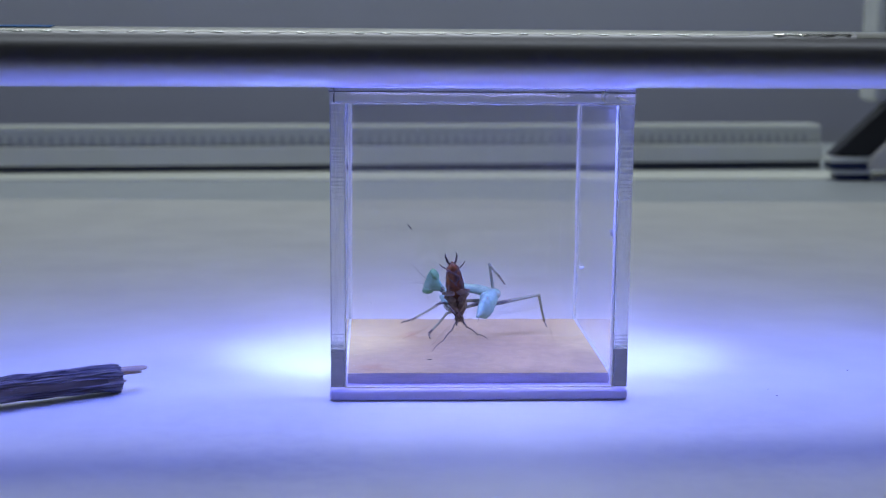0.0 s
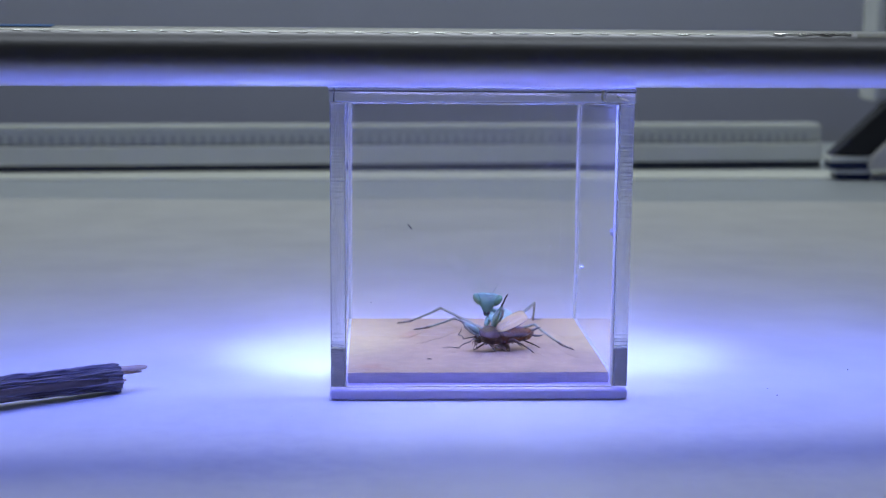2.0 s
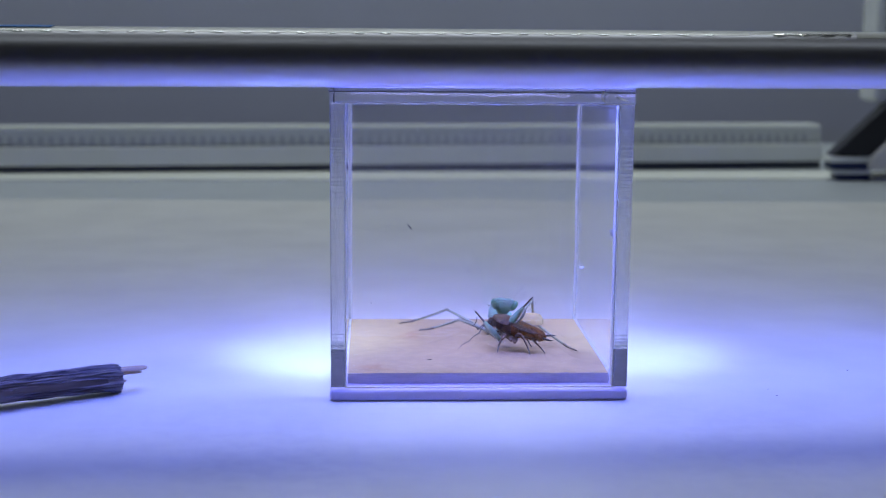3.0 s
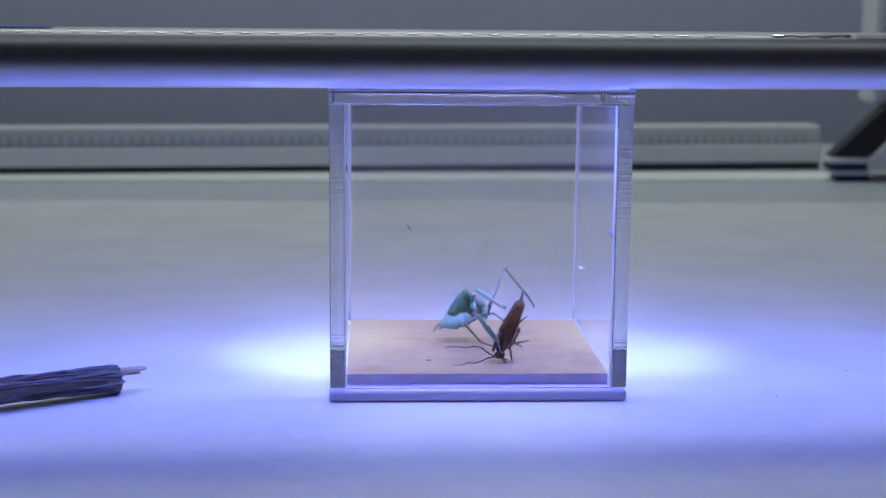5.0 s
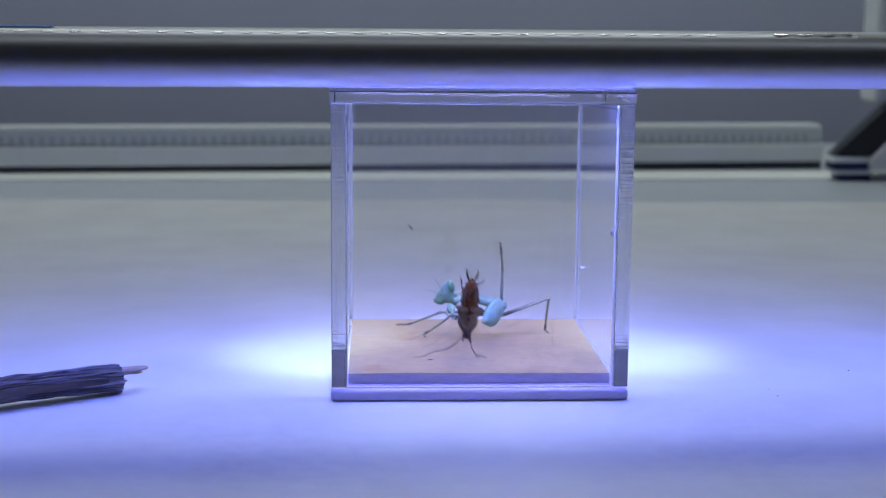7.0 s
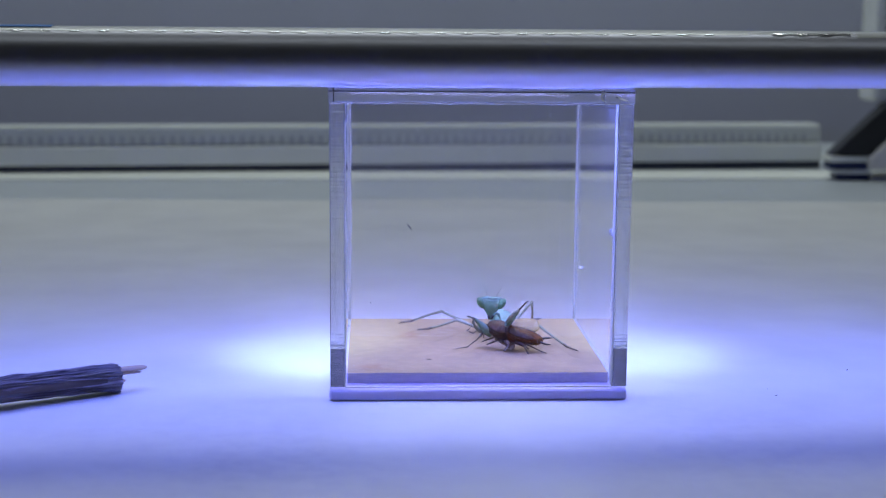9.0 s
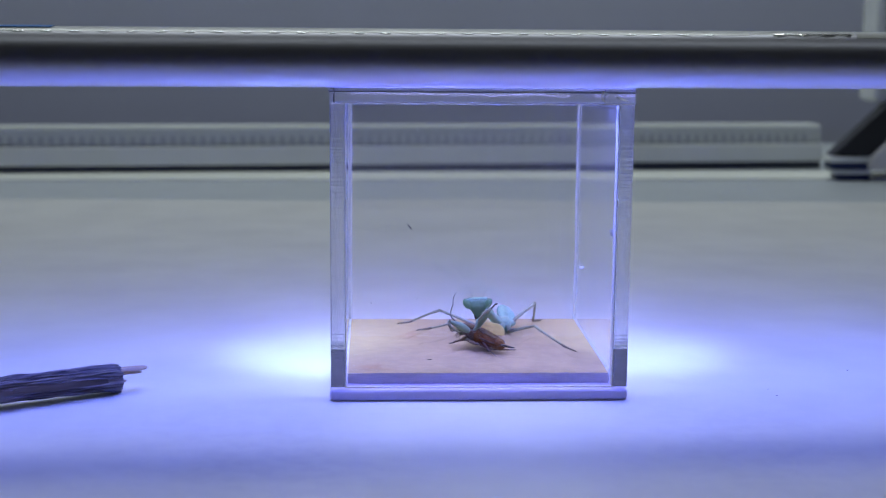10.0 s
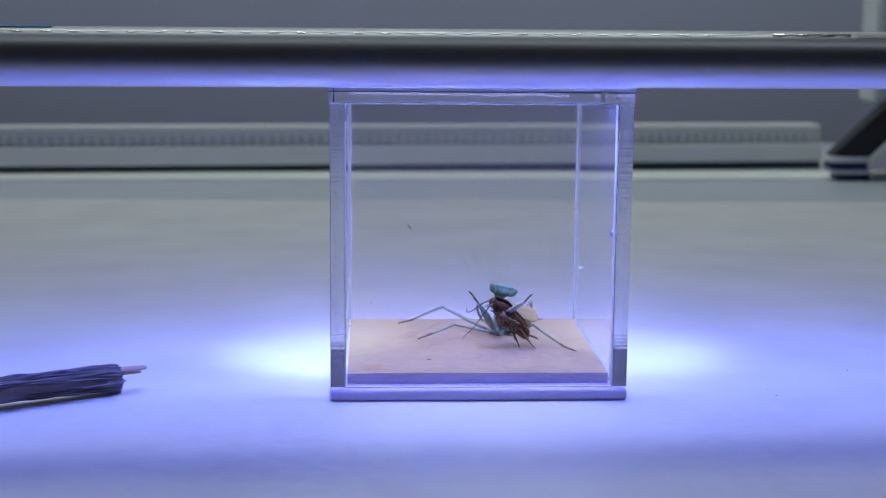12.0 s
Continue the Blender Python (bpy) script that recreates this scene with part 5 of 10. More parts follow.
    walk(PARTS["foretarsus_left"], [(0, at(11.5, 0, 0, 0, 0, 0)), (0.3, at(11.5, 0, 0, 0, 0, 0)), (0.5, at(11.5, 0, 0, 0, 12.2, 16.8)),
        (0.7, at(11.5, 0, 0, -3.6, 0, 0)), (0.9, at(11.5, 0, 0, -3.6, 0, 0)), (1, at(11.5, 0, 0, -5.7, -51.9, 16.3)),
        (1.3, at(11.5, 0, 0, -5.7, -51.9, 16.3)), (1.5, at(11.5, 0, 0, -2.7, -24.4, 12.1)), (1.6, at(11.5, 0, 0, 22.3, -0.1, -25.7)),
        (1.7, at(11.5, 0, 0, 29.4, 33.6, -55.9)), (1.8, at(11.5, 0, 0, 42.8, 9.5, -20.3)), (2, at(11.5, 0, 0, 42.4, -3.1, 4.3)),
        (2.2, at(11.5, 0, 0, 42.5, -1, 2.9)), (2.5, at(11.5, 0, 0, 42.5, 5.2, -0.2)), (3, at(11.5, 0, 0, 41.4, 7.5, -7.9)),
        (3.2, at(11.5, 0, 0, 41.4, 7.5, -7.9)), (4.8, at(11.5, 0, 0, 68.4, 74.8, -5.7)), (4.9, at(11.5, 0, 0, 68.4, 74.8, -5.7)),
        (5, at(11.5, 0, 0, 46.5, 73.4, -28.3)), (5.2, at(11.5, 0, 0, 78.3, 0, 0)), (7, at(11.5, 0, 0, 78.3, 0, 0)),
        (7.1, at(11.5, 0, 0, 114, -41, -45.6)), (7.2, at(11.5, 0, 0, 107.4, -32.4, -33.5)), (7.45, at(11.5, 0, 0, 105.9, 0, 0)),
        (8.35, at(11.5, 0, 0, 105.9, 0, 0)), (8.7, at(11.5, 0, 0, 88.8, -24.7, 41.2)), (8.8, at(11.5, 0, 0, 88.8, -24.7, 41.2)),
        (8.9, at(11.5, 0, 0, 87, 2.3, 4.8)), (9, at(11.5, 0, 0, 87, 2.3, 4.8)), (9.5, at(11.5, 0, 0, 87.5, 6.7, 9.8)),
        (9.7, at(11.5, 0, 0, 87.5, 6.7, 9.8)), (9.8, at(11.5, 0, 0, 87.5, 7.4, 9.7)), (10, at(11.5, 0, 0, 92.1, 24.1, 20.5)),
        (10.2, at(11.5, 0, 0, 90.6, 19, 16.1)), (10.3, at(11.5, 0, 0, 90.3, 0.5, -23.2)), (10.5, at(11.5, 0, 0, 97.7, 39, -11.4)),
        (10.7, at(11.5, 0, 0, 99.2, 50.3, -9.3)), (11, at(11.5, 0, 0, 125.5, 44.5, 24.9)), (11.2, at(11.5, 0, 0, 118.5, 30, 13.5)),
        (11.5, at(11.5, 0, 0, 116.9, 40.4, 11.4)), (12, at(11.5, 0, 0, 109.7, 35.6, -1))])
    walk(PARTS["coxa_right"], [(0, at(12.89, 0.3, 0.92, 5.5, 2.5, 75)), (0.04, at(12.89, 0.3, 0.92, 5.5, 2.5, 75)),
        (0.1, at(12.18, 3.59, 2.13, 5.5, 0.1, 75.6)), (0.2, at(10.85, 4.35, 5.24, 5.5, 9.3, 86.1)), (0.3, at(9.73, 3.95, 7.19, 5.2, 21, 83.4)),
        (0.5, at(10.98, 2.26, 6.35, 5.3, 27.2, 83.7)), (0.7, at(10.83, -2.89, 6.3, -8.5, 8.5, 54.6)), (0.8, at(11.82, -2.74, 4.46, -8.2, 12.8, 56.7)),
        (0.9, at(11.41, -2.8, 5.33, -8.4, 15.2, 55.8)), (1, at(9.81, -3.01, 7.58, -8.8, 28.8, 55)), (1.3, at(9.81, -3.01, 7.58, -8.8, 28.8, 55)),
        (1.5, at(10.81, -2.99, 6.28, -11.3, 20.9, 50.2)), (1.7, at(9.79, 0.79, 8.18, -16.3, 16.2, 35)), (1.8, at(9.94, 0.93, 8.01, -20.2, 5.3, 18.6)),
        (2, at(10, 3.8, 6.95, -19, 15.9, 29.2)), (2.2, at(10.27, 3.81, 6.59, -19.2, 14.4, 28.4)), (2.5, at(9.36, 5.29, 6.66, -16.9, 17.1, 37)),
        (3, at(9.13, 6.14, 6.11, -16.2, 16.9, 39.2)), (3.2, at(9.13, 6.14, 6.11, -16.2, 16.9, 39.2)),
        (4.8, at(12.82, -1.11, -0.09, -28.5, 40.1, -0.8)), (4.9, at(12.82, -1.11, -0.09, -28.5, 40.1, -0.8)),
        (5, at(12.16, -3.43, -1.37, -19.9, 34.1, 12.4)), (5.2, at(12.15, 0.01, -3.38, -6.1, 32.6, 35.5)),
        (5.4, at(9.42, -6.03, -4.64, 4.6, 26.2, 55.1)), (5.5, at(8.33, -7.45, -4.23, 3.5, 9.3, 52.4)), (5.7, at(8.63, -7.61, -3.51, 1.4, 13.8, 39.8)),
        (5.9, at(8.54, -7.61, -3.67, 0.8, 22, 37.1)), (6, at(10.53, -5.43, -3.47, 11.2, 14.6, 65.9)), (6.2, at(10.66, -5.39, -3.24, 10.9, 15.4, 65.1)),
        (6.4, at(10.7, -5.38, -3.17, 11, 15.6, 65.1)), (6.5, at(10.23, -5.43, -4.05, 8.8, 30.2, 56.5)),
        (6.65, at(12.53, -1.61, -1.72, 18.5, 10.4, 75.6)), (6.8, at(12.89, 0.3, 0.92, 18.6, 2.5, 75)), (6.9, at(12.89, 0.3, 0.92, 18.6, 2.5, 75)),
        (7, at(12.87, 0.11, 1.35, 18.6, -0.7, 76.5)), (7.1, at(10.66, 6.61, 0.19, 17, 11.6, 105.3)), (7.2, at(10.26, 7.1, 1.03, 16.8, 11.1, 104.3)),
        (7.45, at(12.18, 3.59, 2.13, 10, 0.1, 75.6)), (7.9, at(10.85, 4.35, 5.24, 10, 9.3, 86.1)), (8.35, at(9.73, 3.95, 7.19, 9.8, 21, 83.4)),
        (8.7, at(9.15, 5.53, 6.7, 5.2, 32.3, 70.9)), (8.8, at(9.15, 5.53, 6.7, 5.2, 32.3, 70.9)), (8.9, at(10.05, 4.2, 6.64, -14.4, 11.9, 35.3)),
        (9, at(10.05, 4.2, 6.64, -14.4, 11.9, 35.3)), (9.5, at(10.02, 4.98, 6.05, -14.7, 10.4, 33.5)), (9.7, at(10.02, 4.98, 6.05, -14.7, 10.4, 33.5)),
        (9.8, at(10.38, 2.14, 7.23, -16.1, 16.3, 26)), (10, at(11.22, 2.29, 5.94, -17.9, 12.6, 19.3)),
        (10.2, at(10.52, 2.48, 6.92, -18.2, 15.2, 17.9)), (10.3, at(3.59, 2.43, 11.11, -15.8, 11.9, 26.6)),
        (10.5, at(7.9, 3.1, 9.22, -15.1, 19.7, 30.5)), (10.7, at(8.89, 4.56, 7.71, -15.8, 16.4, 28.3)), (11, at(8.03, 5.14, 8.09, -16, 17.5, 27.8)),
        (11.2, at(6.28, 4.39, 9.62, -16.2, 20.5, 27.1)), (11.5, at(7.32, 5.48, 8.38, -15.4, 18.5, 29.4)),
        (12, at(6.48, 4.83, 9.28, -14.9, 18.6, 30.9))])
    walk(PARTS["femur_right"], [(0, at(17.31, 16.84, 0.18, 5.4, 6.5, 110)), (0.04, at(17.31, 16.84, 0.18, 5.4, 6.5, 110)),
        (0.1, at(16.52, 20.54, 2.11, -3.9, -0.1, 43.3)), (0.2, at(11.94, 20.34, 2.6, -3.9, -12.7, 54.9)),
        (0.3, at(11.3, 17.46, 1.96, -3.5, -12.7, 52.8)), (0.5, at(12.32, 14.39, 0.07, -2.9, -32, 49.6)),
        (0.7, at(20.86, 11.22, 3.7, -2.2, -17.5, 48.2)), (0.8, at(21.19, 11.52, 0.58, -0.9, -20.3, 43.7)),
        (0.9, at(20.91, 11.16, 0.75, -0.9, -19.1, 43.9)), (1, at(18.41, 9.29, -0.67, -7.4, -38.4, 62.7)),
        (1.3, at(18.41, 9.29, -0.67, -7.4, -38.4, 62.7)), (1.5, at(20.43, 8.54, 0.53, -11.1, -36.2, 68.6)),
        (1.7, at(23.56, 10.42, 3.3, 32.2, -51.5, -3.1)), (1.8, at(26.46, 6.47, 6.38, 31.4, -40.6, -1.4)), (2, at(24.7, 12.01, 2.17, 30.2, -30, 1.2)),
        (2.2, at(25.18, 11.87, 2.23, 30.7, -31.1, 0.2)), (2.5, at(22.7, 15.36, 1.51, 33.3, -41.6, -3.8)),
        (3, at(22.11, 16.72, 1.03, 35.2, -44.2, -6.5)), (3.2, at(22.11, 16.72, 1.03, 35.2, -44.2, -6.5)),
        (3.733, at(23.48, 10.71, -3.1, 65.3, 2.6, -45.4)), (4.267, at(24.84, 4.71, -7.23, 64.5, 56.6, -72.8)),
        (4.8, at(26.21, -1.3, -11.36, -61.2, 62.1, 141.7)), (4.9, at(26.21, -1.3, -11.36, -61.2, 62.1, 141.7)),
        (5, at(26.31, -0.32, -11.18, -79.7, 49.8, 118.2)), (5.2, at(24.15, 8.58, -12.8, -82.4, 7, 118.4)),
        (5.4, at(18.4, 6.85, -12.36, -80.9, 8.1, 128.4)), (5.5, at(18.86, 6.24, -7.07, -49.6, -33.7, 77.7)),
        (5.7, at(21.69, 3.27, -7.67, -46.4, -38.8, 72.2)), (5.9, at(21.48, 2.18, -10.23, -46.2, -37.9, 72)),
        (6, at(17.44, 10.03, -7.88, -41.8, -31.7, 64.3)), (6.2, at(17.77, 9.91, -7.89, -41.7, -31.6, 64)),
        (6.4, at(17.78, 9.92, -7.88, -41.7, -31.6, 64)), (6.5, at(18.57, 7.2, -12.84, -48.4, -11.5, 79.9)),
        (6.65, at(16.81, 15.06, -4.89, -51.5, -19.1, 92.4)), (6.8, at(17.31, 16.84, 0.18, -53.9, 6.5, 110)),
        (6.9, at(17.31, 16.84, 0.18, -53.9, 6.5, 110)), (7, at(16.97, 17.12, 1.57, -54.4, 4.2, 100.6)),
        (7.1, at(6.14, 23.14, -3.32, -51.7, 3.4, 67.6)), (7.2, at(6.02, 23.75, -2.34, -51.8, 3.1, 65.6)),
        (7.45, at(16.52, 20.54, 2.11, -50.1, -0.1, 43.3)), (7.9, at(11.94, 20.34, 2.6, -51.8, -12.7, 54.9)),
        (8.35, at(11.3, 17.46, 1.96, -51.4, -12.7, 52.8)), (8.7, at(12.48, 15.16, 0.24, -50.7, -33.1, 47.5)),
        (8.8, at(12.48, 15.16, 0.24, -50.7, -33.1, 47.5)), (8.9, at(24.01, 14.1, 3.03, -17.3, -41.1, 1.3)),
        (9, at(24.01, 14.1, 3.03, -17.3, -41.1, 1.3)), (9.5, at(24.37, 14.49, 2.9, -15.5, -42.9, -1.4)),
        (9.7, at(24.37, 14.49, 2.9, -15.5, -42.9, -1.4)), (9.8, at(25.48, 9.51, 2.32, -15, -48.4, -2.2)),
        (10, at(27.34, 7.94, 2.12, -15.1, -27.4, -3.3)), (10.2, at(26.59, 7.69, 2.35, -16.1, -24, -1.3)), (10.3, at(18.9, 10.1, 7.5, -19, -38.4, 4.5)),
        (10.5, at(22.1, 11.47, 3.34, -12, -57.2, -7.3)), (10.7, at(23.67, 12.53, 2.75, -1.3, -63.5, -20)),
        (11, at(22.79, 12.93, 2.82, -1.4, -58.9, -19.9)), (11.2, at(20.87, 11.86, 3.49, -11.6, -51.2, -8)),
        (11.5, at(21.78, 13.63, 2.83, -5, -60, -16.4)), (12, at(20.7, 13.36, 3.7, -9.7, -56.2, -11))])
    walk(PARTS["foretarsus_right"], [(0, at(11.5, 0, 0, 0, 0, 0)), (0.9, at(11.5, 0, 0, 0, 0, 0)), (1, at(11.5, 0, 0, 0, -23.1, -4.9)),
        (1.3, at(11.5, 0, 0, 0, -23.1, -4.9)), (1.5, at(11.5, 0, 0, -0.6, -7.7, -3.3)), (1.7, at(11.5, 0, 0, -6.4, 33.8, 31.6)),
        (1.8, at(11.5, 0, 0, -18.1, 10, 11.7)), (2, at(11.5, 0, 0, -17.2, 13.8, 16.4)), (2.2, at(11.5, 0, 0, -17.1, 15.5, 17)),
        (2.5, at(11.5, 0, 0, -21, -2.1, 1.7)), (3, at(11.5, 0, 0, -21, 0, 1.2)), (3.2, at(11.5, 0, 0, -21, 0, 1.2)),
        (4.8, at(11.5, 0, 0, -20.9, 4.4, 6.2)), (4.9, at(11.5, 0, 0, -20.9, 4.4, 6.2)), (5, at(11.5, 0, 0, -17.4, 39.4, 36.4)),
        (5.2, at(11.5, 0, 0, -39.1, 0, 0)), (8.8, at(11.5, 0, 0, -39.1, 0, 0)), (8.9, at(11.5, 0, 0, -35.9, 15, 21.8)),
        (9, at(11.5, 0, 0, -35.9, 15, 21.8)), (9.5, at(11.5, 0, 0, -34.8, 16.3, 25.6)), (9.7, at(11.5, 0, 0, -34.8, 16.3, 25.6)),
        (9.8, at(11.5, 0, 0, -36.7, 4.2, 18.9)), (10, at(11.5, 0, 0, -34.8, -8.6, 43.7)), (10.2, at(11.5, 0, 0, -33.6, -11.7, 37.3)),
        (10.3, at(11.5, 0, 0, -16, -7.6, -9.9)), (10.5, at(11.5, 0, 0, -17.7, 4.8, 6.6)), (10.7, at(11.5, 0, 0, -16.9, 9.7, 14.2)),
        (11, at(11.5, 0, 0, -16.8, 7.8, 14.7)), (11.2, at(11.5, 0, 0, -18, 0.9, 3.8)), (11.5, at(11.5, 0, 0, -17.6, 11.6, 15)),
        (12, at(11.5, 0, 0, -20.1, 5.4, -0.4))])
    walk(PARTS["leg_femur_A"], [(0, at(2.4, -1.7, -3.4, -4.3, 12.9, -47.7)), (0.04, at(2.4, -1.7, -3.4, -4.3, 12.9, -47.7)),
        (0.1, at(2.4, -1.7, -3.4, -9.8, 0.2, -74.8)), (0.2, at(2.4, -1.7, -3.4, -6.9, -14.5, -27.3)), (0.3, at(2.4, -1.7, -3.4, -6.5, -16.4, -28.9)),
        (0.5, at(2.4, -1.7, -3.4, -7, -19.3, -27.3)), (0.7, at(2.4, -1.7, -3.4, -5, -11.1, -33.4)), (0.8, at(2.4, -1.7, -3.4, -6, -13.4, -28.2)),
        (0.9, at(2.4, -1.7, -3.4, -6, -13.4, -28.2)), (1, at(2.4, -1.7, -3.4, -3.2, -13.5, -39.7)), (1.3, at(2.4, -1.7, -3.4, -3.2, -13.5, -39.7)),
        (1.5, at(2.4, -1.7, -3.4, -5, -12.6, -32.2)), (1.7, at(2.4, -1.7, -3.4, 2.3, -13.3, -63.8)), (1.8, at(2.4, -1.7, -3.4, 3.9, -20.2, -70.7)),
        (2, at(2.4, -1.7, -3.4, 1.7, -23.4, -64.3)), (2.2, at(2.4, -1.7, -3.4, 1.4, -23.6, -63.6)), (2.5, at(2.4, -1.7, -3.4, 4.2, -23.5, -70.5)),
        (3, at(2.4, -1.7, -3.4, 4.4, -22.8, -71.1)), (3.2, at(2.4, -1.7, -3.4, 4.4, -22.8, -71.1)), (4, at(2.4, -1.7, -3.4, -18.4, 0.6, -36.1)),
        (4.8, at(2.4, -1.7, -3.4, -25.6, 32.1, -7.7)), (4.9, at(2.4, -1.7, -3.4, -25.6, 32.1, -7.7)), (4.95, at(2.4, -1.7, -3.4, -29.1, -2.3, -76.2)),
        (5, at(2.4, -1.7, -3.4, 2.6, -17.3, -149.5)), (5.067, at(2.4, -1.7, -3.4, 14.7, -7.8, 152)), (5.133, at(2.4, -1.7, -3.4, 13.2, 7.2, 96)),
        (5.2, at(2.4, -1.7, -3.4, -0.5, 14.1, 37.6)), (5.4, at(2.4, -1.7, -3.4, -0.8, 21.5, 36.4)), (5.5, at(2.4, -1.7, -3.4, -2, 24.4, 33.1)),
        (5.7, at(2.4, -1.7, -3.4, -8, 17.1, 18.4)), (5.9, at(2.4, -1.7, -3.4, -9.3, 25.2, 14.3)), (6, at(2.4, -1.7, -3.4, -0.9, 29.3, 33.4)),
        (6.2, at(2.4, -1.7, -3.4, -0.5, 28.2, 34.2)), (6.4, at(2.4, -1.7, -3.4, -0.5, 28.2, 34.2)), (6.5, at(2.4, -1.7, -3.4, 4.4, 34.6, 44.6)),
        (6.575, at(2.4, -1.7, -3.4, -23.5, 25.8, -6.4)), (6.65, at(2.4, -1.7, -3.4, -34.5, 2.5, -45.8)),
        (6.8, at(2.4, -1.7, -3.4, -35.2, 12.9, -47.7)), (6.9, at(2.4, -1.7, -3.4, -35.2, 12.9, -47.7)), (7, at(2.4, -1.7, -3.4, -31, 12.1, -32.7)),
        (7.1, at(2.4, -1.7, -3.4, -31.9, 9.6, -37.6)), (7.2, at(2.4, -1.7, -3.4, -32, 6.9, -37.9)), (7.45, at(2.4, -1.7, -3.4, -29.9, 0.2, -74.8)),
        (7.9, at(2.4, -1.7, -3.4, -24.2, -14.5, -27.3)), (8.35, at(2.4, -1.7, -3.4, -23.8, -16.4, -28.9)),
        (8.7, at(2.4, -1.7, -3.4, -24.3, -19.3, -27.3)), (8.8, at(2.4, -1.7, -3.4, -24.3, -19.3, -27.3)),
        (8.9, at(2.4, -1.7, -3.4, -11, -23.3, -59.3)), (9.7, at(2.4, -1.7, -3.4, -11, -23.3, -59.3)), (9.8, at(2.4, -1.7, -3.4, -9.3, -18.8, -63.4)),
        (10, at(2.4, -1.7, -3.4, -9.4, -18.5, -63.1)), (10.2, at(2.4, -1.7, -3.4, -9.4, -18.5, -63.1)),
        (10.3, at(2.4, -1.7, -3.4, -7.7, -15.5, -68.6)), (10.5, at(2.4, -1.7, -3.4, -7.4, -22.1, -70)), (12, at(2.4, -1.7, -3.4, -7.4, -22.1, -70))])
    walk(PARTS["leg_tibia_A"], [(0, at(22.57, 0, 0, -3.5, 23.8, 19.1)), (0.04, at(22.57, 0, 0, -3.5, 23.8, 19.1)),
        (0.1, at(22.57, 0, 0, 13.2, 0.3, 59.5)), (0.15, at(22.57, 0, 0, 16.3, 23.2, 19.4)), (0.2, at(22.57, 0, 0, -0.3, 41.6, -30.4)),
        (0.3, at(22.57, 0, 0, 0.1, 44.4, -29.8)), (0.5, at(22.57, 0, 0, -0.2, 48.3, -30.2)), (0.7, at(22.57, 0, 0, 6.3, 44.5, -21.6)),
        (0.8, at(22.57, 0, 0, -4.2, 44.5, -36.4)), (0.9, at(22.57, 0, 0, -4.2, 44.5, -36.4)), (1, at(22.57, 0, 0, 19.2, 48.4, -2.7)),
        (1.3, at(22.57, 0, 0, 19.2, 48.4, -2.7)), (1.5, at(22.57, 0, 0, 5.5, 42, -20.7)), (1.7, at(22.57, 0, 0, 12.8, 42.1, -9.7)),
        (1.8, at(22.57, 0, 0, 6.2, 46.6, -19.5)), (2, at(22.57, 0, 0, 3.6, 47.7, -23)), (2.2, at(22.57, 0, 0, 3.3, 46.7, -23.4)),
        (2.5, at(22.57, 0, 0, 17.1, 47.2, -4.2)), (3, at(22.57, 0, 0, 20, 44.7, -0.2)), (3.2, at(22.57, 0, 0, 20, 44.7, -0.2)),
        (4, at(22.57, 0, 0, 29.7, 39.2, 76.7)), (4.8, at(22.57, 0, 0, 25.9, 30.7, 145)), (4.9, at(22.57, 0, 0, 25.9, 30.7, 145)),
        (5, at(22.57, 0, 0, 23.7, 24.3, 140.3)), (5.2, at(22.57, 0, 0, 31, 14, 162.5)), (5.4, at(22.57, 0, 0, 29.7, 22.8, 157.4)),
        (5.5, at(22.57, 0, 0, 30.2, 24.6, 158.5)), (5.7, at(22.57, 0, 0, 33.6, 31.8, 166)), (5.9, at(22.57, 0, 0, 34.5, 40.1, 167.2)),
        (6, at(22.57, 0, 0, 21.1, 46.7, 147.9)), (6.2, at(22.57, 0, 0, -8.2, 40.6, 109.5)), (6.4, at(22.57, 0, 0, -8.2, 40.6, 109.5)),
        (6.45, at(22.57, 0, 0, 26.4, 51.9, -178.9)), (6.5, at(22.57, 0, 0, 52.3, 33.6, -114.8)), (6.55, at(22.57, 0, 0, -12.9, 53.1, 173.6)),
        (6.6, at(22.57, 0, 0, -57.8, 18.1, 121.7)), (6.65, at(22.57, 0, 0, -67, -30.3, 99.1)), (6.725, at(22.57, 0, 0, -44.7, -14.1, 59.5)),
        (6.8, at(22.57, 0, 0, -37.1, 11.1, 28.2)), (6.9, at(22.57, 0, 0, -37.1, 11.1, 28.2)), (7, at(22.57, 0, 0, -39.9, 14.5, 8.1)),
        (7.1, at(22.57, 0, 0, -40.8, -16.4, 31.9)), (7.2, at(22.57, 0, 0, -41.4, -15, 34)), (7.45, at(22.57, 0, 0, -45.7, -17, 58)),
        (7.675, at(22.57, 0, 0, -86.1, 31.5, 48.4)), (7.9, at(22.57, 0, 0, -168.2, 48.3, -14.3)), (8.35, at(22.57, 0, 0, -166.5, 50.6, -12)),
        (8.7, at(22.57, 0, 0, -164.7, 54.3, -9.7)), (8.8, at(22.57, 0, 0, -164.7, 54.3, -9.7)), (8.9, at(22.57, 0, 0, -174.4, 46.9, -21.6)),
        (9.7, at(22.57, 0, 0, -174.4, 46.9, -21.6)), (9.8, at(22.57, 0, 0, -172.1, 45.8, -18.5)), (10, at(22.57, 0, 0, -171.8, 44.7, -18)),
        (10.2, at(22.57, 0, 0, -171.8, 44.7, -18)), (10.3, at(22.57, 0, 0, -164.6, 42.4, -7.7)), (10.5, at(22.57, 0, 0, -160.5, 48.3, -1.8)),
        (12, at(22.57, 0, 0, -160.5, 48.3, -1.8))])
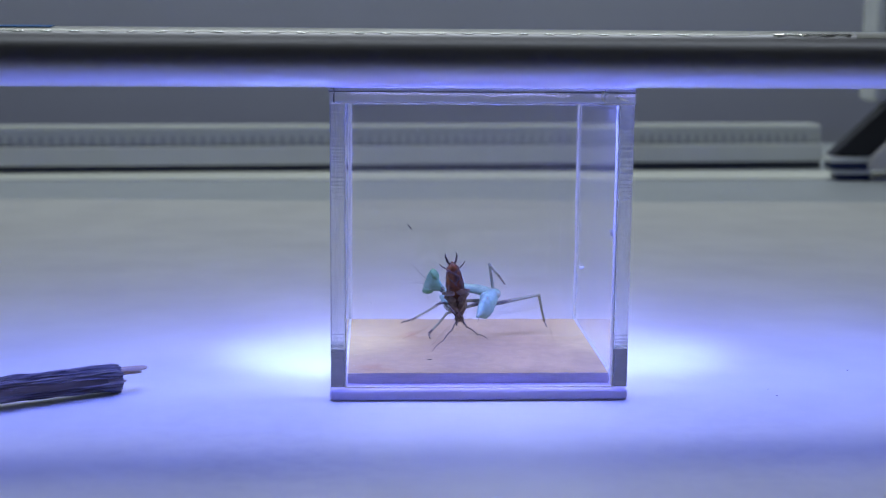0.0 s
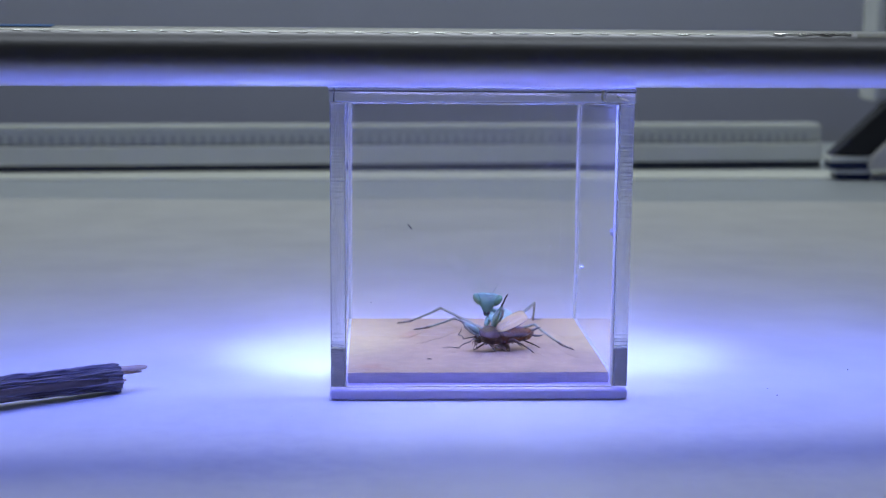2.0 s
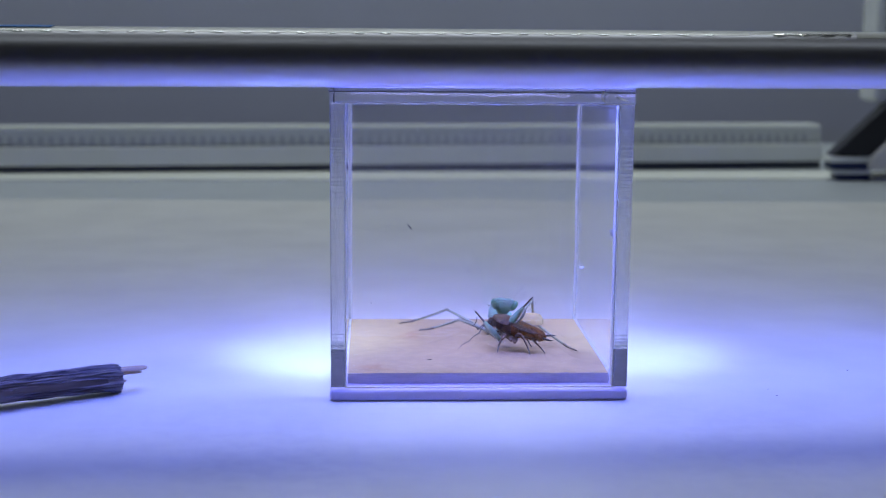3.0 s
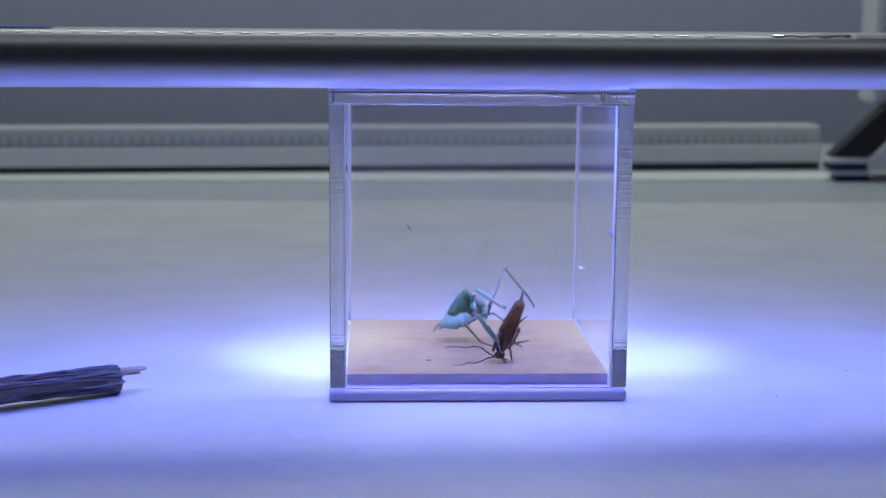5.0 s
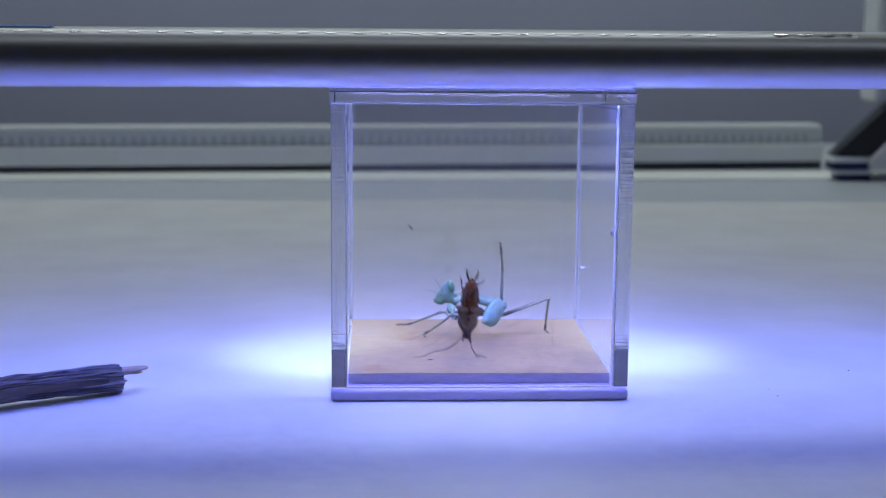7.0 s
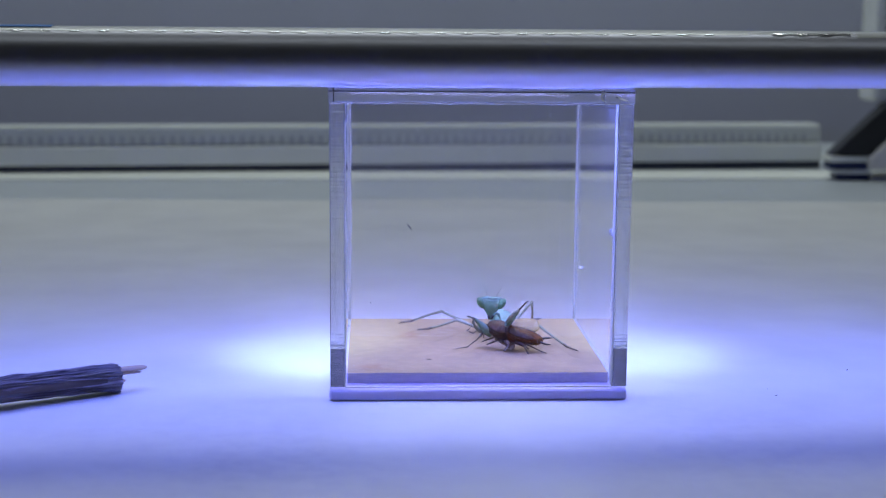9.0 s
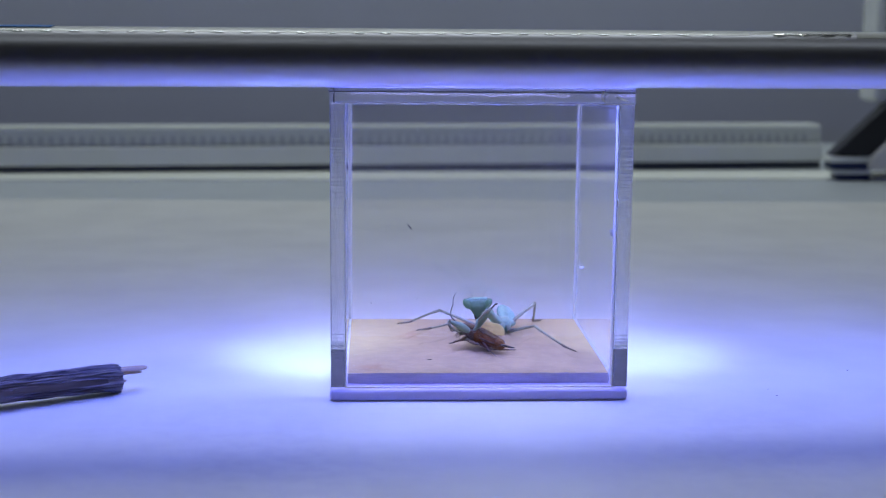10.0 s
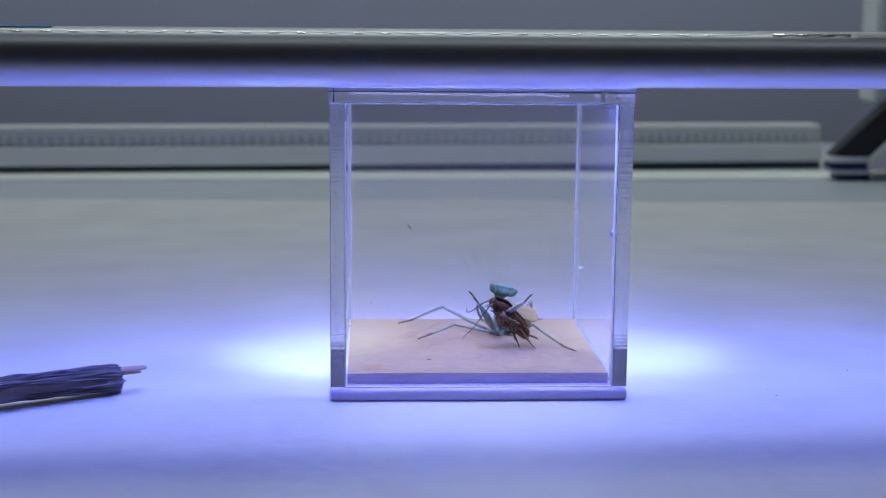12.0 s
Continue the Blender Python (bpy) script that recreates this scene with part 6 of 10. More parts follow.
    walk(PARTS["tarsus_A"], [(0, at(36.64, 4.88, -6.56, -7.5, 10.2, 53.2)), (0.04, at(36.64, 4.88, -6.56, -7.5, 10.2, 53.2)),
        (0.1, at(30.82, 14.03, -0.08, -10.2, 0.8, 36.7)), (0.2, at(33.06, -6.16, -10.81, -9.5, 18.7, 1.3)),
        (0.3, at(32.67, -5.78, -11.38, -10.6, 25.2, -1.8)), (0.5, at(31.93, -5.45, -12.15, 1.6, 25.2, 25.3)),
        (0.7, at(33.37, -4.27, -11.4, 9.5, 3.9, 43)), (0.8, at(31.92, -6.89, -11.4, 6.7, 17.9, 15)), (0.9, at(31.92, -6.89, -11.4, 6.7, 17.9, 15)),
        (1, at(33.37, -0.51, -12.16, 11.2, 8.1, 30.4)), (1.3, at(33.37, -0.51, -12.16, 11.2, 8.1, 30.4)),
        (1.5, at(33.89, -4.29, -10.88, 9.6, 15.6, 19.8)), (1.7, at(34.47, -2.04, -10.91, 12.6, 22.8, 31)),
        (1.8, at(33.11, -3.74, -11.82, 9.9, 30.5, 24.2)), (2, at(32.65, -4.29, -12.03, 2.5, 31.5, 9.9)),
        (2.2, at(32.8, -4.43, -11.85, 1.4, 32.6, 7.7)), (2.5, at(33.6, -0.81, -11.93, 6, 31.7, 16.3)), (3, at(34.13, -0.04, -11.45, 5.5, 32.4, 15.4)),
        (3.2, at(34.13, -0.04, -11.45, 5.5, 32.4, 15.4)), (4, at(22.62, 3.99, -9.88, 20.7, 39.1, 80.7)),
        (4.8, at(11.11, 8.03, -8.31, 34.4, 30.7, 145)), (4.9, at(11.11, 8.03, -8.31, 34.4, 30.7, 145)), (5, at(11.17, 9.48, -6.7, 32.2, 24.3, 140.3)),
        (5.2, at(7.51, 4.75, -3.95, 38.8, 14, 162.5)), (5.4, at(8.72, 5.77, -6.3, 37.5, 22.8, 157.4)), (5.45, at(8.76, 5.6, -6.53, -4.1, 27.6, 99.5)),
        (5.5, at(8.8, 5.43, -6.77, -31.3, 0.4, 53.2)), (5.7, at(9.15, 3.34, -8.58, -16.2, 11.9, 111.3)),
        (5.9, at(10.44, 2.75, -10.49, -16.1, 15.2, 111.9)), (6, at(13.11, 5.93, -11.84, -23.3, 20.6, 70.7)),
        (6.2, at(18.45, 11.66, -10.58, -29, 24.5, 53)), (6.4, at(18.45, 11.66, -10.58, -29, 24.5, 53)),
        (6.5, at(16.89, -12.31, -9, -12.9, 56.7, 85.9)), (6.65, at(20.35, 13.87, 8.22, -53, -0.3, 44.4)),
        (6.8, at(36.64, 7.56, -3.12, -55, -14.6, 52.5)), (6.9, at(36.64, 7.56, -3.12, -55, -14.6, 52.5)),
        (7, at(38.17, 2.23, -4.08, -47.7, -23.4, 34.3)), (7.1, at(35.82, 8.24, 4.61, -34.2, 6.3, -8.2)), (7.2, at(35.61, 8.78, 4.21, -34, 8.5, -6.5)),
        (7.45, at(30.82, 13.19, 4.77, -25.2, -11.2, 35.2)), (7.9, at(33.06, -2.67, -12.15, -21.5, 17.4, 7)),
        (8.35, at(32.67, -2.14, -12.58, -21.9, 24.5, 6.3)), (8.7, at(31.93, -1.59, -13.22, -10.4, 17, 31.2)),
        (8.8, at(31.93, -1.59, -13.22, -10.4, 17, 31.2)), (8.9, at(32.9, -4.1, -11.88, -17.5, 32.4, 7.2)),
        (9.7, at(32.9, -4.1, -11.88, -17.5, 32.4, 7.2)), (9.8, at(33.32, -3.59, -11.67, -14, 24.3, 14)),
        (10, at(33.57, -3.58, -11.44, -14.5, 25, 12.6)), (10.2, at(33.57, -3.58, -11.44, -14.5, 25, 12.6)),
        (10.3, at(34.48, -1.61, -10.97, -7.5, 18.7, 28.6)), (10.5, at(33.38, -0.33, -12.16, -7.9, 29.7, 27.8)),
        (12, at(33.38, -0.33, -12.16, -7.9, 29.7, 27.8))])
    walk(PARTS["leg_femur_B"], [(0, at(2.4, 1.7, -3.4, -3.9, 24.9, -40.6)), (0.04, at(2.4, 1.7, -3.4, -3.9, 24.9, -40.6)),
        (0.1, at(2.4, 1.7, -3.4, 15.4, -5.4, 3.1)), (0.2, at(2.4, 1.7, -3.4, 13.3, -13, 19.4)), (0.3, at(2.4, 1.7, -3.4, 15, -12.9, 11.6)),
        (0.5, at(2.4, 1.7, -3.4, 18.4, -12.3, -7.1)), (0.7, at(2.4, 1.7, -3.4, 14.6, -4.2, 9)), (0.8, at(2.4, 1.7, -3.4, 14.6, -6.9, 9.1)),
        (0.9, at(2.4, 1.7, -3.4, 14.6, -6.9, 9.1)), (1, at(2.4, 1.7, -3.4, 16, -5.3, -7.4)), (1.3, at(2.4, 1.7, -3.4, 16, -5.3, -7.4)),
        (1.5, at(2.4, 1.7, -3.4, 16.4, -6.9, -12.2)), (1.7, at(2.4, 1.7, -3.4, 17.4, -9.4, -52.1)), (1.8, at(2.4, 1.7, -3.4, 18.2, -17.1, -55.7)),
        (2, at(2.4, 1.7, -3.4, 17.1, -20.3, -52.3)), (2.2, at(2.4, 1.7, -3.4, 17.2, -20.4, -52.3)), (2.5, at(2.4, 1.7, -3.4, 17.1, -22, -52.1)),
        (3, at(2.4, 1.7, -3.4, 17.1, -21.5, -52.1)), (3.2, at(2.4, 1.7, -3.4, 17.1, -21.5, -52.1)), (4.8, at(2.4, 1.7, -3.4, 19.7, 20.4, -45.4)),
        (4.9, at(2.4, 1.7, -3.4, 19.7, 20.4, -45.4)), (5, at(2.4, 1.7, -3.4, 26, 25.3, -25.6)), (5.2, at(2.4, 1.7, -3.4, 36.7, 13, 25.9)),
        (5.4, at(2.4, 1.7, -3.4, 38.2, 22.5, 30.1)), (5.5, at(2.4, 1.7, -3.4, 41.8, 26.7, 39.2)), (5.7, at(2.4, 1.7, -3.4, 22.6, 20.8, 4.4)),
        (5.9, at(2.4, 1.7, -3.4, 19.5, 30.5, -3.9)), (6, at(2.4, 1.7, -3.4, 41.4, 41.2, 44.4)), (6.2, at(2.4, 1.7, -3.4, 24.2, 30.5, 18.9)),
        (6.4, at(2.4, 1.7, -3.4, 25.2, 30.6, 20.8)), (6.5, at(2.4, 1.7, -3.4, 17.1, 32.9, 6.1)), (6.65, at(2.4, 1.7, -3.4, 37.4, 16.6, 63.1)),
        (6.725, at(2.4, 1.7, -3.4, 10.7, 33.7, 13.5)), (6.8, at(2.4, 1.7, -3.4, -21.6, 24.9, -40.6)), (6.9, at(2.4, 1.7, -3.4, -21.6, 24.9, -40.6)),
        (7, at(2.4, 1.7, -3.4, -19.9, 14.9, -35.6)), (7.1, at(2.4, 1.7, -3.4, -18, 9.8, -28.4)), (7.2, at(2.4, 1.7, -3.4, -18.1, 6.5, -28.8)),
        (7.45, at(2.4, 1.7, -3.4, -12.7, -5.4, 3.1)), (7.9, at(2.4, 1.7, -3.4, -14, -13, 19.4)), (8.35, at(2.4, 1.7, -3.4, -12.1, -12.9, 11.6)),
        (8.7, at(2.4, 1.7, -3.4, -7.4, -12.3, -7.1)), (8.8, at(2.4, 1.7, -3.4, -7.4, -12.3, -7.1)), (8.9, at(2.4, 1.7, -3.4, 2.5, -22.1, -48.4)),
        (9.7, at(2.4, 1.7, -3.4, 2.5, -22.1, -48.4)), (9.8, at(2.4, 1.7, -3.4, 1.1, -14.5, -44.7)), (10, at(2.4, 1.7, -3.4, 0.8, -14.1, -43.7)),
        (10.2, at(2.4, 1.7, -3.4, 0.8, -14.1, -43.7)), (10.3, at(2.4, 1.7, -3.4, 2.2, -4.5, -49.3)), (10.5, at(2.4, 1.7, -3.4, 1.2, -8, -37)),
        (10.7, at(2.4, 1.7, -3.4, 1.2, -8, -37)), (11, at(2.4, 1.7, -3.4, 1.3, -14.3, -37.2)), (12, at(2.4, 1.7, -3.4, 1.3, -14.3, -37.2))])
    walk(PARTS["leg_tibia_B"], [(0, at(18.42, 0, 0, -23.5, 28.8, 80.5)), (0.04, at(18.42, 0, 0, -23.5, 28.8, 80.5)),
        (0.07, at(18.42, 0, 0, -28.7, 26, 27)), (0.1, at(18.42, 0, 0, -29.4, 20.7, -24.4)), (0.2, at(18.42, 0, 0, -32.2, 28.3, -31.4)),
        (0.3, at(18.42, 0, 0, -30.2, 29.7, -27.3)), (0.5, at(18.42, 0, 0, -17, 33.1, -3.9)), (0.7, at(18.42, 0, 0, -37.6, 12.5, -68.4)),
        (0.8, at(18.42, 0, 0, -37.8, 13.3, -69.2)), (0.9, at(18.42, 0, 0, -37.8, 13.3, -69.2)), (1, at(18.42, 0, 0, -37, 11.3, -65.6)),
        (1.3, at(18.42, 0, 0, -37, 11.3, -65.6)), (1.5, at(18.42, 0, 0, -34.5, 13.2, -55.3)), (1.7, at(18.42, 0, 0, -17.7, 36, -14.2)),
        (1.8, at(18.42, 0, 0, -24, 36.3, -25.3)), (2, at(18.42, 0, 0, -23, 36.4, -23.6)), (2.2, at(18.42, 0, 0, -22.2, 35.5, -22.3)),
        (2.5, at(18.42, 0, 0, -23.9, 37.4, -25.2)), (3, at(18.42, 0, 0, -19.8, 37.9, -18.6)), (3.2, at(18.42, 0, 0, -19.8, 37.9, -18.6)),
        (4.8, at(18.42, 0, 0, -16.6, 109.3, 2)), (4.9, at(18.42, 0, 0, -16.6, 109.3, 2)), (5, at(18.42, 0, 0, 1, 139.6, 20.5)),
        (5.2, at(18.42, 0, 0, -13.1, 158.3, -0.6)), (5.4, at(18.42, 0, 0, -16.1, 143.8, -7.4)), (5.5, at(18.42, 0, 0, -11.5, 143.2, 0.4)),
        (5.7, at(18.42, 0, 0, -17.3, 124.7, -7.8)), (5.9, at(18.42, 0, 0, -8.9, 118.1, 2.3)), (6, at(18.42, 0, 0, 19.7, 126.1, 34.7)),
        (6.2, at(18.42, 0, 0, -44.4, 50.2, -6.7)), (6.4, at(18.42, 0, 0, -50.8, 40.4, -15.4)), (6.45, at(18.42, 0, 0, -67.1, 36.6, -66.4)),
        (6.5, at(18.42, 0, 0, -73.8, 24.7, -110.6)), (6.65, at(18.42, 0, 0, -37, 5.2, -42.8)), (6.725, at(18.42, 0, 0, -8.4, 26.5, 17.9)),
        (6.8, at(18.42, 0, 0, 24.7, 11.3, 81.5)), (6.9, at(18.42, 0, 0, 24.7, 11.3, 81.5)), (7, at(18.42, 0, 0, 19.5, 10.2, 61.4)),
        (7.1, at(18.42, 0, 0, 19.1, -9.2, 52.6)), (7.2, at(18.42, 0, 0, 18.8, -7.7, 54.4)), (7.45, at(18.42, 0, 0, 14.8, 29.6, -11.6)),
        (7.9, at(18.42, 0, 0, 13.7, 39.2, -14.1)), (8.35, at(18.42, 0, 0, 16.6, 38.5, -9.5)), (8.7, at(18.42, 0, 0, 29.3, 31.1, 12.5)),
        (8.8, at(18.42, 0, 0, 29.3, 31.1, 12.5)), (8.9, at(18.42, 0, 0, 11.2, 40.5, -17.7)), (9.7, at(18.42, 0, 0, 11.2, 40.5, -17.7)),
        (9.8, at(18.42, 0, 0, -1.9, 31.1, -37.6)), (10, at(18.42, 0, 0, -2.7, 29.7, -39.1)), (10.2, at(18.42, 0, 0, -2.7, 29.7, -39.1)),
        (10.3, at(18.42, 0, 0, 25.5, 17.1, 26.3)), (10.5, at(18.42, 0, 0, 23.9, 14.5, 21.1)), (10.7, at(18.42, 0, 0, 23.9, 14.5, 21.1)),
        (11, at(18.42, 0, 0, 25.1, 27.5, 23.3)), (12, at(18.42, 0, 0, 25.1, 27.5, 23.3))])
    walk(PARTS["tarsus_B"], [(0, at(20.19, 10.62, -5.92, -14.9, 24.4, 133.8)), (0.04, at(20.19, 10.62, -5.92, -14.9, 24.4, 133.8)),
        (0.07, at(24.54, 2.93, -5.13, -17.3, 19.4, 70.2)), (0.1, at(28.89, -4.75, -4.34, -13.7, 15.1, 8.6)),
        (0.2, at(27.65, -5.63, -5.83, -21.1, 15.1, -42.5)), (0.3, at(27.91, -4.9, -6.08, -22.2, 10, -47.1)),
        (0.5, at(28.69, -0.7, -6.71, -15.1, 16.9, -19.4)), (0.7, at(22.85, -11.15, -2.65, -18.7, 5.7, -32.7)),
        (0.8, at(22.67, -11.18, -2.82, -18.8, 7.9, -34)), (0.9, at(22.67, -11.18, -2.82, -18.8, 7.9, -34)),
        (1, at(23.4, -10.97, -2.41, -18.5, 5.9, -31.5)), (1.3, at(23.4, -10.97, -2.41, -18.5, 5.9, -31.5)),
        (1.5, at(25.24, -9.83, -2.8, -18.3, 8.6, -29.9)), (1.7, at(28.06, -2.44, -7.22, -16.8, 13.5, -21.2)),
        (1.8, at(27.38, -4.23, -7.27, -19.3, 18.6, -32.3)), (2, at(27.48, -3.96, -7.29, -18.5, 23.3, -29.8)),
        (2.2, at(27.67, -3.8, -7.13, -18.3, 24.1, -29.1)), (2.5, at(27.26, -4.15, -7.46, -22.7, 17.9, -41)),
        (3, at(27.61, -3.09, -7.55, -22.1, 19, -39.1)), (3.2, at(27.61, -3.09, -7.55, -22.1, 19, -39.1)),
        (4, at(20.99, -1.62, -9.58, -41.9, 62.9, -32.9)), (4.8, at(14.37, -0.14, -11.6, -28.3, 109.3, 2)),
        (4.9, at(14.37, -0.14, -11.6, -28.3, 109.3, 2)), (5, at(9.66, -3.27, -7.97, -79.6, 124.6, -57.4)),
        (5.2, at(7, 0.12, -4.54, -43.9, 158.3, -0.6)), (5.4, at(8.59, 1.27, -7.26, -48.1, 143.8, -7.4)),
        (5.45, at(8.58, 0.61, -7.31, -140.7, 73.1, -48.9)), (5.5, at(8.58, -0.06, -7.36, -122.8, 19.3, 25.2)),
        (5.7, at(11.48, 0.95, -10.1, -75.6, 43.8, 93.2)), (5.9, at(12.64, -0.24, -10.84, -72.2, 45.1, 97.9)),
        (6, at(12.47, -4.12, -9.93, -73.8, 73.5, 98.4)), (6.2, at(26.23, -0.92, -9.44, -106.8, 51.5, 58.3)),
        (6.4, at(27.44, -2.49, -7.96, -112.8, 52.4, 50.8)), (6.5, at(14.49, -10.44, -5.14, 1.8, 55.8, 160.4)),
        (6.575, at(20.94, -9.38, -3.12, -53.6, 57.9, 77)), (6.65, at(27.4, -8.31, -1.1, -72.3, 31.3, 27.4)),
        (6.725, at(23.8, 1.8, -1.76, -6.3, 45.3, 88.7)), (6.8, at(20.19, 11.92, -2.41, 40.2, 11.2, 130)),
        (6.9, at(20.19, 11.92, -2.41, 40.2, 11.2, 130)), (7, at(24.21, 10.62, -2.17, 41.4, -4.3, 133.2)),
        (7.05, at(25, 10.13, -0.1, 15.2, 12.4, 78.6)), (7.1, at(25.79, 9.64, 1.97, -13.5, -0.1, 22.7)), (7.2, at(25.52, 9.9, 1.65, -13.5, 2.3, 25.2)),
        (7.45, at(28.89, -2.14, -6.07, -13.8, 9.3, 14.7)), (7.9, at(27.65, -2.33, -7.77, -19.7, 32.1, -32.9)),
        (8.35, at(27.91, -1.59, -7.65, -23.4, 28.9, -40.1)), (8.7, at(28.69, 2.29, -6.35, -7.1, 23.6, -10)),
        (8.8, at(28.69, 2.29, -6.35, -7.1, 23.6, -10)), (8.9, at(27.32, -2.85, -7.98, -17.8, 26.9, -39)),
        (9.7, at(27.32, -2.85, -7.98, -17.8, 26.9, -39)), (9.8, at(26.75, -6.42, -6.35, -15.5, 23, -33.9)),
        (10, at(26.71, -6.73, -6.08, -15.3, 22.7, -33.6)), (10.2, at(26.71, -6.73, -6.08, -15.3, 22.7, -33.6)),
        (10.3, at(28.95, 5.19, -3.61, -1.9, 14.5, -2.1)), (10.5, at(29.52, 4.28, -3.09, 0.8, 16.6, 8.3)),
        (10.7, at(29.52, 4.28, -3.09, 0.8, 16.6, 8.3)), (11, at(28.44, 4.31, -5.67, 6.8, 23.6, 29.7)), (12, at(28.44, 4.31, -5.67, 6.8, 23.6, 29.7))])
    walk(PARTS["leg_femur_C"], [(0, at(-2.4, 1.7, -3.4, -3.3, -9.3, -144.9)), (0.04, at(-2.4, 1.7, -3.4, -3.3, -9.3, -144.9)),
        (0.07, at(-2.4, 1.7, -3.4, -0.5, -20, 175.2)), (0.1, at(-2.4, 1.7, -3.4, 9.4, -26.2, 132.1)), (0.2, at(-2.4, 1.7, -3.4, 13.6, -31.9, 122.6)),
        (0.3, at(-2.4, 1.7, -3.4, 17.3, -23.5, 115.6)), (0.5, at(-2.4, 1.7, -3.4, 19.2, -11.9, 111.6)), (0.7, at(-2.4, 1.7, -3.4, 18.4, -3.4, 116.2)),
        (0.8, at(-2.4, 1.7, -3.4, 18.5, -5.8, 116.2)), (0.9, at(-2.4, 1.7, -3.4, 18.5, -5.8, 116.2)), (1, at(-2.4, 1.7, -3.4, 18.4, -5.1, 116.5)),
        (1.3, at(-2.4, 1.7, -3.4, 18.4, -5.1, 116.5)), (1.5, at(-2.4, 1.7, -3.4, 18.8, -7.4, 112.4)), (1.7, at(-2.4, 1.7, -3.4, 20.4, -9.4, 86)),
        (1.8, at(-2.4, 1.7, -3.4, 22.5, -15.2, 71.1)), (2, at(-2.4, 1.7, -3.4, 22.5, -21.4, 71.5)), (2.2, at(-2.4, 1.7, -3.4, 23, -22.2, 70.2)),
        (2.5, at(-2.4, 1.7, -3.4, 21.8, -23.8, 73.5)), (3, at(-2.4, 1.7, -3.4, 23.3, -24.1, 69.6)), (3.2, at(-2.4, 1.7, -3.4, 23.3, -24.1, 69.6)),
        (4.8, at(-2.4, 1.7, -3.4, 31.5, -53.9, 59.8)), (4.9, at(-2.4, 1.7, -3.4, 31.5, -53.9, 59.8)), (5, at(-2.4, 1.7, -3.4, 39.8, -61.5, 50.1)),
        (5.2, at(-2.4, 1.7, -3.4, -5.7, -69.1, 99.7)), (5.4, at(-2.4, 1.7, -3.4, 100, -66, -16.9)), (5.5, at(-2.4, 1.7, -3.4, 81, -73.7, 2.8)),
        (5.7, at(-2.4, 1.7, -3.4, 7.1, -75.2, 77.2)), (5.9, at(-2.4, 1.7, -3.4, 23.2, -49.5, 62.5)), (6, at(-2.4, 1.7, -3.4, 52.5, -66, 27.3)),
        (6.2, at(-2.4, 1.7, -3.4, 115.7, -60.7, -43.9)), (6.4, at(-2.4, 1.7, -3.4, 57.9, -63.5, 19.1)), (6.5, at(-2.4, 1.7, -3.4, -4, -68.8, 83.8)),
        (6.65, at(-2.4, 1.7, -3.4, 107.9, -142.9, -11.8)), (6.8, at(-2.4, 1.7, -3.4, -79.1, -9.3, -144.9)),
        (6.9, at(-2.4, 1.7, -3.4, -79.1, -9.3, -144.9)), (7, at(-2.4, 1.7, -3.4, -75.1, -20.9, -156.3)), (7.1, at(-2.4, 1.7, -3.4, -43.7, -38.8, 159)),
        (7.2, at(-2.4, 1.7, -3.4, -47.1, -43.1, 164.3)), (7.45, at(-2.4, 1.7, -3.4, -25.2, -26.2, 132.1)),
        (7.9, at(-2.4, 1.7, -3.4, -20.8, -31.9, 122.6)), (8.35, at(-2.4, 1.7, -3.4, -17.3, -23.5, 115.6)),
        (8.525, at(-2.4, 1.7, -3.4, -21.6, -15.9, 171.9)), (8.7, at(-2.4, 1.7, -3.4, -17.5, -8.2, -134.1)),
        (8.8, at(-2.4, 1.7, -3.4, -17.5, -8.2, -134.1)), (8.85, at(-2.4, 1.7, -3.4, -4.7, -28.5, 154.1)),
        (8.9, at(-2.4, 1.7, -3.4, 20.4, -21.8, 75.5)), (9.7, at(-2.4, 1.7, -3.4, 20.4, -21.8, 75.5)), (9.8, at(-2.4, 1.7, -3.4, 19.2, -15.8, 78.8)),
        (10, at(-2.4, 1.7, -3.4, 21.7, -17.2, 69.2)), (10.2, at(-2.4, 1.7, -3.4, 21.7, -17.2, 69.2)), (10.3, at(-2.4, 1.7, -3.4, 21.9, -13, 68.5)),
        (10.5, at(-2.4, 1.7, -3.4, 21.9, -19.5, 69.1)), (12, at(-2.4, 1.7, -3.4, 21.9, -19.5, 69.1))])
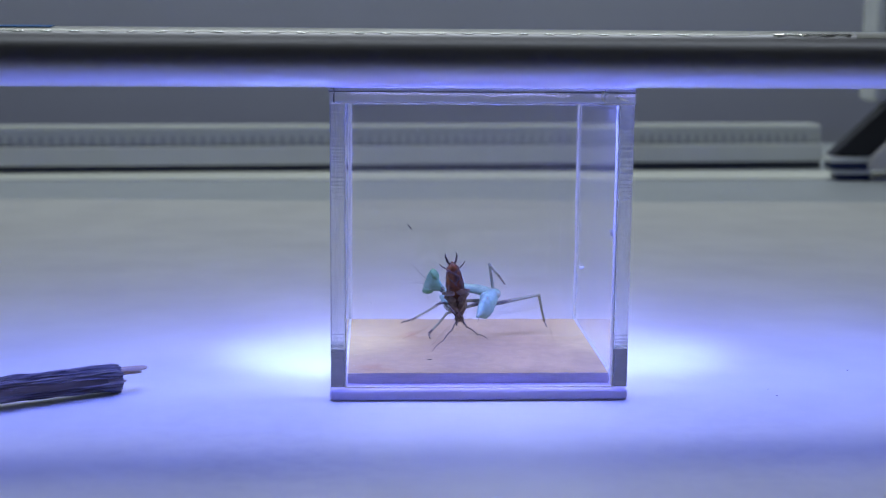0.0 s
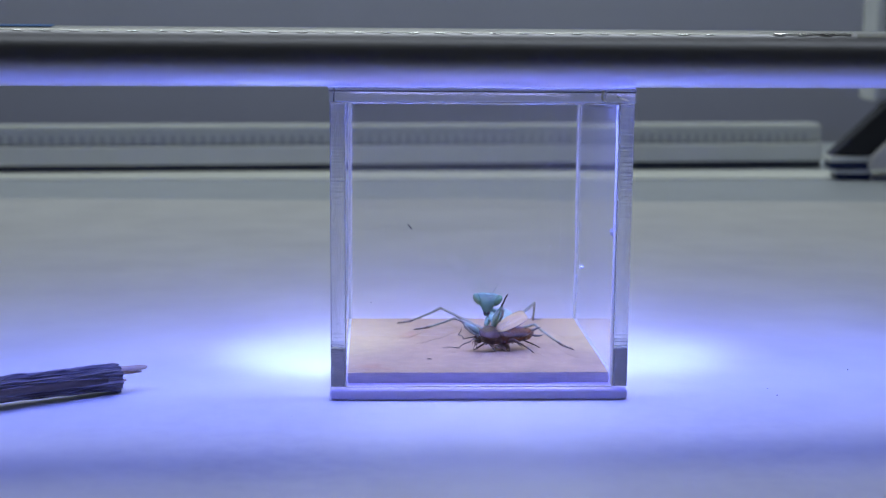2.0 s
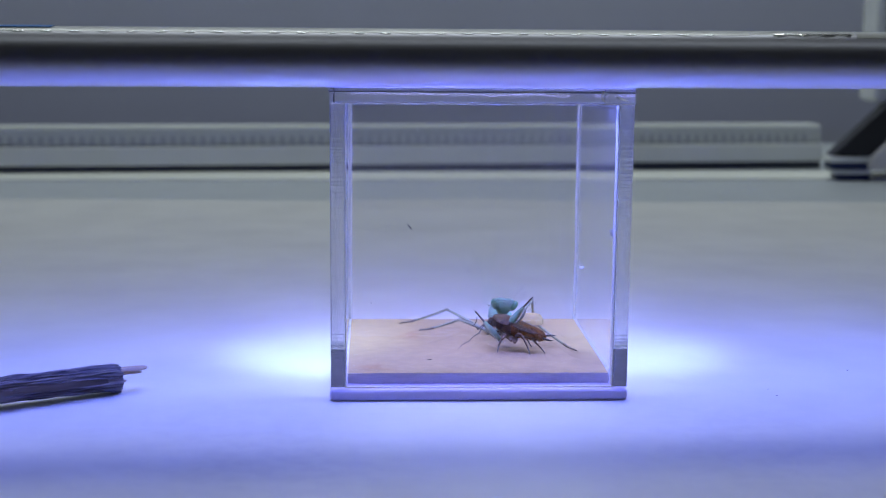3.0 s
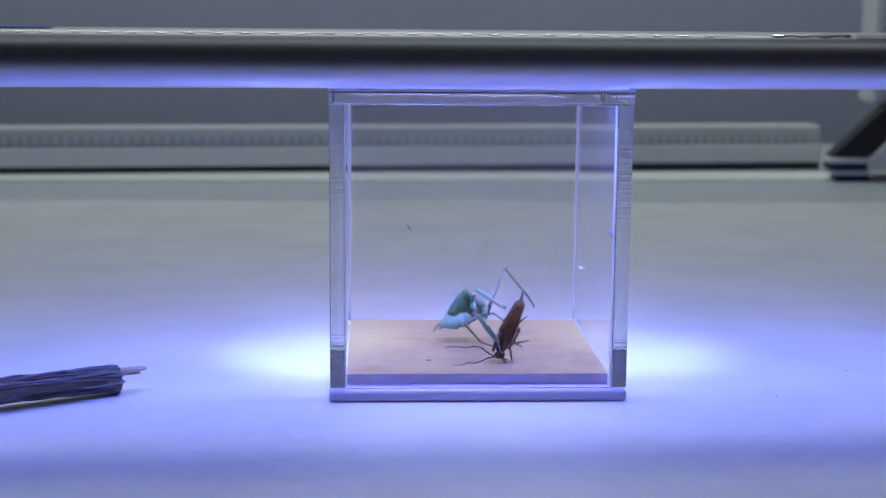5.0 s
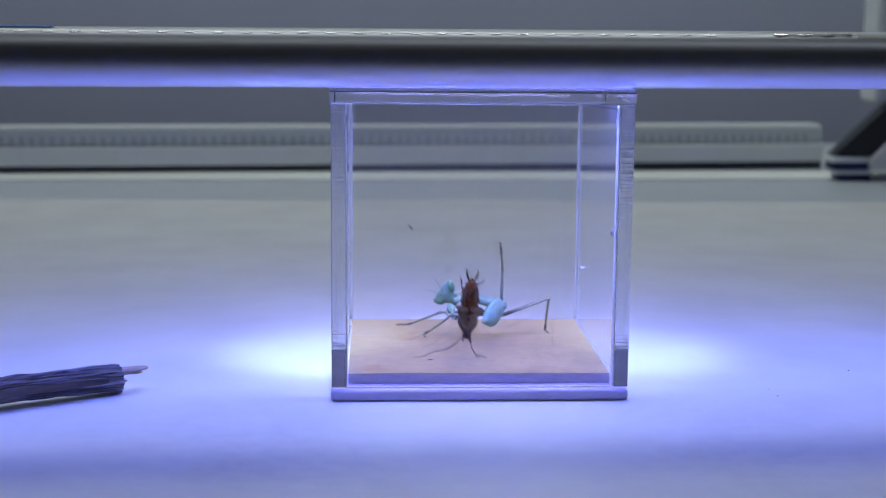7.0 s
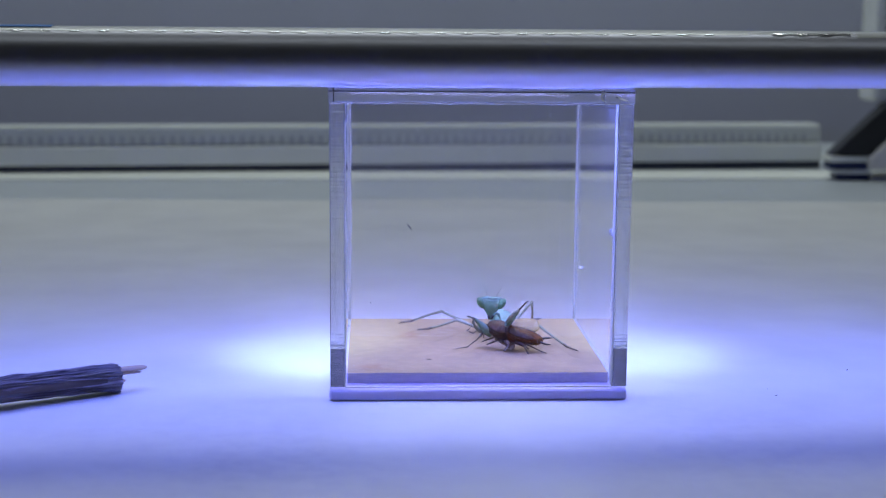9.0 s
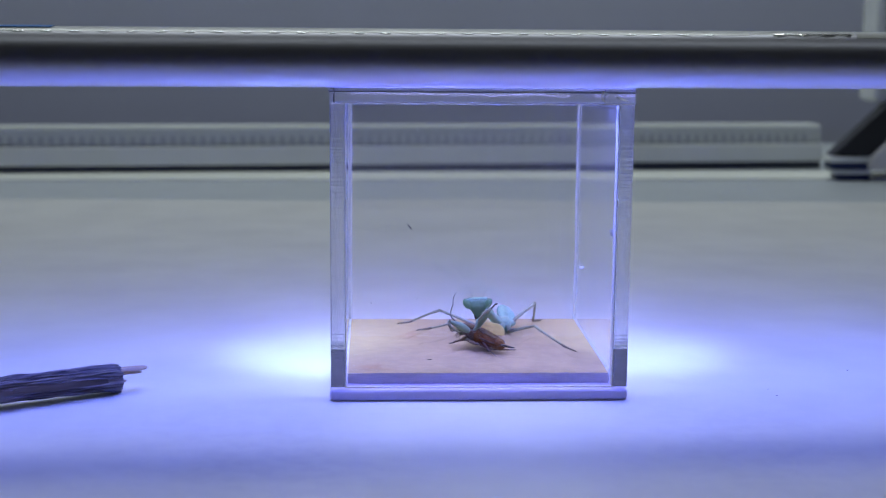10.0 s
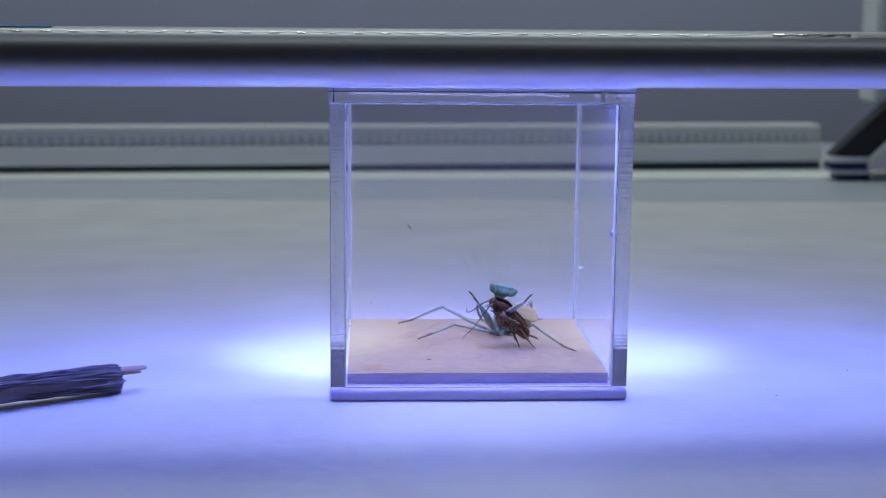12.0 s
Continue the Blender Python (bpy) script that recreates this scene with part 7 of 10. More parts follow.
    walk(PARTS["leg_tibia_C"], [(0, at(20.13, 0, 0, 5.1, 53.8, 45.5)), (0.04, at(20.13, 0, 0, 5.1, 53.8, 45.5)),
        (0.1, at(20.13, 0, 0, 55.3, 38, 118.9)), (0.2, at(20.13, 0, 0, 57.6, 49.4, 121.5)), (0.3, at(20.13, 0, 0, 51.7, 41.8, 113)),
        (0.4, at(20.13, 0, 0, -2.4, 54.2, 51.6)), (0.5, at(20.13, 0, 0, -42.7, 30.5, 3.5)), (0.7, at(20.13, 0, 0, -42, 24, 5.6)),
        (0.8, at(20.13, 0, 0, -42.3, 26.3, 4.9)), (0.9, at(20.13, 0, 0, -42.3, 26.3, 4.9)), (1, at(20.13, 0, 0, -41.3, 27.6, 6.9)),
        (1.3, at(20.13, 0, 0, -41.3, 27.6, 6.9)), (1.5, at(20.13, 0, 0, -38.8, 32.7, 12.2)), (1.7, at(20.13, 0, 0, -40.4, 40.6, 9.9)),
        (1.8, at(20.13, 0, 0, -46.2, 37.3, 0.3)), (2, at(20.13, 0, 0, -51.1, 40.3, -7.6)), (2.2, at(20.13, 0, 0, -50.5, 41.6, -6.8)),
        (2.5, at(20.13, 0, 0, -49.7, 47.1, -5.4)), (3, at(20.13, 0, 0, -46.4, 50.1, -1)), (3.2, at(20.13, 0, 0, -46.4, 50.1, -1)),
        (4.8, at(20.13, 0, 0, 55.4, 40.8, 119.5)), (4.9, at(20.13, 0, 0, 55.4, 40.8, 119.5)), (5, at(20.13, 0, 0, 63.8, 46.2, 131.6)),
        (5.2, at(20.13, 0, 0, 66.8, -3.7, 100.2)), (5.3, at(20.13, 0, 0, 50.9, 34, 69.9)), (5.4, at(20.13, 0, 0, -0.8, 50, 7.8)),
        (5.5, at(20.13, 0, 0, -5.6, 30.2, 1.9)), (5.7, at(20.13, 0, 0, 12.3, 59.1, 34.2)), (5.8, at(20.13, 0, 0, 53.4, 38, 91.1)),
        (5.9, at(20.13, 0, 0, 60.3, 5, 118.7)), (6, at(20.13, 0, 0, 28, 74, 62.9)), (6.2, at(20.13, 0, 0, -81, 58.1, -54.3)),
        (6.4, at(20.13, 0, 0, -57.8, 48.7, -25.2)), (6.5, at(20.13, 0, 0, -23, 58.8, 15.1)), (6.575, at(20.13, 0, 0, 46.1, 26.2, 71.2)),
        (6.65, at(20.13, 0, 0, 74, -24, 76.3)), (6.8, at(20.13, 0, 0, 76.7, -12.2, 64.9)), (6.9, at(20.13, 0, 0, 76.7, -12.2, 64.9)),
        (7, at(20.13, 0, 0, 67.2, -12.8, 95.9)), (7.1, at(20.13, 0, 0, 61.1, -4.3, 126)), (7.2, at(20.13, 0, 0, 61.1, -5.8, 125.6)),
        (7.45, at(20.13, 0, 0, 60.2, 6.6, 112.6)), (7.9, at(20.13, 0, 0, 60.3, 18.3, 111)), (8.35, at(20.13, 0, 0, 59.8, 9.2, 107.2)),
        (8.467, at(20.13, 0, 0, 36.6, -35.1, 145.8)), (8.583, at(20.13, 0, 0, -26.9, -40.5, -139.6)), (8.7, at(20.13, 0, 0, -57.3, 0.5, -95.4)),
        (8.8, at(20.13, 0, 0, -57.3, 0.5, -95.4)), (8.85, at(20.13, 0, 0, -41.3, 28.9, -61.6)), (8.9, at(20.13, 0, 0, -4.2, 39.7, -10.5)),
        (9.7, at(20.13, 0, 0, -4.2, 39.7, -10.5)), (9.8, at(20.13, 0, 0, -3.3, 35.6, -9.1)), (10, at(20.13, 0, 0, 4.9, 41.4, 5)),
        (10.2, at(20.13, 0, 0, 4.9, 41.4, 5)), (10.3, at(20.13, 0, 0, 6.9, 38.9, 8.1)), (10.5, at(20.13, 0, 0, 4.1, 44.2, 3.5)),
        (12, at(20.13, 0, 0, 4.1, 44.2, 3.5))])
    walk(PARTS["tarsus_C"], [(0, at(26.78, 6.77, -12.96, -4.3, 9.3, -114.6)), (0.04, at(26.78, 6.77, -12.96, -4.3, 9.3, -114.6)),
        (0.1, at(14.01, 11.08, -9.89, 8.6, 36.1, -42.6)), (0.15, at(14.34, 9.99, -11.05, 23.9, 37.2, 29.2)),
        (0.2, at(14.67, 8.91, -12.2, 30.2, 26.1, 95.1)), (0.3, at(15.46, 11.03, -10.71, -5, 49, 34.4)), (0.5, at(33.95, 0.86, -8.16, 8.1, 31.6, 51.3)),
        (0.7, at(34.74, 1.42, -6.54, 15.7, 26.5, 66.4)), (0.8, at(34.48, 1.23, -7.13, 15.6, 27.7, 65.9)),
        (0.9, at(34.48, 1.23, -7.13, 15.6, 27.7, 65.9)), (1, at(34.27, 1.72, -7.44, 2.4, 22.9, 39.5)), (1.3, at(34.27, 1.72, -7.44, 2.4, 22.9, 39.5)),
        (1.5, at(33.36, 2.86, -8.67, 5.2, 23.9, 46.9)), (1.7, at(32.15, 2.09, -10.45, 6.3, 24.5, 49.5)), (1.8, at(32.91, 0.08, -9.74, -1.1, 37.5, 32)),
        (2, at(32.28, -1.62, -10.4, -6.9, 42.8, 22.6)), (2.2, at(32.06, -1.41, -10.67, -5.7, 43.9, 24.3)),
        (2.5, at(31.03, -1.03, -11.76, -23.2, 31.7, -1.7)), (3, at(30.44, -0.18, -12.32, -21.5, 32.4, 1.5)),
        (3.2, at(30.44, -0.18, -12.32, -21.5, 32.4, 1.5)), (4, at(22.29, 5.2, -11.41, 6.3, 50.2, 56.5)),
        (4.8, at(14.14, 10.58, -10.5, 43.1, 40.8, 119.5)), (4.9, at(14.14, 10.58, -10.5, 43.1, 40.8, 119.5)),
        (5, at(12.75, 8.32, -11.6, -95.2, 127.4, -1.8)), (5.2, at(17.3, 15.78, 1.04, 59.7, 38.6, 142.1)),
        (5.3, at(23.83, 8.59, -5.64, 14.8, 67.4, 87.7)), (5.4, at(30.36, 1.4, -12.31, -56, 50, 7.8)), (5.5, at(34.01, 0.46, -8.09, -61, 30.2, 1.9)),
        (5.7, at(26.95, 4.63, -13.79, -37.5, 59.1, 34.2)), (5.8, at(19.7, 9.34, -7.59, 30.3, 43.2, 99.3)),
        (5.9, at(12.45, 14.04, -1.39, 53.2, 5, 118.7)), (6, at(22.15, 3.93, -15.45, 26.1, 74, 62.9)),
        (6.2, at(25.08, -6.89, -13.64, -82.5, 58.1, -54.3)), (6.4, at(29.72, -4.52, -12.08, -59.4, 48.7, -25.2)),
        (6.5, at(28.18, 2.17, -13.74, -24.4, 58.8, 15.1)), (6.575, at(25.89, 8.22, -3.6, 45.9, 26.4, 71.7)),
        (6.65, at(23.6, 14.27, 6.53, 74.7, -24, 76.3)), (6.725, at(25.19, 14.24, 4.96, 97.1, 38.2, 81)),
        (6.8, at(26.78, 14.22, 3.4, 34.5, 114.5, 8.6)), (6.9, at(26.78, 14.22, 3.4, 34.5, 114.5, 8.6)), (7, at(18.51, 15.58, 3.56, 85.1, 107.8, 63)),
        (7.1, at(10.72, 12.96, 1.21, 62.1, 51.7, 32.7)), (7.2, at(10.84, 13, 1.63, 60.8, 55.1, 31.1)),
        (7.45, at(14.01, 14.74, -1.84, 23.6, 52.8, -10.9)), (7.675, at(14.34, 14.49, -3.44, 51.4, 25.4, 51.6)),
        (7.9, at(14.67, 14.24, -5.04, 43.3, -8.2, 94.7)), (8.35, at(15.46, 15.16, -2.56, 35.8, 24.3, 53.6)),
        (8.525, at(17.04, -0.42, -1.35, -8.6, 29.2, -8.8)), (8.7, at(18.62, -15.99, -0.14, -35.4, -1.2, -57.1)),
        (8.8, at(18.62, -15.99, -0.14, -35.4, -1.2, -57.1)), (8.9, at(32.29, -2.24, -10.26, -16, 32.5, 6.2)),
        (9.7, at(32.29, -2.24, -10.26, -16, 32.5, 6.2)), (9.8, at(33.04, -2.07, -9.35, -15.5, 23.2, 7.6)),
        (10, at(32.14, 1.05, -10.63, -13.1, 32.5, 13.8)), (10.2, at(32.14, 1.05, -10.63, -13.1, 32.5, 13.8)),
        (10.3, at(32.52, 1.76, -10.08, -12, 28.7, 15.8)), (10.5, at(31.62, 0.71, -11.21, -8.5, 38.5, 23.2)),
        (12, at(31.62, 0.71, -11.21, -8.5, 38.5, 23.2))])
    walk(PARTS["leg_femur_D"], [(0, at(-2.4, -1.7, -3.4, 10.7, -58.7, 67.6)), (0.04, at(-2.4, -1.7, -3.4, 10.7, -58.7, 67.6)),
        (0.07, at(-2.4, -1.7, -3.4, -53.5, -48.4, 159.7)), (0.1, at(-2.4, -1.7, -3.4, -60.4, -10.9, -158.2)),
        (0.2, at(-2.4, -1.7, -3.4, -61.7, -15.5, -153.1)), (0.3, at(-2.4, -1.7, -3.4, -59.8, -19.4, -158.8)),
        (0.5, at(-2.4, -1.7, -3.4, -54.9, -25.6, -170.2)), (0.7, at(-2.4, -1.7, -3.4, -57.6, -9.6, -163.2)),
        (0.8, at(-2.4, -1.7, -3.4, -57.5, -12.8, -163.8)), (0.9, at(-2.4, -1.7, -3.4, -57.5, -12.8, -163.8)),
        (1, at(-2.4, -1.7, -3.4, -58.6, -13.3, -158.3)), (1.3, at(-2.4, -1.7, -3.4, -58.6, -13.3, -158.3)),
        (1.5, at(-2.4, -1.7, -3.4, -59.4, -15.9, -155.3)), (1.7, at(-2.4, -1.7, -3.4, -53.1, -12.8, -175.2)),
        (1.8, at(-2.4, -1.7, -3.4, -44.8, -23, 163.4)), (2, at(-2.4, -1.7, -3.4, -44.8, -33.3, 162.5)),
        (2.2, at(-2.4, -1.7, -3.4, -45.4, -34.5, 163.5)), (2.5, at(-2.4, -1.7, -3.4, -47.9, -37.8, 167.7)),
        (3, at(-2.4, -1.7, -3.4, -51.7, -39.1, 174)), (3.2, at(-2.4, -1.7, -3.4, -51.7, -39.1, 174)), (4.8, at(-2.4, -1.7, -3.4, -49.7, -16.2, 164.8)),
        (4.9, at(-2.4, -1.7, -3.4, -49.7, -16.2, 164.8)), (5, at(-2.4, -1.7, -3.4, -47.9, -21.9, 159.4)),
        (5.2, at(-2.4, -1.7, -3.4, 112.6, -138.3, 15)), (5.4, at(-2.4, -1.7, -3.4, -70.7, -25.1, -159.4)),
        (5.5, at(-2.4, -1.7, -3.4, -71.5, -21, -157.5)), (5.7, at(-2.4, -1.7, -3.4, -72.4, -17.1, -154.4)),
        (5.9, at(-2.4, -1.7, -3.4, -73.4, -6.5, -148.4)), (6, at(-2.4, -1.7, -3.4, -69.5, -8.8, -80.5)),
        (6.2, at(-2.4, -1.7, -3.4, -69.7, -8.4, -78.9)), (6.4, at(-2.4, -1.7, -3.4, -69.7, -8.4, -78.9)),
        (6.5, at(-2.4, -1.7, -3.4, -68, -10.2, -87.6)), (6.575, at(-2.4, -1.7, -3.4, -43.3, -77.1, -136.5)),
        (6.65, at(-2.4, -1.7, -3.4, 76.9, -28.9, 81.7)), (6.8, at(-2.4, -1.7, -3.4, 90.6, -58.7, 67.6)),
        (6.9, at(-2.4, -1.7, -3.4, 90.6, -58.7, 67.6)), (7, at(-2.4, -1.7, -3.4, 81.6, -70.3, 77.1)),
        (7.05, at(-2.4, -1.7, -3.4, 107.4, -111.4, 49.9)), (7.1, at(-2.4, -1.7, -3.4, -82, -28.9, -122.2)),
        (7.2, at(-2.4, -1.7, -3.4, -81.3, -33.5, -123.4)), (7.45, at(-2.4, -1.7, -3.4, -72.4, -10.9, -158.2)),
        (7.9, at(-2.4, -1.7, -3.4, -73.7, -15.5, -153.1)), (8.35, at(-2.4, -1.7, -3.4, -71.8, -19.4, -158.8)),
        (8.7, at(-2.4, -1.7, -3.4, -66.8, -25.6, -170.2)), (8.8, at(-2.4, -1.7, -3.4, -66.8, -25.6, -170.2)),
        (8.9, at(-2.4, -1.7, -3.4, -54.8, -37.9, 170.1)), (9, at(-2.4, -1.7, -3.4, -54.8, -37.9, 170.1)),
        (9.5, at(-2.4, -1.7, -3.4, -53.8, -38.1, 168.5)), (9.7, at(-2.4, -1.7, -3.4, -53.8, -38.1, 168.5)),
        (9.8, at(-2.4, -1.7, -3.4, -54.5, -29.9, 169.3)), (10, at(-2.4, -1.7, -3.4, -53.8, -28.4, 167.7)),
        (10.2, at(-2.4, -1.7, -3.4, -53.8, -28.4, 167.7)), (10.3, at(-2.4, -1.7, -3.4, -54.4, -22.9, 169.1)),
        (10.5, at(-2.4, -1.7, -3.4, -56.7, -31.4, 173.2)), (12, at(-2.4, -1.7, -3.4, -56.7, -31.4, 173.2))])
    walk(PARTS["leg_tibia_D"], [(0, at(18.32, 0, 0, 7, -29.2, 173.1)), (0.04, at(18.32, 0, 0, 7, -29.2, 173.1)),
        (0.07, at(18.32, 0, 0, 22.6, -22.1, 110)), (0.1, at(18.32, 0, 0, 23.6, -6.4, 53.3)), (0.2, at(18.32, 0, 0, 20.8, -8.7, 70)),
        (0.3, at(18.32, 0, 0, 18, -6.9, 84.7)), (0.5, at(18.32, 0, 0, 15.4, -5.4, 101.4)), (0.7, at(18.32, 0, 0, 16.9, -14.8, 76.2)),
        (0.8, at(18.32, 0, 0, 16.3, -14.6, 78.4)), (0.9, at(18.32, 0, 0, 16.3, -14.6, 78.4)), (1, at(18.32, 0, 0, 17.9, -10.8, 71.7)),
        (1.3, at(18.32, 0, 0, 17.9, -10.8, 71.7)), (1.5, at(18.32, 0, 0, 17.1, -9.4, 75.8)), (1.7, at(18.32, 0, 0, 18.1, -3.7, 69.2)),
        (1.8, at(18.32, 0, 0, 16.5, 2.5, 86.2)), (2, at(18.32, 0, 0, 16.8, 6.7, 93.9)), (2.2, at(18.32, 0, 0, 16.9, 6.7, 95.2)),
        (2.5, at(18.32, 0, 0, 16.7, 9.4, 92.9)), (3, at(18.32, 0, 0, 16.5, 10.5, 92)), (3.2, at(18.32, 0, 0, 16.5, 10.5, 92)),
        (4.8, at(18.32, 0, 0, 26.8, 46.4, 165.7)), (4.9, at(18.32, 0, 0, 26.8, 46.4, 165.7)), (5, at(18.32, 0, 0, 46.5, 40.4, -163.7)),
        (5.2, at(18.32, 0, 0, 44.7, 26, -168.6)), (5.4, at(18.32, 0, 0, -127.3, 120.6, 15.4)), (5.5, at(18.32, 0, 0, -127, 123.5, 15.7)),
        (5.7, at(18.32, 0, 0, -133.3, 127, 8)), (5.9, at(18.32, 0, 0, 26.2, 46.3, 162.9)), (6, at(18.32, 0, 0, 27.8, 18.3, 161)),
        (6.2, at(18.32, 0, 0, 27.5, 17.1, 160.1)), (6.4, at(18.32, 0, 0, 27.5, 17.1, 160.1)), (6.5, at(18.32, 0, 0, 26.7, 20.5, 157.5)),
        (6.65, at(18.32, 0, 0, 27.3, 13.2, 158.8)), (6.8, at(18.32, 0, 0, 26, 1, 150.1)), (6.9, at(18.32, 0, 0, 26, 1, 150.1)),
        (6.933, at(18.32, 0, 0, 14.6, 22.4, 96)), (6.967, at(18.32, 0, 0, -11.5, 24.2, 33.7)), (7, at(18.32, 0, 0, -25.8, 4.4, -21.7)),
        (7.05, at(18.32, 0, 0, -9, 17.7, -66.8)), (7.1, at(18.32, 0, 0, -6.9, 38.7, -114.1)), (7.2, at(18.32, 0, 0, -3.8, 38.8, -109.3)),
        (7.325, at(18.32, 0, 0, 31, 17.9, -20)), (7.45, at(18.32, 0, 0, 16.3, -15.9, 51.9)), (7.9, at(18.32, 0, 0, 11.1, -20, 68.9)),
        (8.35, at(18.32, 0, 0, 5.4, -18.8, 84.4)), (8.7, at(18.32, 0, 0, -0.3, -17, 101.8)), (8.8, at(18.32, 0, 0, -0.3, -17, 101.8)),
        (8.9, at(18.32, 0, 0, 2.5, 4.3, 92.7)), (9, at(18.32, 0, 0, 2.5, 4.3, 92.7)), (9.5, at(18.32, 0, 0, 2.6, 3, 93.5)),
        (9.7, at(18.32, 0, 0, 2.6, 3, 93.5)), (9.8, at(18.32, 0, 0, 2.2, 3.1, 86)), (10, at(18.32, 0, 0, 2.3, 1.1, 89.6)),
        (10.2, at(18.32, 0, 0, 2.3, 1.1, 89.6)), (10.3, at(18.32, 0, 0, 2.3, 1.6, 87.6)), (10.5, at(18.32, 0, 0, 2.2, 4, 83.2)),
        (12, at(18.32, 0, 0, 2.2, 4, 83.2))])
    walk(PARTS["tarsus_D"], [(0, at(7.59, 1.29, 6.03, 77, 52.6, 98.4)), (0.04, at(7.59, 1.29, 6.03, 77, 52.6, 98.4)),
        (0.07, at(16.63, 5.58, 3.71, 4, 38.4, 34.5)), (0.1, at(25.66, 9.86, 1.39, -26.4, -3.8, 16.7)), (0.2, at(22.51, 11.49, 1.88, -26.1, -10, 12.5)),
        (0.3, at(19.45, 12.24, 1.48, -28.2, -18.1, 24.4)), (0.5, at(15.89, 12.08, 1.17, -33.6, -24.3, 43.4)),
        (0.7, at(21.17, 11.62, 3.15, -24.6, -21.2, 23.8)), (0.8, at(20.73, 11.73, 3.13, -26, -20.2, 28)),
        (0.9, at(20.73, 11.73, 3.13, -26, -20.2, 28)), (1, at(22.14, 11.54, 2.32, -25.6, -10.8, 25.7)),
        (1.3, at(22.14, 11.54, 2.32, -25.6, -10.8, 25.7)), (1.5, at(21.32, 11.84, 2.01, -25.3, -7.1, 23.9)),
        (1.7, at(22.7, 11.55, 0.79, -24.8, 3.8, 16.1)), (1.8, at(19.14, 12.34, -0.53, -23.6, 6.6, 26.9)),
        (2, at(17.48, 12.26, -1.44, -21.5, 11.6, 40.2)), (2.2, at(17.2, 12.24, -1.45, -21.5, 12.7, 40.2)),
        (2.5, at(17.69, 12.19, -2.03, -22.1, 28.3, 40.4)), (3, at(17.89, 12.16, -2.25, -23.8, 40.3, 38.1)),
        (3.2, at(17.89, 12.16, -2.25, -23.8, 40.3, 38.1)), (4, at(13.97, 7.14, -5.6, 12.3, 59.7, 97.5)),
        (4.8, at(10.04, 2.11, -8.96, 57.7, 46.4, 165.7)), (4.9, at(10.04, 2.11, -8.96, 57.7, 46.4, 165.7)),
        (5, at(9.27, -2.64, -8.03, -103.3, 139.6, 16.3)), (5.2, at(7.41, -2.2, -5.42, -80, 76.6, 32.8)),
        (5.4, at(12.23, -1.67, -10.65, -95.8, 140.5, 16.9)), (5.5, at(11.74, -1.85, -10.32, -100, 134.1, 10.9)),
        (5.7, at(10.94, -1.04, -9.88, -109.2, 133.8, -1.6)), (5.9, at(10.15, 2.52, -8.95, 59.1, 46.3, 162.9)),
        (6, at(7.21, 3.83, -3.89, 61.3, 18.3, 161)), (6.2, at(7.19, 4.02, -3.63, 61.1, 17.1, 160.1)), (6.4, at(7.19, 4.02, -3.63, 61.1, 17.1, 160.1)),
        (6.5, at(7.61, 4.43, -4.34, 60.2, 20.5, 157.5)), (6.65, at(7.09, 4.36, -2.83, 60.8, 13.2, 158.8)),
        (6.725, at(7.34, 5.26, -1.52, -74.3, 125.3, 5.8)), (6.8, at(7.59, 6.16, -0.21, 17.5, 133, 82.6)),
        (6.9, at(7.59, 6.16, -0.21, 17.5, 133, 82.6)), (7, at(29.78, -4.56, -0.96, -130.5, 4.4, -21.7)),
        (7.05, at(22.08, -6.69, -4.35, -147.3, 31.5, -59.5)), (7.1, at(14.37, -8.82, -7.74, -4.8, 141.3, 65.9)),
        (7.2, at(15.13, -9.11, -7.75, -1.8, 141.2, 70.7)), (7.325, at(20.4, 0.13, -2.18, -148, 24.6, -37.8)),
        (7.45, at(25.66, 9.36, 3.4, -146.9, -7.2, 15.6)), (7.9, at(22.51, 10.85, 4.23, -146.1, -12.3, 10.2)),
        (8.35, at(19.45, 11.66, 3.99, -148.7, -22.7, 20.2)), (8.7, at(15.89, 11.58, 3.63, -157.1, -32.1, 38.6)),
        (8.8, at(15.89, 11.58, 3.63, -157.1, -32.1, 38.6)), (8.9, at(17.73, 12.33, -0.93, -146.7, 19.5, 40.4)),
        (9, at(17.73, 12.33, -0.93, -146.7, 19.5, 40.4)), (9.5, at(17.56, 12.34, -0.65, -145.8, 18.4, 43.2)),
        (9.7, at(17.56, 12.34, -0.65, -145.8, 18.4, 43.2)), (9.8, at(19.19, 12.33, -0.66, -148.2, 14.9, 35.6)),
        (10, at(18.4, 12.37, -0.24, -150.6, 14.2, 27.3)), (10.2, at(18.4, 12.37, -0.24, -150.6, 14.2, 27.3)),
        (10.3, at(18.84, 12.36, -0.35, -153.5, 12.3, 16.8)), (10.5, at(19.77, 12.26, -0.86, -147.9, 33.1, 32.2)),
        (12, at(19.77, 12.26, -0.86, -147.9, 33.1, 32.2))])
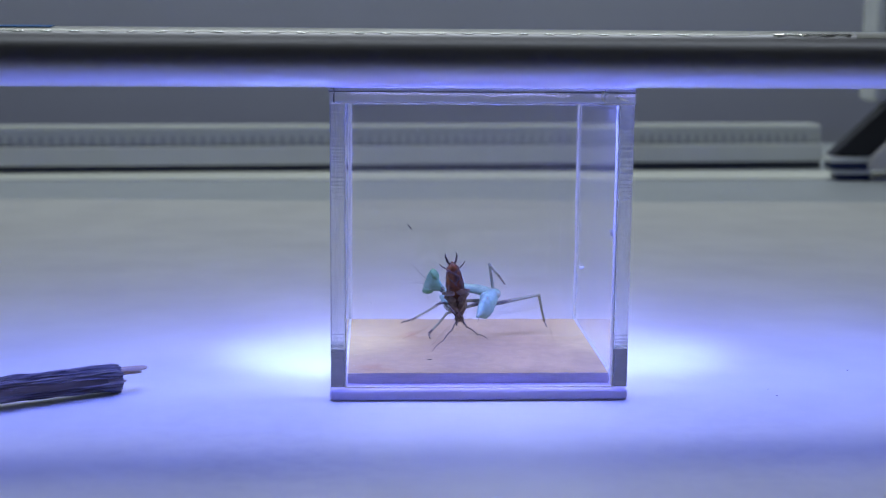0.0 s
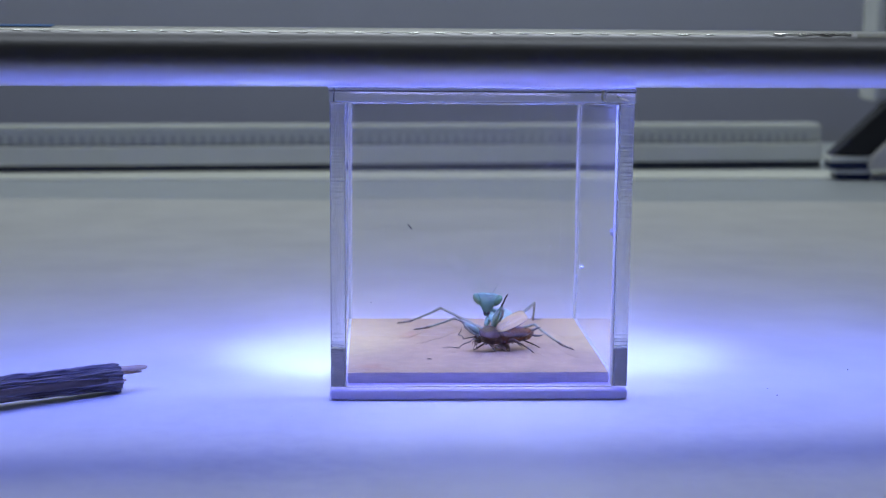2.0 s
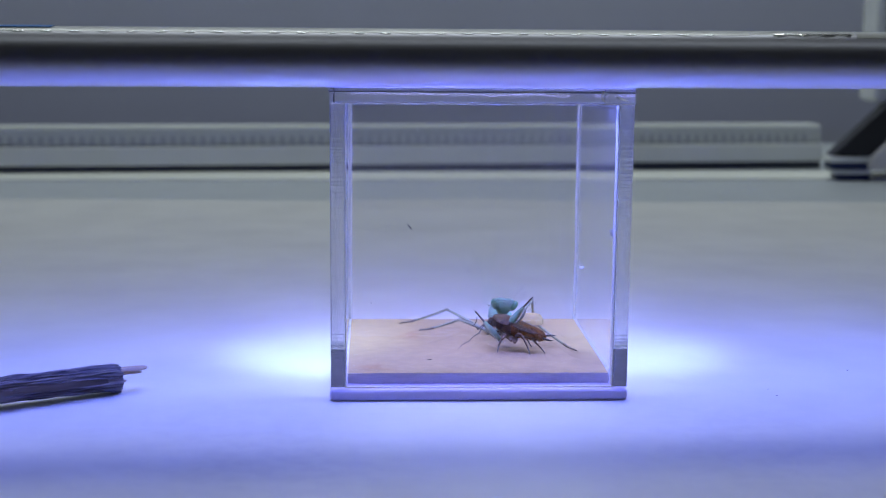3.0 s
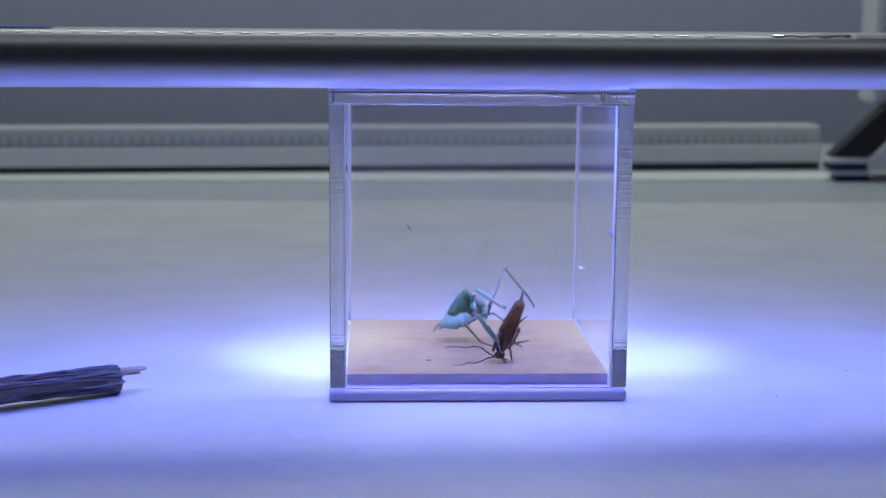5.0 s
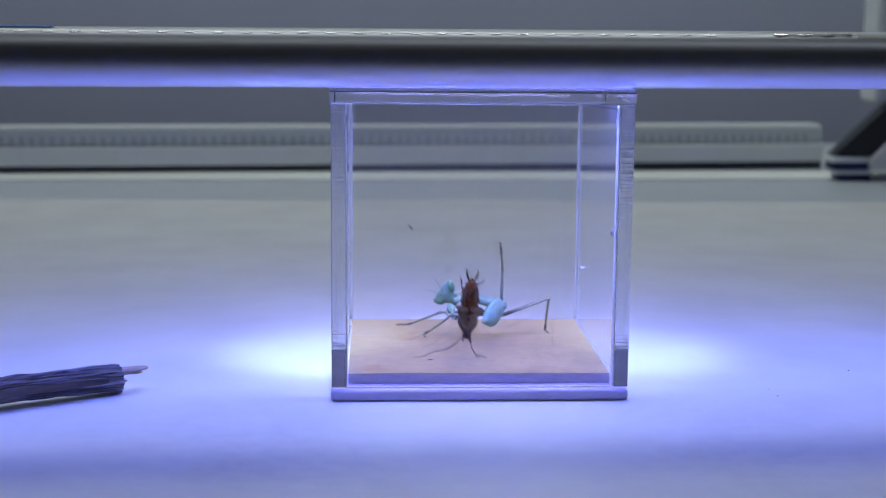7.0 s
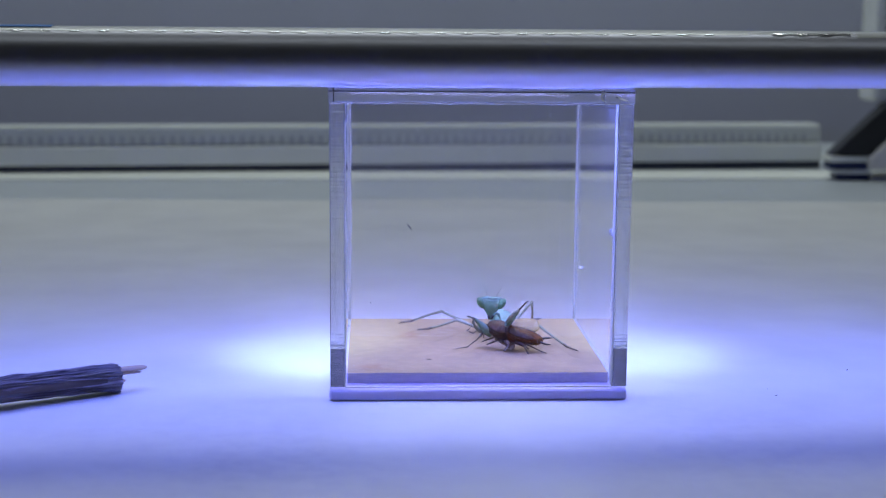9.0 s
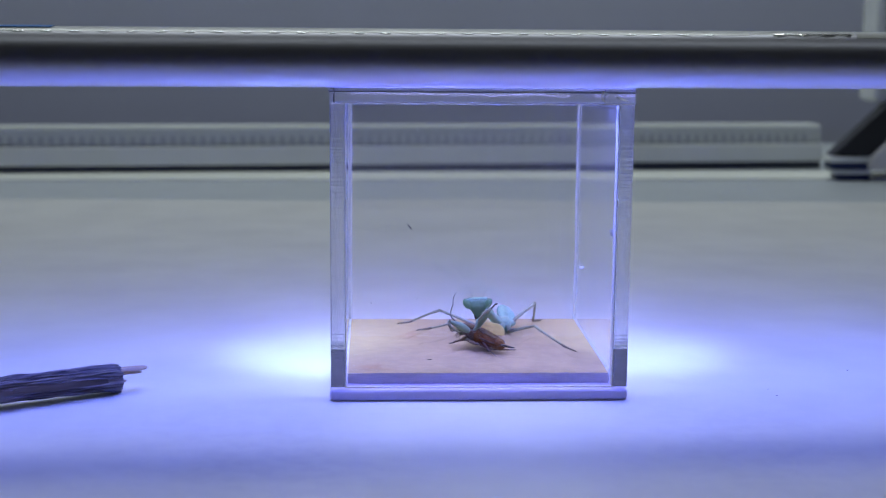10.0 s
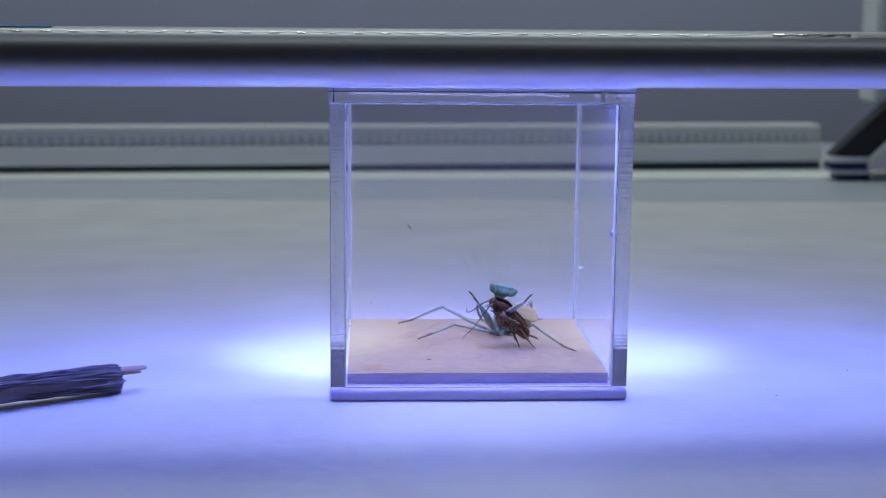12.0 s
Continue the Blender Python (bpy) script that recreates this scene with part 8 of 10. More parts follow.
    walk(PARTS["roach"], [(0, at(-6.66, 30, 31.19, -44.6, 78.8, 45.2)), (0.04, at(-6.66, 30, 31.19, -44.6, 78.8, 45.2)),
        (0.1, at(3.5, 30, 16.12, -107.1, 101.5, -47.1)), (0.15, at(1.22, 31, 16.45, 38.7, 58.1, 137.2)), (0.2, at(-1.05, 32, 16.79, 14, 40.9, 154.8)),
        (0.3, at(-0.17, 36, 19.27, 18, 32.4, 165.7)), (0.5, at(-3.81, 42, 15.38, -25.8, 7.2, -166.4)), (0.7, at(-12.22, 40, 19.75, 8.4, -9.4, -158.4)),
        (0.8, at(-13.82, 40, 14.32, 13.4, 7.8, 148.3)), (0.9, at(-16.07, 40, 13.8, -37.6, 15.8, 131.1)), (1, at(-4.6, 44, 20.88, -14.6, 9.4, -165.4)),
        (1.3, at(-4.6, 44, 20.88, -14.6, 9.4, -165.4)), (1.5, at(-4.4, 44, 19.75, -4.3, -5.8, 144.7)), (1.7, at(1.08, 42, 18.11, 54.1, -22.9, 125.1)),
        (1.8, at(8.11, 40, 15.33, 25.1, -0.6, 141.3)), (2, at(11.69, 38, 13.17, -30.4, 0.7, -167.5)), (2.2, at(13.02, 38, 14.12, -27.1, -6.4, -172.7)),
        (2.5, at(13.44, 38, 15.07, -23.8, -14.4, 168.5)), (3, at(16.37, 38, 15.93, -16.6, -14.3, 160.2)),
        (3.2, at(16.37, 38, 15.93, -16.6, -14.3, 160.2)), (4.8, at(15.6, 24, 18.38, 32.5, 38.7, -146)), (4.9, at(15.6, 24, 18.38, 32.5, 38.7, -146)),
        (5, at(12.2, 24, 19.29, 30.9, 61.5, -152.2)), (5.2, at(2.81, 24, 21.28, 69.5, 59.2, -74.4)), (5.3, at(-2.32, 27, 22.14, 62.8, 39.5, -27.9)),
        (5.4, at(-7.45, 30, 23.01, 42.7, 28.1, 12.4)), (5.433, at(-7.74, 30, 24.59, -19.4, 40.5, -0.2)),
        (5.467, at(-8.02, 30, 26.16, -86.9, 36.3, -20.1)), (5.5, at(-8.3, 30, 27.74, -143.8, 20.6, -24.2)),
        (5.7, at(-12.91, 30, 32.86, -129.5, 13.9, -13.3)), (5.9, at(-13.34, 30, 37.71, -131.8, 7.1, -10)),
        (6, at(-13.06, 30, 41.15, -131.5, 4.2, -7.9)), (6.2, at(-13.06, 30, 41.15, -131.5, 4.2, -7.9)),
        (6.4, at(-13.86, 30, 37.84, -128.1, 16.4, -11.2)), (6.5, at(-12.87, 30, 34.52, -114.7, 35.5, 11.9)),
        (6.65, at(-10.65, 30, 33.59, -88.6, 57.1, 21.3)), (6.8, at(-6.66, 30, 31.19, -44.6, 78.8, 45.2)),
        (6.9, at(-6.66, 30, 31.19, -44.6, 78.8, 45.2)), (7, at(-2.08, 30, 25.17, 37.3, 82.5, 124.6)), (7.1, at(2.95, 30, 15.53, 14.8, 80.8, 105)),
        (7.2, at(2.95, 30, 15.53, 14.8, 80.8, 105)), (7.45, at(3.5, 30, 16.12, -107.1, 101.5, -47.1)), (7.675, at(1.22, 31, 16.45, 38.7, 58.1, 137.2)),
        (7.9, at(-1.05, 32, 16.79, 14, 40.9, 154.8)), (8.35, at(-0.17, 36, 19.27, 18, 32.4, 165.7)), (8.7, at(-0.84, 42, 15.17, -23.3, 9.8, -166.2)),
        (8.8, at(-0.84, 42, 15.17, -23.3, 9.8, -166.2)), (8.9, at(15.09, 38, 13.81, -24.6, -12, 168.4)), (9, at(15.09, 38, 13.81, -24.6, -12, 168.4)),
        (9.5, at(14.91, 38, 12.26, -17.3, -19.8, 158.5)), (9.7, at(14.91, 38, 12.26, -17.3, -19.8, 158.5)),
        (9.8, at(5.28, 40, 15.13, 5.6, -38.5, -158.5)), (10, at(3.75, 40, 12.42, 19.4, -10, 133.6)), (10.1, at(4.67, 40, 12.74, 15.1, -22.6, 173)),
        (10.2, at(5.59, 40, 13.06, 2.5, -29.3, -143.2)), (10.3, at(7.63, 42, 21.17, 9.6, -47.2, -167.3)),
        (10.5, at(10.9, 42, 16.34, 72.3, -28.2, 134.4)), (10.7, at(11.84, 42, 15.6, 72, -27.5, 134.7)),
        (11, at(11.24, 42, 16.82, 14.3, -49.2, -142.2)), (11.2, at(13.6, 42, 17.76, 19.4, -51.5, -147.7)),
        (11.5, at(13.59, 42, 18.19, 21.5, -48.8, -149.5)), (12, at(14.19, 42, 18.83, 30.5, -45.3, -157.2))])
    walk(PARTS["antenna_base_left"], [(0, at(10.8, 0.8, -0.3, -118.6, 68.4, 64.8)), (0.04, at(10.8, 0.8, -0.3, -118.6, 68.4, 64.8)),
        (0.1, at(10.8, 0.8, -0.3, -72.3, 53, 120.7)), (0.2, at(10.8, 0.8, -0.3, -89, 20.3, 78.9)), (0.3, at(10.8, 0.8, -0.3, -82.8, -40.1, 68.6)),
        (0.4, at(10.8, 0.8, -0.3, -12.9, -61.7, 3.7)), (0.5, at(10.8, 0.8, -0.3, 43.3, -32.2, -47.3)), (0.7, at(10.8, 0.8, -0.3, -16.2, -30, 32.7)),
        (0.8, at(10.8, 0.8, -0.3, -37.3, -26.8, 96)), (0.9, at(10.8, 0.8, -0.3, 105.1, -128.9, -22.5)), (0.95, at(10.8, 0.8, -0.3, 41.8, -67.4, 41.6)),
        (1, at(10.8, 0.8, -0.3, 73.3, -19.1, 11.2)), (1.3, at(10.8, 0.8, -0.3, 73.3, -19.1, 11.2)), (1.5, at(10.8, 0.8, -0.3, 38, -17.2, 70.7)),
        (1.7, at(10.8, 0.8, -0.3, 29.6, -0.5, 99.3)), (1.8, at(10.8, 0.8, -0.3, 23.2, -23.1, 135.6)), (1.9, at(10.8, 0.8, -0.3, 27.5, -28.4, 93)),
        (2, at(10.8, 0.8, -0.3, 34.8, -29.7, 48.7)), (2.2, at(10.8, 0.8, -0.3, 36.5, 0, 54.3)), (2.5, at(10.8, 0.8, -0.3, 33.1, -0.8, 82.3)),
        (3, at(10.8, 0.8, -0.3, 34.2, 17.2, 80.4)), (3.2, at(10.8, 0.8, -0.3, 34.2, 17.2, 80.4)), (4.8, at(10.8, 0.8, -0.3, 12, -24.6, 23.3)),
        (4.9, at(10.8, 0.8, -0.3, 12, -24.6, 23.3)), (5, at(10.8, 0.8, -0.3, 0.9, -39.5, 48.4)), (5.2, at(10.8, 0.8, -0.3, 13.9, -63.9, 29.8)),
        (5.3, at(10.8, 0.8, -0.3, 64.7, -44.9, -48)), (5.4, at(10.8, 0.8, -0.3, 66.2, -11.1, -83.9)), (5.45, at(10.8, 0.8, -0.3, 103.4, 42.2, -70.3)),
        (5.5, at(10.8, 0.8, -0.3, -157.4, 51.3, 13.1)), (5.7, at(10.8, 0.8, -0.3, -156.5, 52.3, 14.2)), (5.9, at(10.8, 0.8, -0.3, -133, 44.5, 46.8)),
        (6, at(10.8, 0.8, -0.3, -141.7, 59.2, 34.8)), (6.2, at(10.8, 0.8, -0.3, -133.8, 58.8, 44.2)), (6.4, at(10.8, 0.8, -0.3, -160.9, 55.9, 13.7)),
        (6.5, at(10.8, 0.8, -0.3, -108.4, 44.2, 90.9)), (6.65, at(10.8, 0.8, -0.3, -142.1, 52.4, 51)), (6.8, at(10.8, 0.8, -0.3, -129.1, 68.4, 64.8)),
        (6.9, at(10.8, 0.8, -0.3, -129.1, 68.4, 64.8)), (7, at(10.8, 0.8, -0.3, -127.3, 52, 65.5)), (7.1, at(10.8, 0.8, -0.3, -78.5, 43.1, 137.3)),
        (7.2, at(10.8, 0.8, -0.3, -78.5, 43.1, 137.3)), (7.45, at(10.8, 0.8, -0.3, -91.9, 53, 120.7)), (7.9, at(10.8, 0.8, -0.3, -109.5, 20.3, 78.9)),
        (8.35, at(10.8, 0.8, -0.3, -93.6, -40.1, 68.6)), (8.525, at(10.8, 0.8, -0.3, -20.3, -60.7, 4.6)),
        (8.7, at(10.8, 0.8, -0.3, 36.5, -30.1, -42.4)), (8.8, at(10.8, 0.8, -0.3, 36.5, -30.1, -42.4)),
        (8.85, at(10.8, 0.8, -0.3, -17.6, -35.7, 30.6)), (8.9, at(10.8, 0.8, -0.3, -44.1, 2, 80.9)), (9, at(10.8, 0.8, -0.3, -44.1, 2, 80.9)),
        (9.5, at(10.8, 0.8, -0.3, -43.1, 12.3, 89.9)), (9.7, at(10.8, 0.8, -0.3, -43.1, 12.3, 89.9)), (9.8, at(10.8, 0.8, -0.3, -56.7, 33.3, 31.5)),
        (9.9, at(10.8, 0.8, -0.3, -55.7, 3.1, 59.4)), (10, at(10.8, 0.8, -0.3, -69.6, -23.8, 89.6)), (10.1, at(10.8, 0.8, -0.3, 8.1, -47.7, 16.8)),
        (10.2, at(10.8, 0.8, -0.3, 59.9, -1.1, -29.2)), (10.25, at(10.8, 0.8, -0.3, 96.2, 63.3, -31.7)),
        (10.3, at(10.8, 0.8, -0.3, -102.7, 45.8, 100.2)), (10.4, at(10.8, 0.8, -0.3, 133.3, 93.7, -31.1)),
        (10.5, at(10.8, 0.8, -0.3, 76.7, 49.9, -95)), (10.7, at(10.8, 0.8, -0.3, 88.2, 54.1, -80.8)), (11, at(10.8, 0.8, -0.3, 76.5, 52.1, -95.4)),
        (11.2, at(10.8, 0.8, -0.3, 77.4, 50, -94.3)), (11.5, at(10.8, 0.8, -0.3, 66, 54.4, -108.1)), (12, at(10.8, 0.8, -0.3, 68.9, 52.3, -104.5))])
    walk(PARTS["antenna_middle_left"], [(0, at(11.9, 3.13, -6.81, -108, 58.9, 72.6)), (0.04, at(11.9, 3.13, -6.81, -108, 58.9, 72.6)),
        (0.1, at(8.65, 4.42, -5.89, -98.7, 47.8, 84.7)), (0.2, at(12.06, 7.24, -2.73, -96, 12.7, 89.8)),
        (0.3, at(12.76, 5.78, 4.21, -88.4, -21.1, 71.3)), (0.4, at(13.79, 1.11, 3.82, -30.1, -56.9, 20.7)),
        (0.5, at(14.81, -3.56, 3.43, 42.9, -31, -44.8)), (0.7, at(15.9, 4.08, 3.2, -12.7, -31.6, 31.7)),
        (0.8, at(10.15, 7.01, 2.86, -37.5, -28.1, 100)), (0.9, at(6.74, 2.48, 5.15, 87.3, -117.6, -14.6)),
        (0.95, at(12.02, 2.28, 3.57, 81.8, -66.3, -4.2)), (1, at(17.29, 2.08, 1.99, 87.9, -15.3, -4.3)),
        (1.3, at(17.29, 2.08, 1.99, 87.9, -15.3, -4.3)), (1.5, at(13.01, 7.11, 1.77, 61.1, -21.9, 48.2)), (1.7, at(9.67, 7.71, -0.23, 44, -1.9, 95.8)),
        (1.8, at(6.2, 5.31, 2.45, 99.9, -69.6, 61)), (2, at(14.81, 5.37, 3.16, 101.1, -11.5, 38)), (2.2, at(14.88, 6.49, -0.29, 100.2, -6.6, 45.8)),
        (2.5, at(11.73, 7.74, -0.2, 99, -4.9, 66.4)), (3, at(11.91, 7.39, -2.38, 99.7, 3, 78.4)), (3.2, at(11.91, 7.39, -2.38, 99.7, 3, 78.4)),
        (4, at(14.28, 5.35, 0.12, 129.3, -36.6, 44.5)), (4.8, at(16.64, 3.32, 2.62, -168.3, -39.8, -21.2)),
        (4.9, at(16.64, 3.32, 2.62, -168.3, -39.8, -21.2)), (5, at(14.39, 4.84, 4.15, 143, -39.8, 58.9)),
        (5.2, at(13.47, 2.33, 5.98, 161.1, -68.2, 32.3)), (5.3, at(12.5, -1.85, 3.52, -113.1, -21.5, -72.5)),
        (5.4, at(11.53, -6.03, 1.05, 52.9, 134.1, 70)), (5.45, at(13.3, -2.12, -2.36, -69.5, 81.9, -66.3)),
        (5.5, at(15.07, 1.79, -5.76, 47.2, 54, 37)), (5.7, at(14.95, 1.85, -5.84, 49.8, 51.8, 40.2)), (5.9, at(14.22, 4.44, -5.21, 64.2, 23, 62.9)),
        (6, at(13.74, 2.84, -6.31, 39.4, 48.8, 27)), (6.2, at(13.4, 3.33, -6.29, 52.3, 44.7, 45.4)), (6.4, at(14.61, 1.73, -6.1, 34.5, 54.9, 22.9)),
        (6.5, at(10.72, 5.82, -5.18, 63.5, 29.4, 69.6)), (6.65, at(13.49, 4.11, -5.85, 46.1, 17.9, 34.4)),
        (6.8, at(11.9, 3.13, -6.81, 81.6, 58.9, 72.6)), (6.9, at(11.9, 3.13, -6.81, 81.6, 58.9, 72.6)), (7, at(12.58, 4.72, -5.82, 84.5, 6.1, 69.4)),
        (7.1, at(7.04, 4.26, -5.08, 83.7, -1.3, 90.2)), (7.2, at(7.04, 4.26, -5.08, 83.7, -1.3, 90.2)),
        (7.45, at(8.65, 4.42, -5.89, 81.8, 47.8, 84.7)), (7.9, at(12.06, 7.24, -2.73, 84.4, 12.7, 89.8)),
        (8.35, at(12.76, 5.78, 4.21, 92, -21.1, 71.3)), (8.525, at(14.01, 1.25, 3.71, 149.2, -55, 21.4)),
        (8.7, at(15.27, -3.29, 3.21, -140.7, -30.5, -41.8)), (8.8, at(15.27, -3.29, 3.21, -140.7, -30.5, -41.8)),
        (8.85, at(13.59, 2.21, 1.33, 170, -38.2, 23)), (8.9, at(11.9, 7.71, -0.55, 139.7, -7.8, 71.2)), (9, at(11.9, 7.71, -0.55, 139.7, -7.8, 71.2)),
        (9.5, at(10.81, 7.64, -1.79, 139.1, -2.3, 82.6)), (9.7, at(10.81, 7.64, -1.79, 139.1, -2.3, 82.6)),
        (9.8, at(15.79, 3.86, -4.14, 150, -18.7, 44)), (10, at(10.85, 7.2, 2.53, -51, -137.4, -62.7)),
        (10.2, at(16.91, -2.62, -0.17, -162.6, -29, 39.3)), (10.25, at(13.42, 1.49, -2.74, -111.8, 21, 13.4)),
        (10.3, at(9.94, 5.6, -5.32, -23.6, 67, 64.1)), (10.5, at(10.41, -3.69, -5.65, -118, 118.3, -21.4)),
        (10.7, at(11.46, -3.25, -5.97, -119.3, 117.7, -23)), (11, at(10.4, -3.48, -5.82, 23.4, 104, 115)),
        (11.2, at(10.46, -3.68, -5.67, -14.8, 127, 77)), (11.5, at(9.53, -3.08, -5.99, -20.4, 124.7, 69.9)),
        (12, at(9.73, -3.35, -5.84, -14.8, 127.4, 76.7))])
    walk(PARTS["antenna_tip_left"], [(0, at(12.98, 6.58, -12.8, -97, 60.9, 85.4)), (0.04, at(12.98, 6.58, -12.8, -97, 60.9, 85.4)),
        (0.1, at(9.08, 9.1, -11.08, -43.3, 61.1, 143.3)), (0.2, at(12.08, 14.07, -4.27, -69.3, 2.2, 86.7)),
        (0.3, at(14.85, 11.97, 6.73, -73, 13.5, 66.2)), (0.4, at(16.96, 2.09, 6.88, -67.3, -22.6, 48.4)),
        (0.5, at(19.07, -7.79, 7.04, -40.9, -53, 14.1)), (0.7, at(20.97, 7.21, 6.87, -56.6, -22.7, 35.3)),
        (0.8, at(9.07, 13.09, 6.15, -64.5, -19.8, 103.7)), (0.9, at(3.6, 3.3, 11.35, 56.9, -116.8, -20.6)),
        (0.95, at(13.81, 2.44, 7.59, 37.9, -69.7, 19.6)), (1, at(24.02, 1.57, 3.83, 62.5, -25.6, 19.3)),
        (1.3, at(24.02, 1.57, 3.83, 62.5, -25.6, 19.3)), (1.5, at(17.33, 11.96, 4.37, 29.1, -22.6, 71.3)), (1.7, at(8.97, 14.67, 0, 21.7, -6.4, 91.5)),
        (1.8, at(7.39, 7.44, 9.01, 57.2, -71.2, 67.4)), (2, at(20.22, 9.59, 4.56, 85.4, -25.7, 25.5)),
        (2.2, at(19.73, 11.48, 0.51, 82.4, -20.9, 33.7)), (2.5, at(14.53, 14.13, 0.4, 67.8, -13.2, 76.6)),
        (3, at(13.32, 14.24, -2.74, 66.4, -9.6, 84.1)), (3.2, at(13.32, 14.24, -2.74, 66.4, -9.6, 84.1)),
        (4, at(17.49, 7.8, 2.18, 113.3, -53.3, 56.2)), (4.8, at(21.65, 1.37, 7.1, -154.4, -43.6, -20.2)),
        (4.9, at(21.65, 1.37, 7.1, -154.4, -43.6, -20.2)), (5, at(17.16, 9.45, 8.63, 146.5, -35.3, 61.2)),
        (5.2, at(15.67, 3.72, 12.49, -19.7, -104.7, -144)), (5.267, at(13.73, -1.05, 7, 118.3, -32.3, 108.9)),
        (5.333, at(11.8, -5.83, 1.51, -44.8, 167.6, -38.3)), (5.4, at(9.86, -10.61, -3.98, 2, 146.5, 17.2)),
        (5.45, at(14.11, -3.17, -7.7, -14.3, 113.9, -28.9)), (5.5, at(18.35, 4.26, -11.43, 83.2, 61.5, 41.6)),
        (5.7, at(18.26, 4.65, -11.34, 73, 55.3, 29.3)), (5.9, at(17.16, 10.18, -7.94, 99.2, 27.4, 80.7)),
        (6, at(17.85, 4.93, -11.58, 38.2, 57.1, 16.9)), (6.2, at(16.89, 6.87, -11.21, 52.4, 50.5, 34.9)),
        (6.4, at(18.32, 3.29, -11.82, 49, 58.1, 30.4)), (6.5, at(12.85, 11.53, -8.62, 69.7, -3, 68)), (6.65, at(18.99, 7.87, -8, 76.3, 47.4, 67.4)),
        (6.8, at(12.98, 6.58, -12.8, 92.3, 60.9, 85.4)), (6.9, at(12.98, 6.58, -12.8, 92.3, 60.9, 85.4)),
        (7, at(15.04, 11.23, -6.56, 92.4, 43.5, 85.7)), (7.1, at(7.01, 11.26, -4.93, -59.9, 150.5, -48.3)),
        (7.2, at(7.01, 11.26, -4.93, -59.9, 150.5, -48.3)), (7.45, at(9.08, 9.1, -11.08, -54.2, 118.9, -36.7)),
        (7.9, at(12.08, 14.07, -4.27, 107, 2.2, 86.7)), (8.35, at(14.85, 11.97, 6.73, 103.1, 13.5, 66.2)),
        (8.525, at(17.31, 2.33, 6.75, 113.1, -22.9, 45.3)), (8.7, at(19.76, -7.31, 6.76, 147, -49.6, 4.4)),
        (8.8, at(19.76, -7.31, 6.76, 147, -49.6, 4.4)), (8.9, at(14.14, 14.27, 0.4, 119, -22.1, 61.6)), (9, at(14.14, 14.27, 0.4, 119, -22.1, 61.6)),
        (9.5, at(11.71, 14.58, -1.51, 115.9, -16.3, 72.5)), (9.7, at(11.71, 14.58, -1.51, 115.9, -16.3, 72.5)),
        (9.8, at(20.56, 8.46, -1.89, 121.7, -14.5, 54.6)), (10, at(8.49, 11.78, 7.27, 90.2, -33.7, 125.5)),
        (10.2, at(21.65, 1.26, 3.22, 152.2, -20.1, 45.9)), (10.3, at(11.13, 8.06, -11.77, 134.7, 45.5, 74.1)),
        (10.5, at(7.32, -2.48, -11.82, 13.9, 126, -35.1)), (10.7, at(8.47, -1.98, -12.17, 14, 125.7, -35)),
        (11, at(11.11, -5.02, -12.61, 113.4, 56.4, 41.5)), (11.2, at(9.52, -7.79, -11.25, 104.1, 72.8, 32.6)),
        (11.5, at(8.16, -6.82, -11.74, 106.5, 61.7, 35.5)), (12, at(8.75, -7.48, -11.4, 105.9, 64, 34.8))])
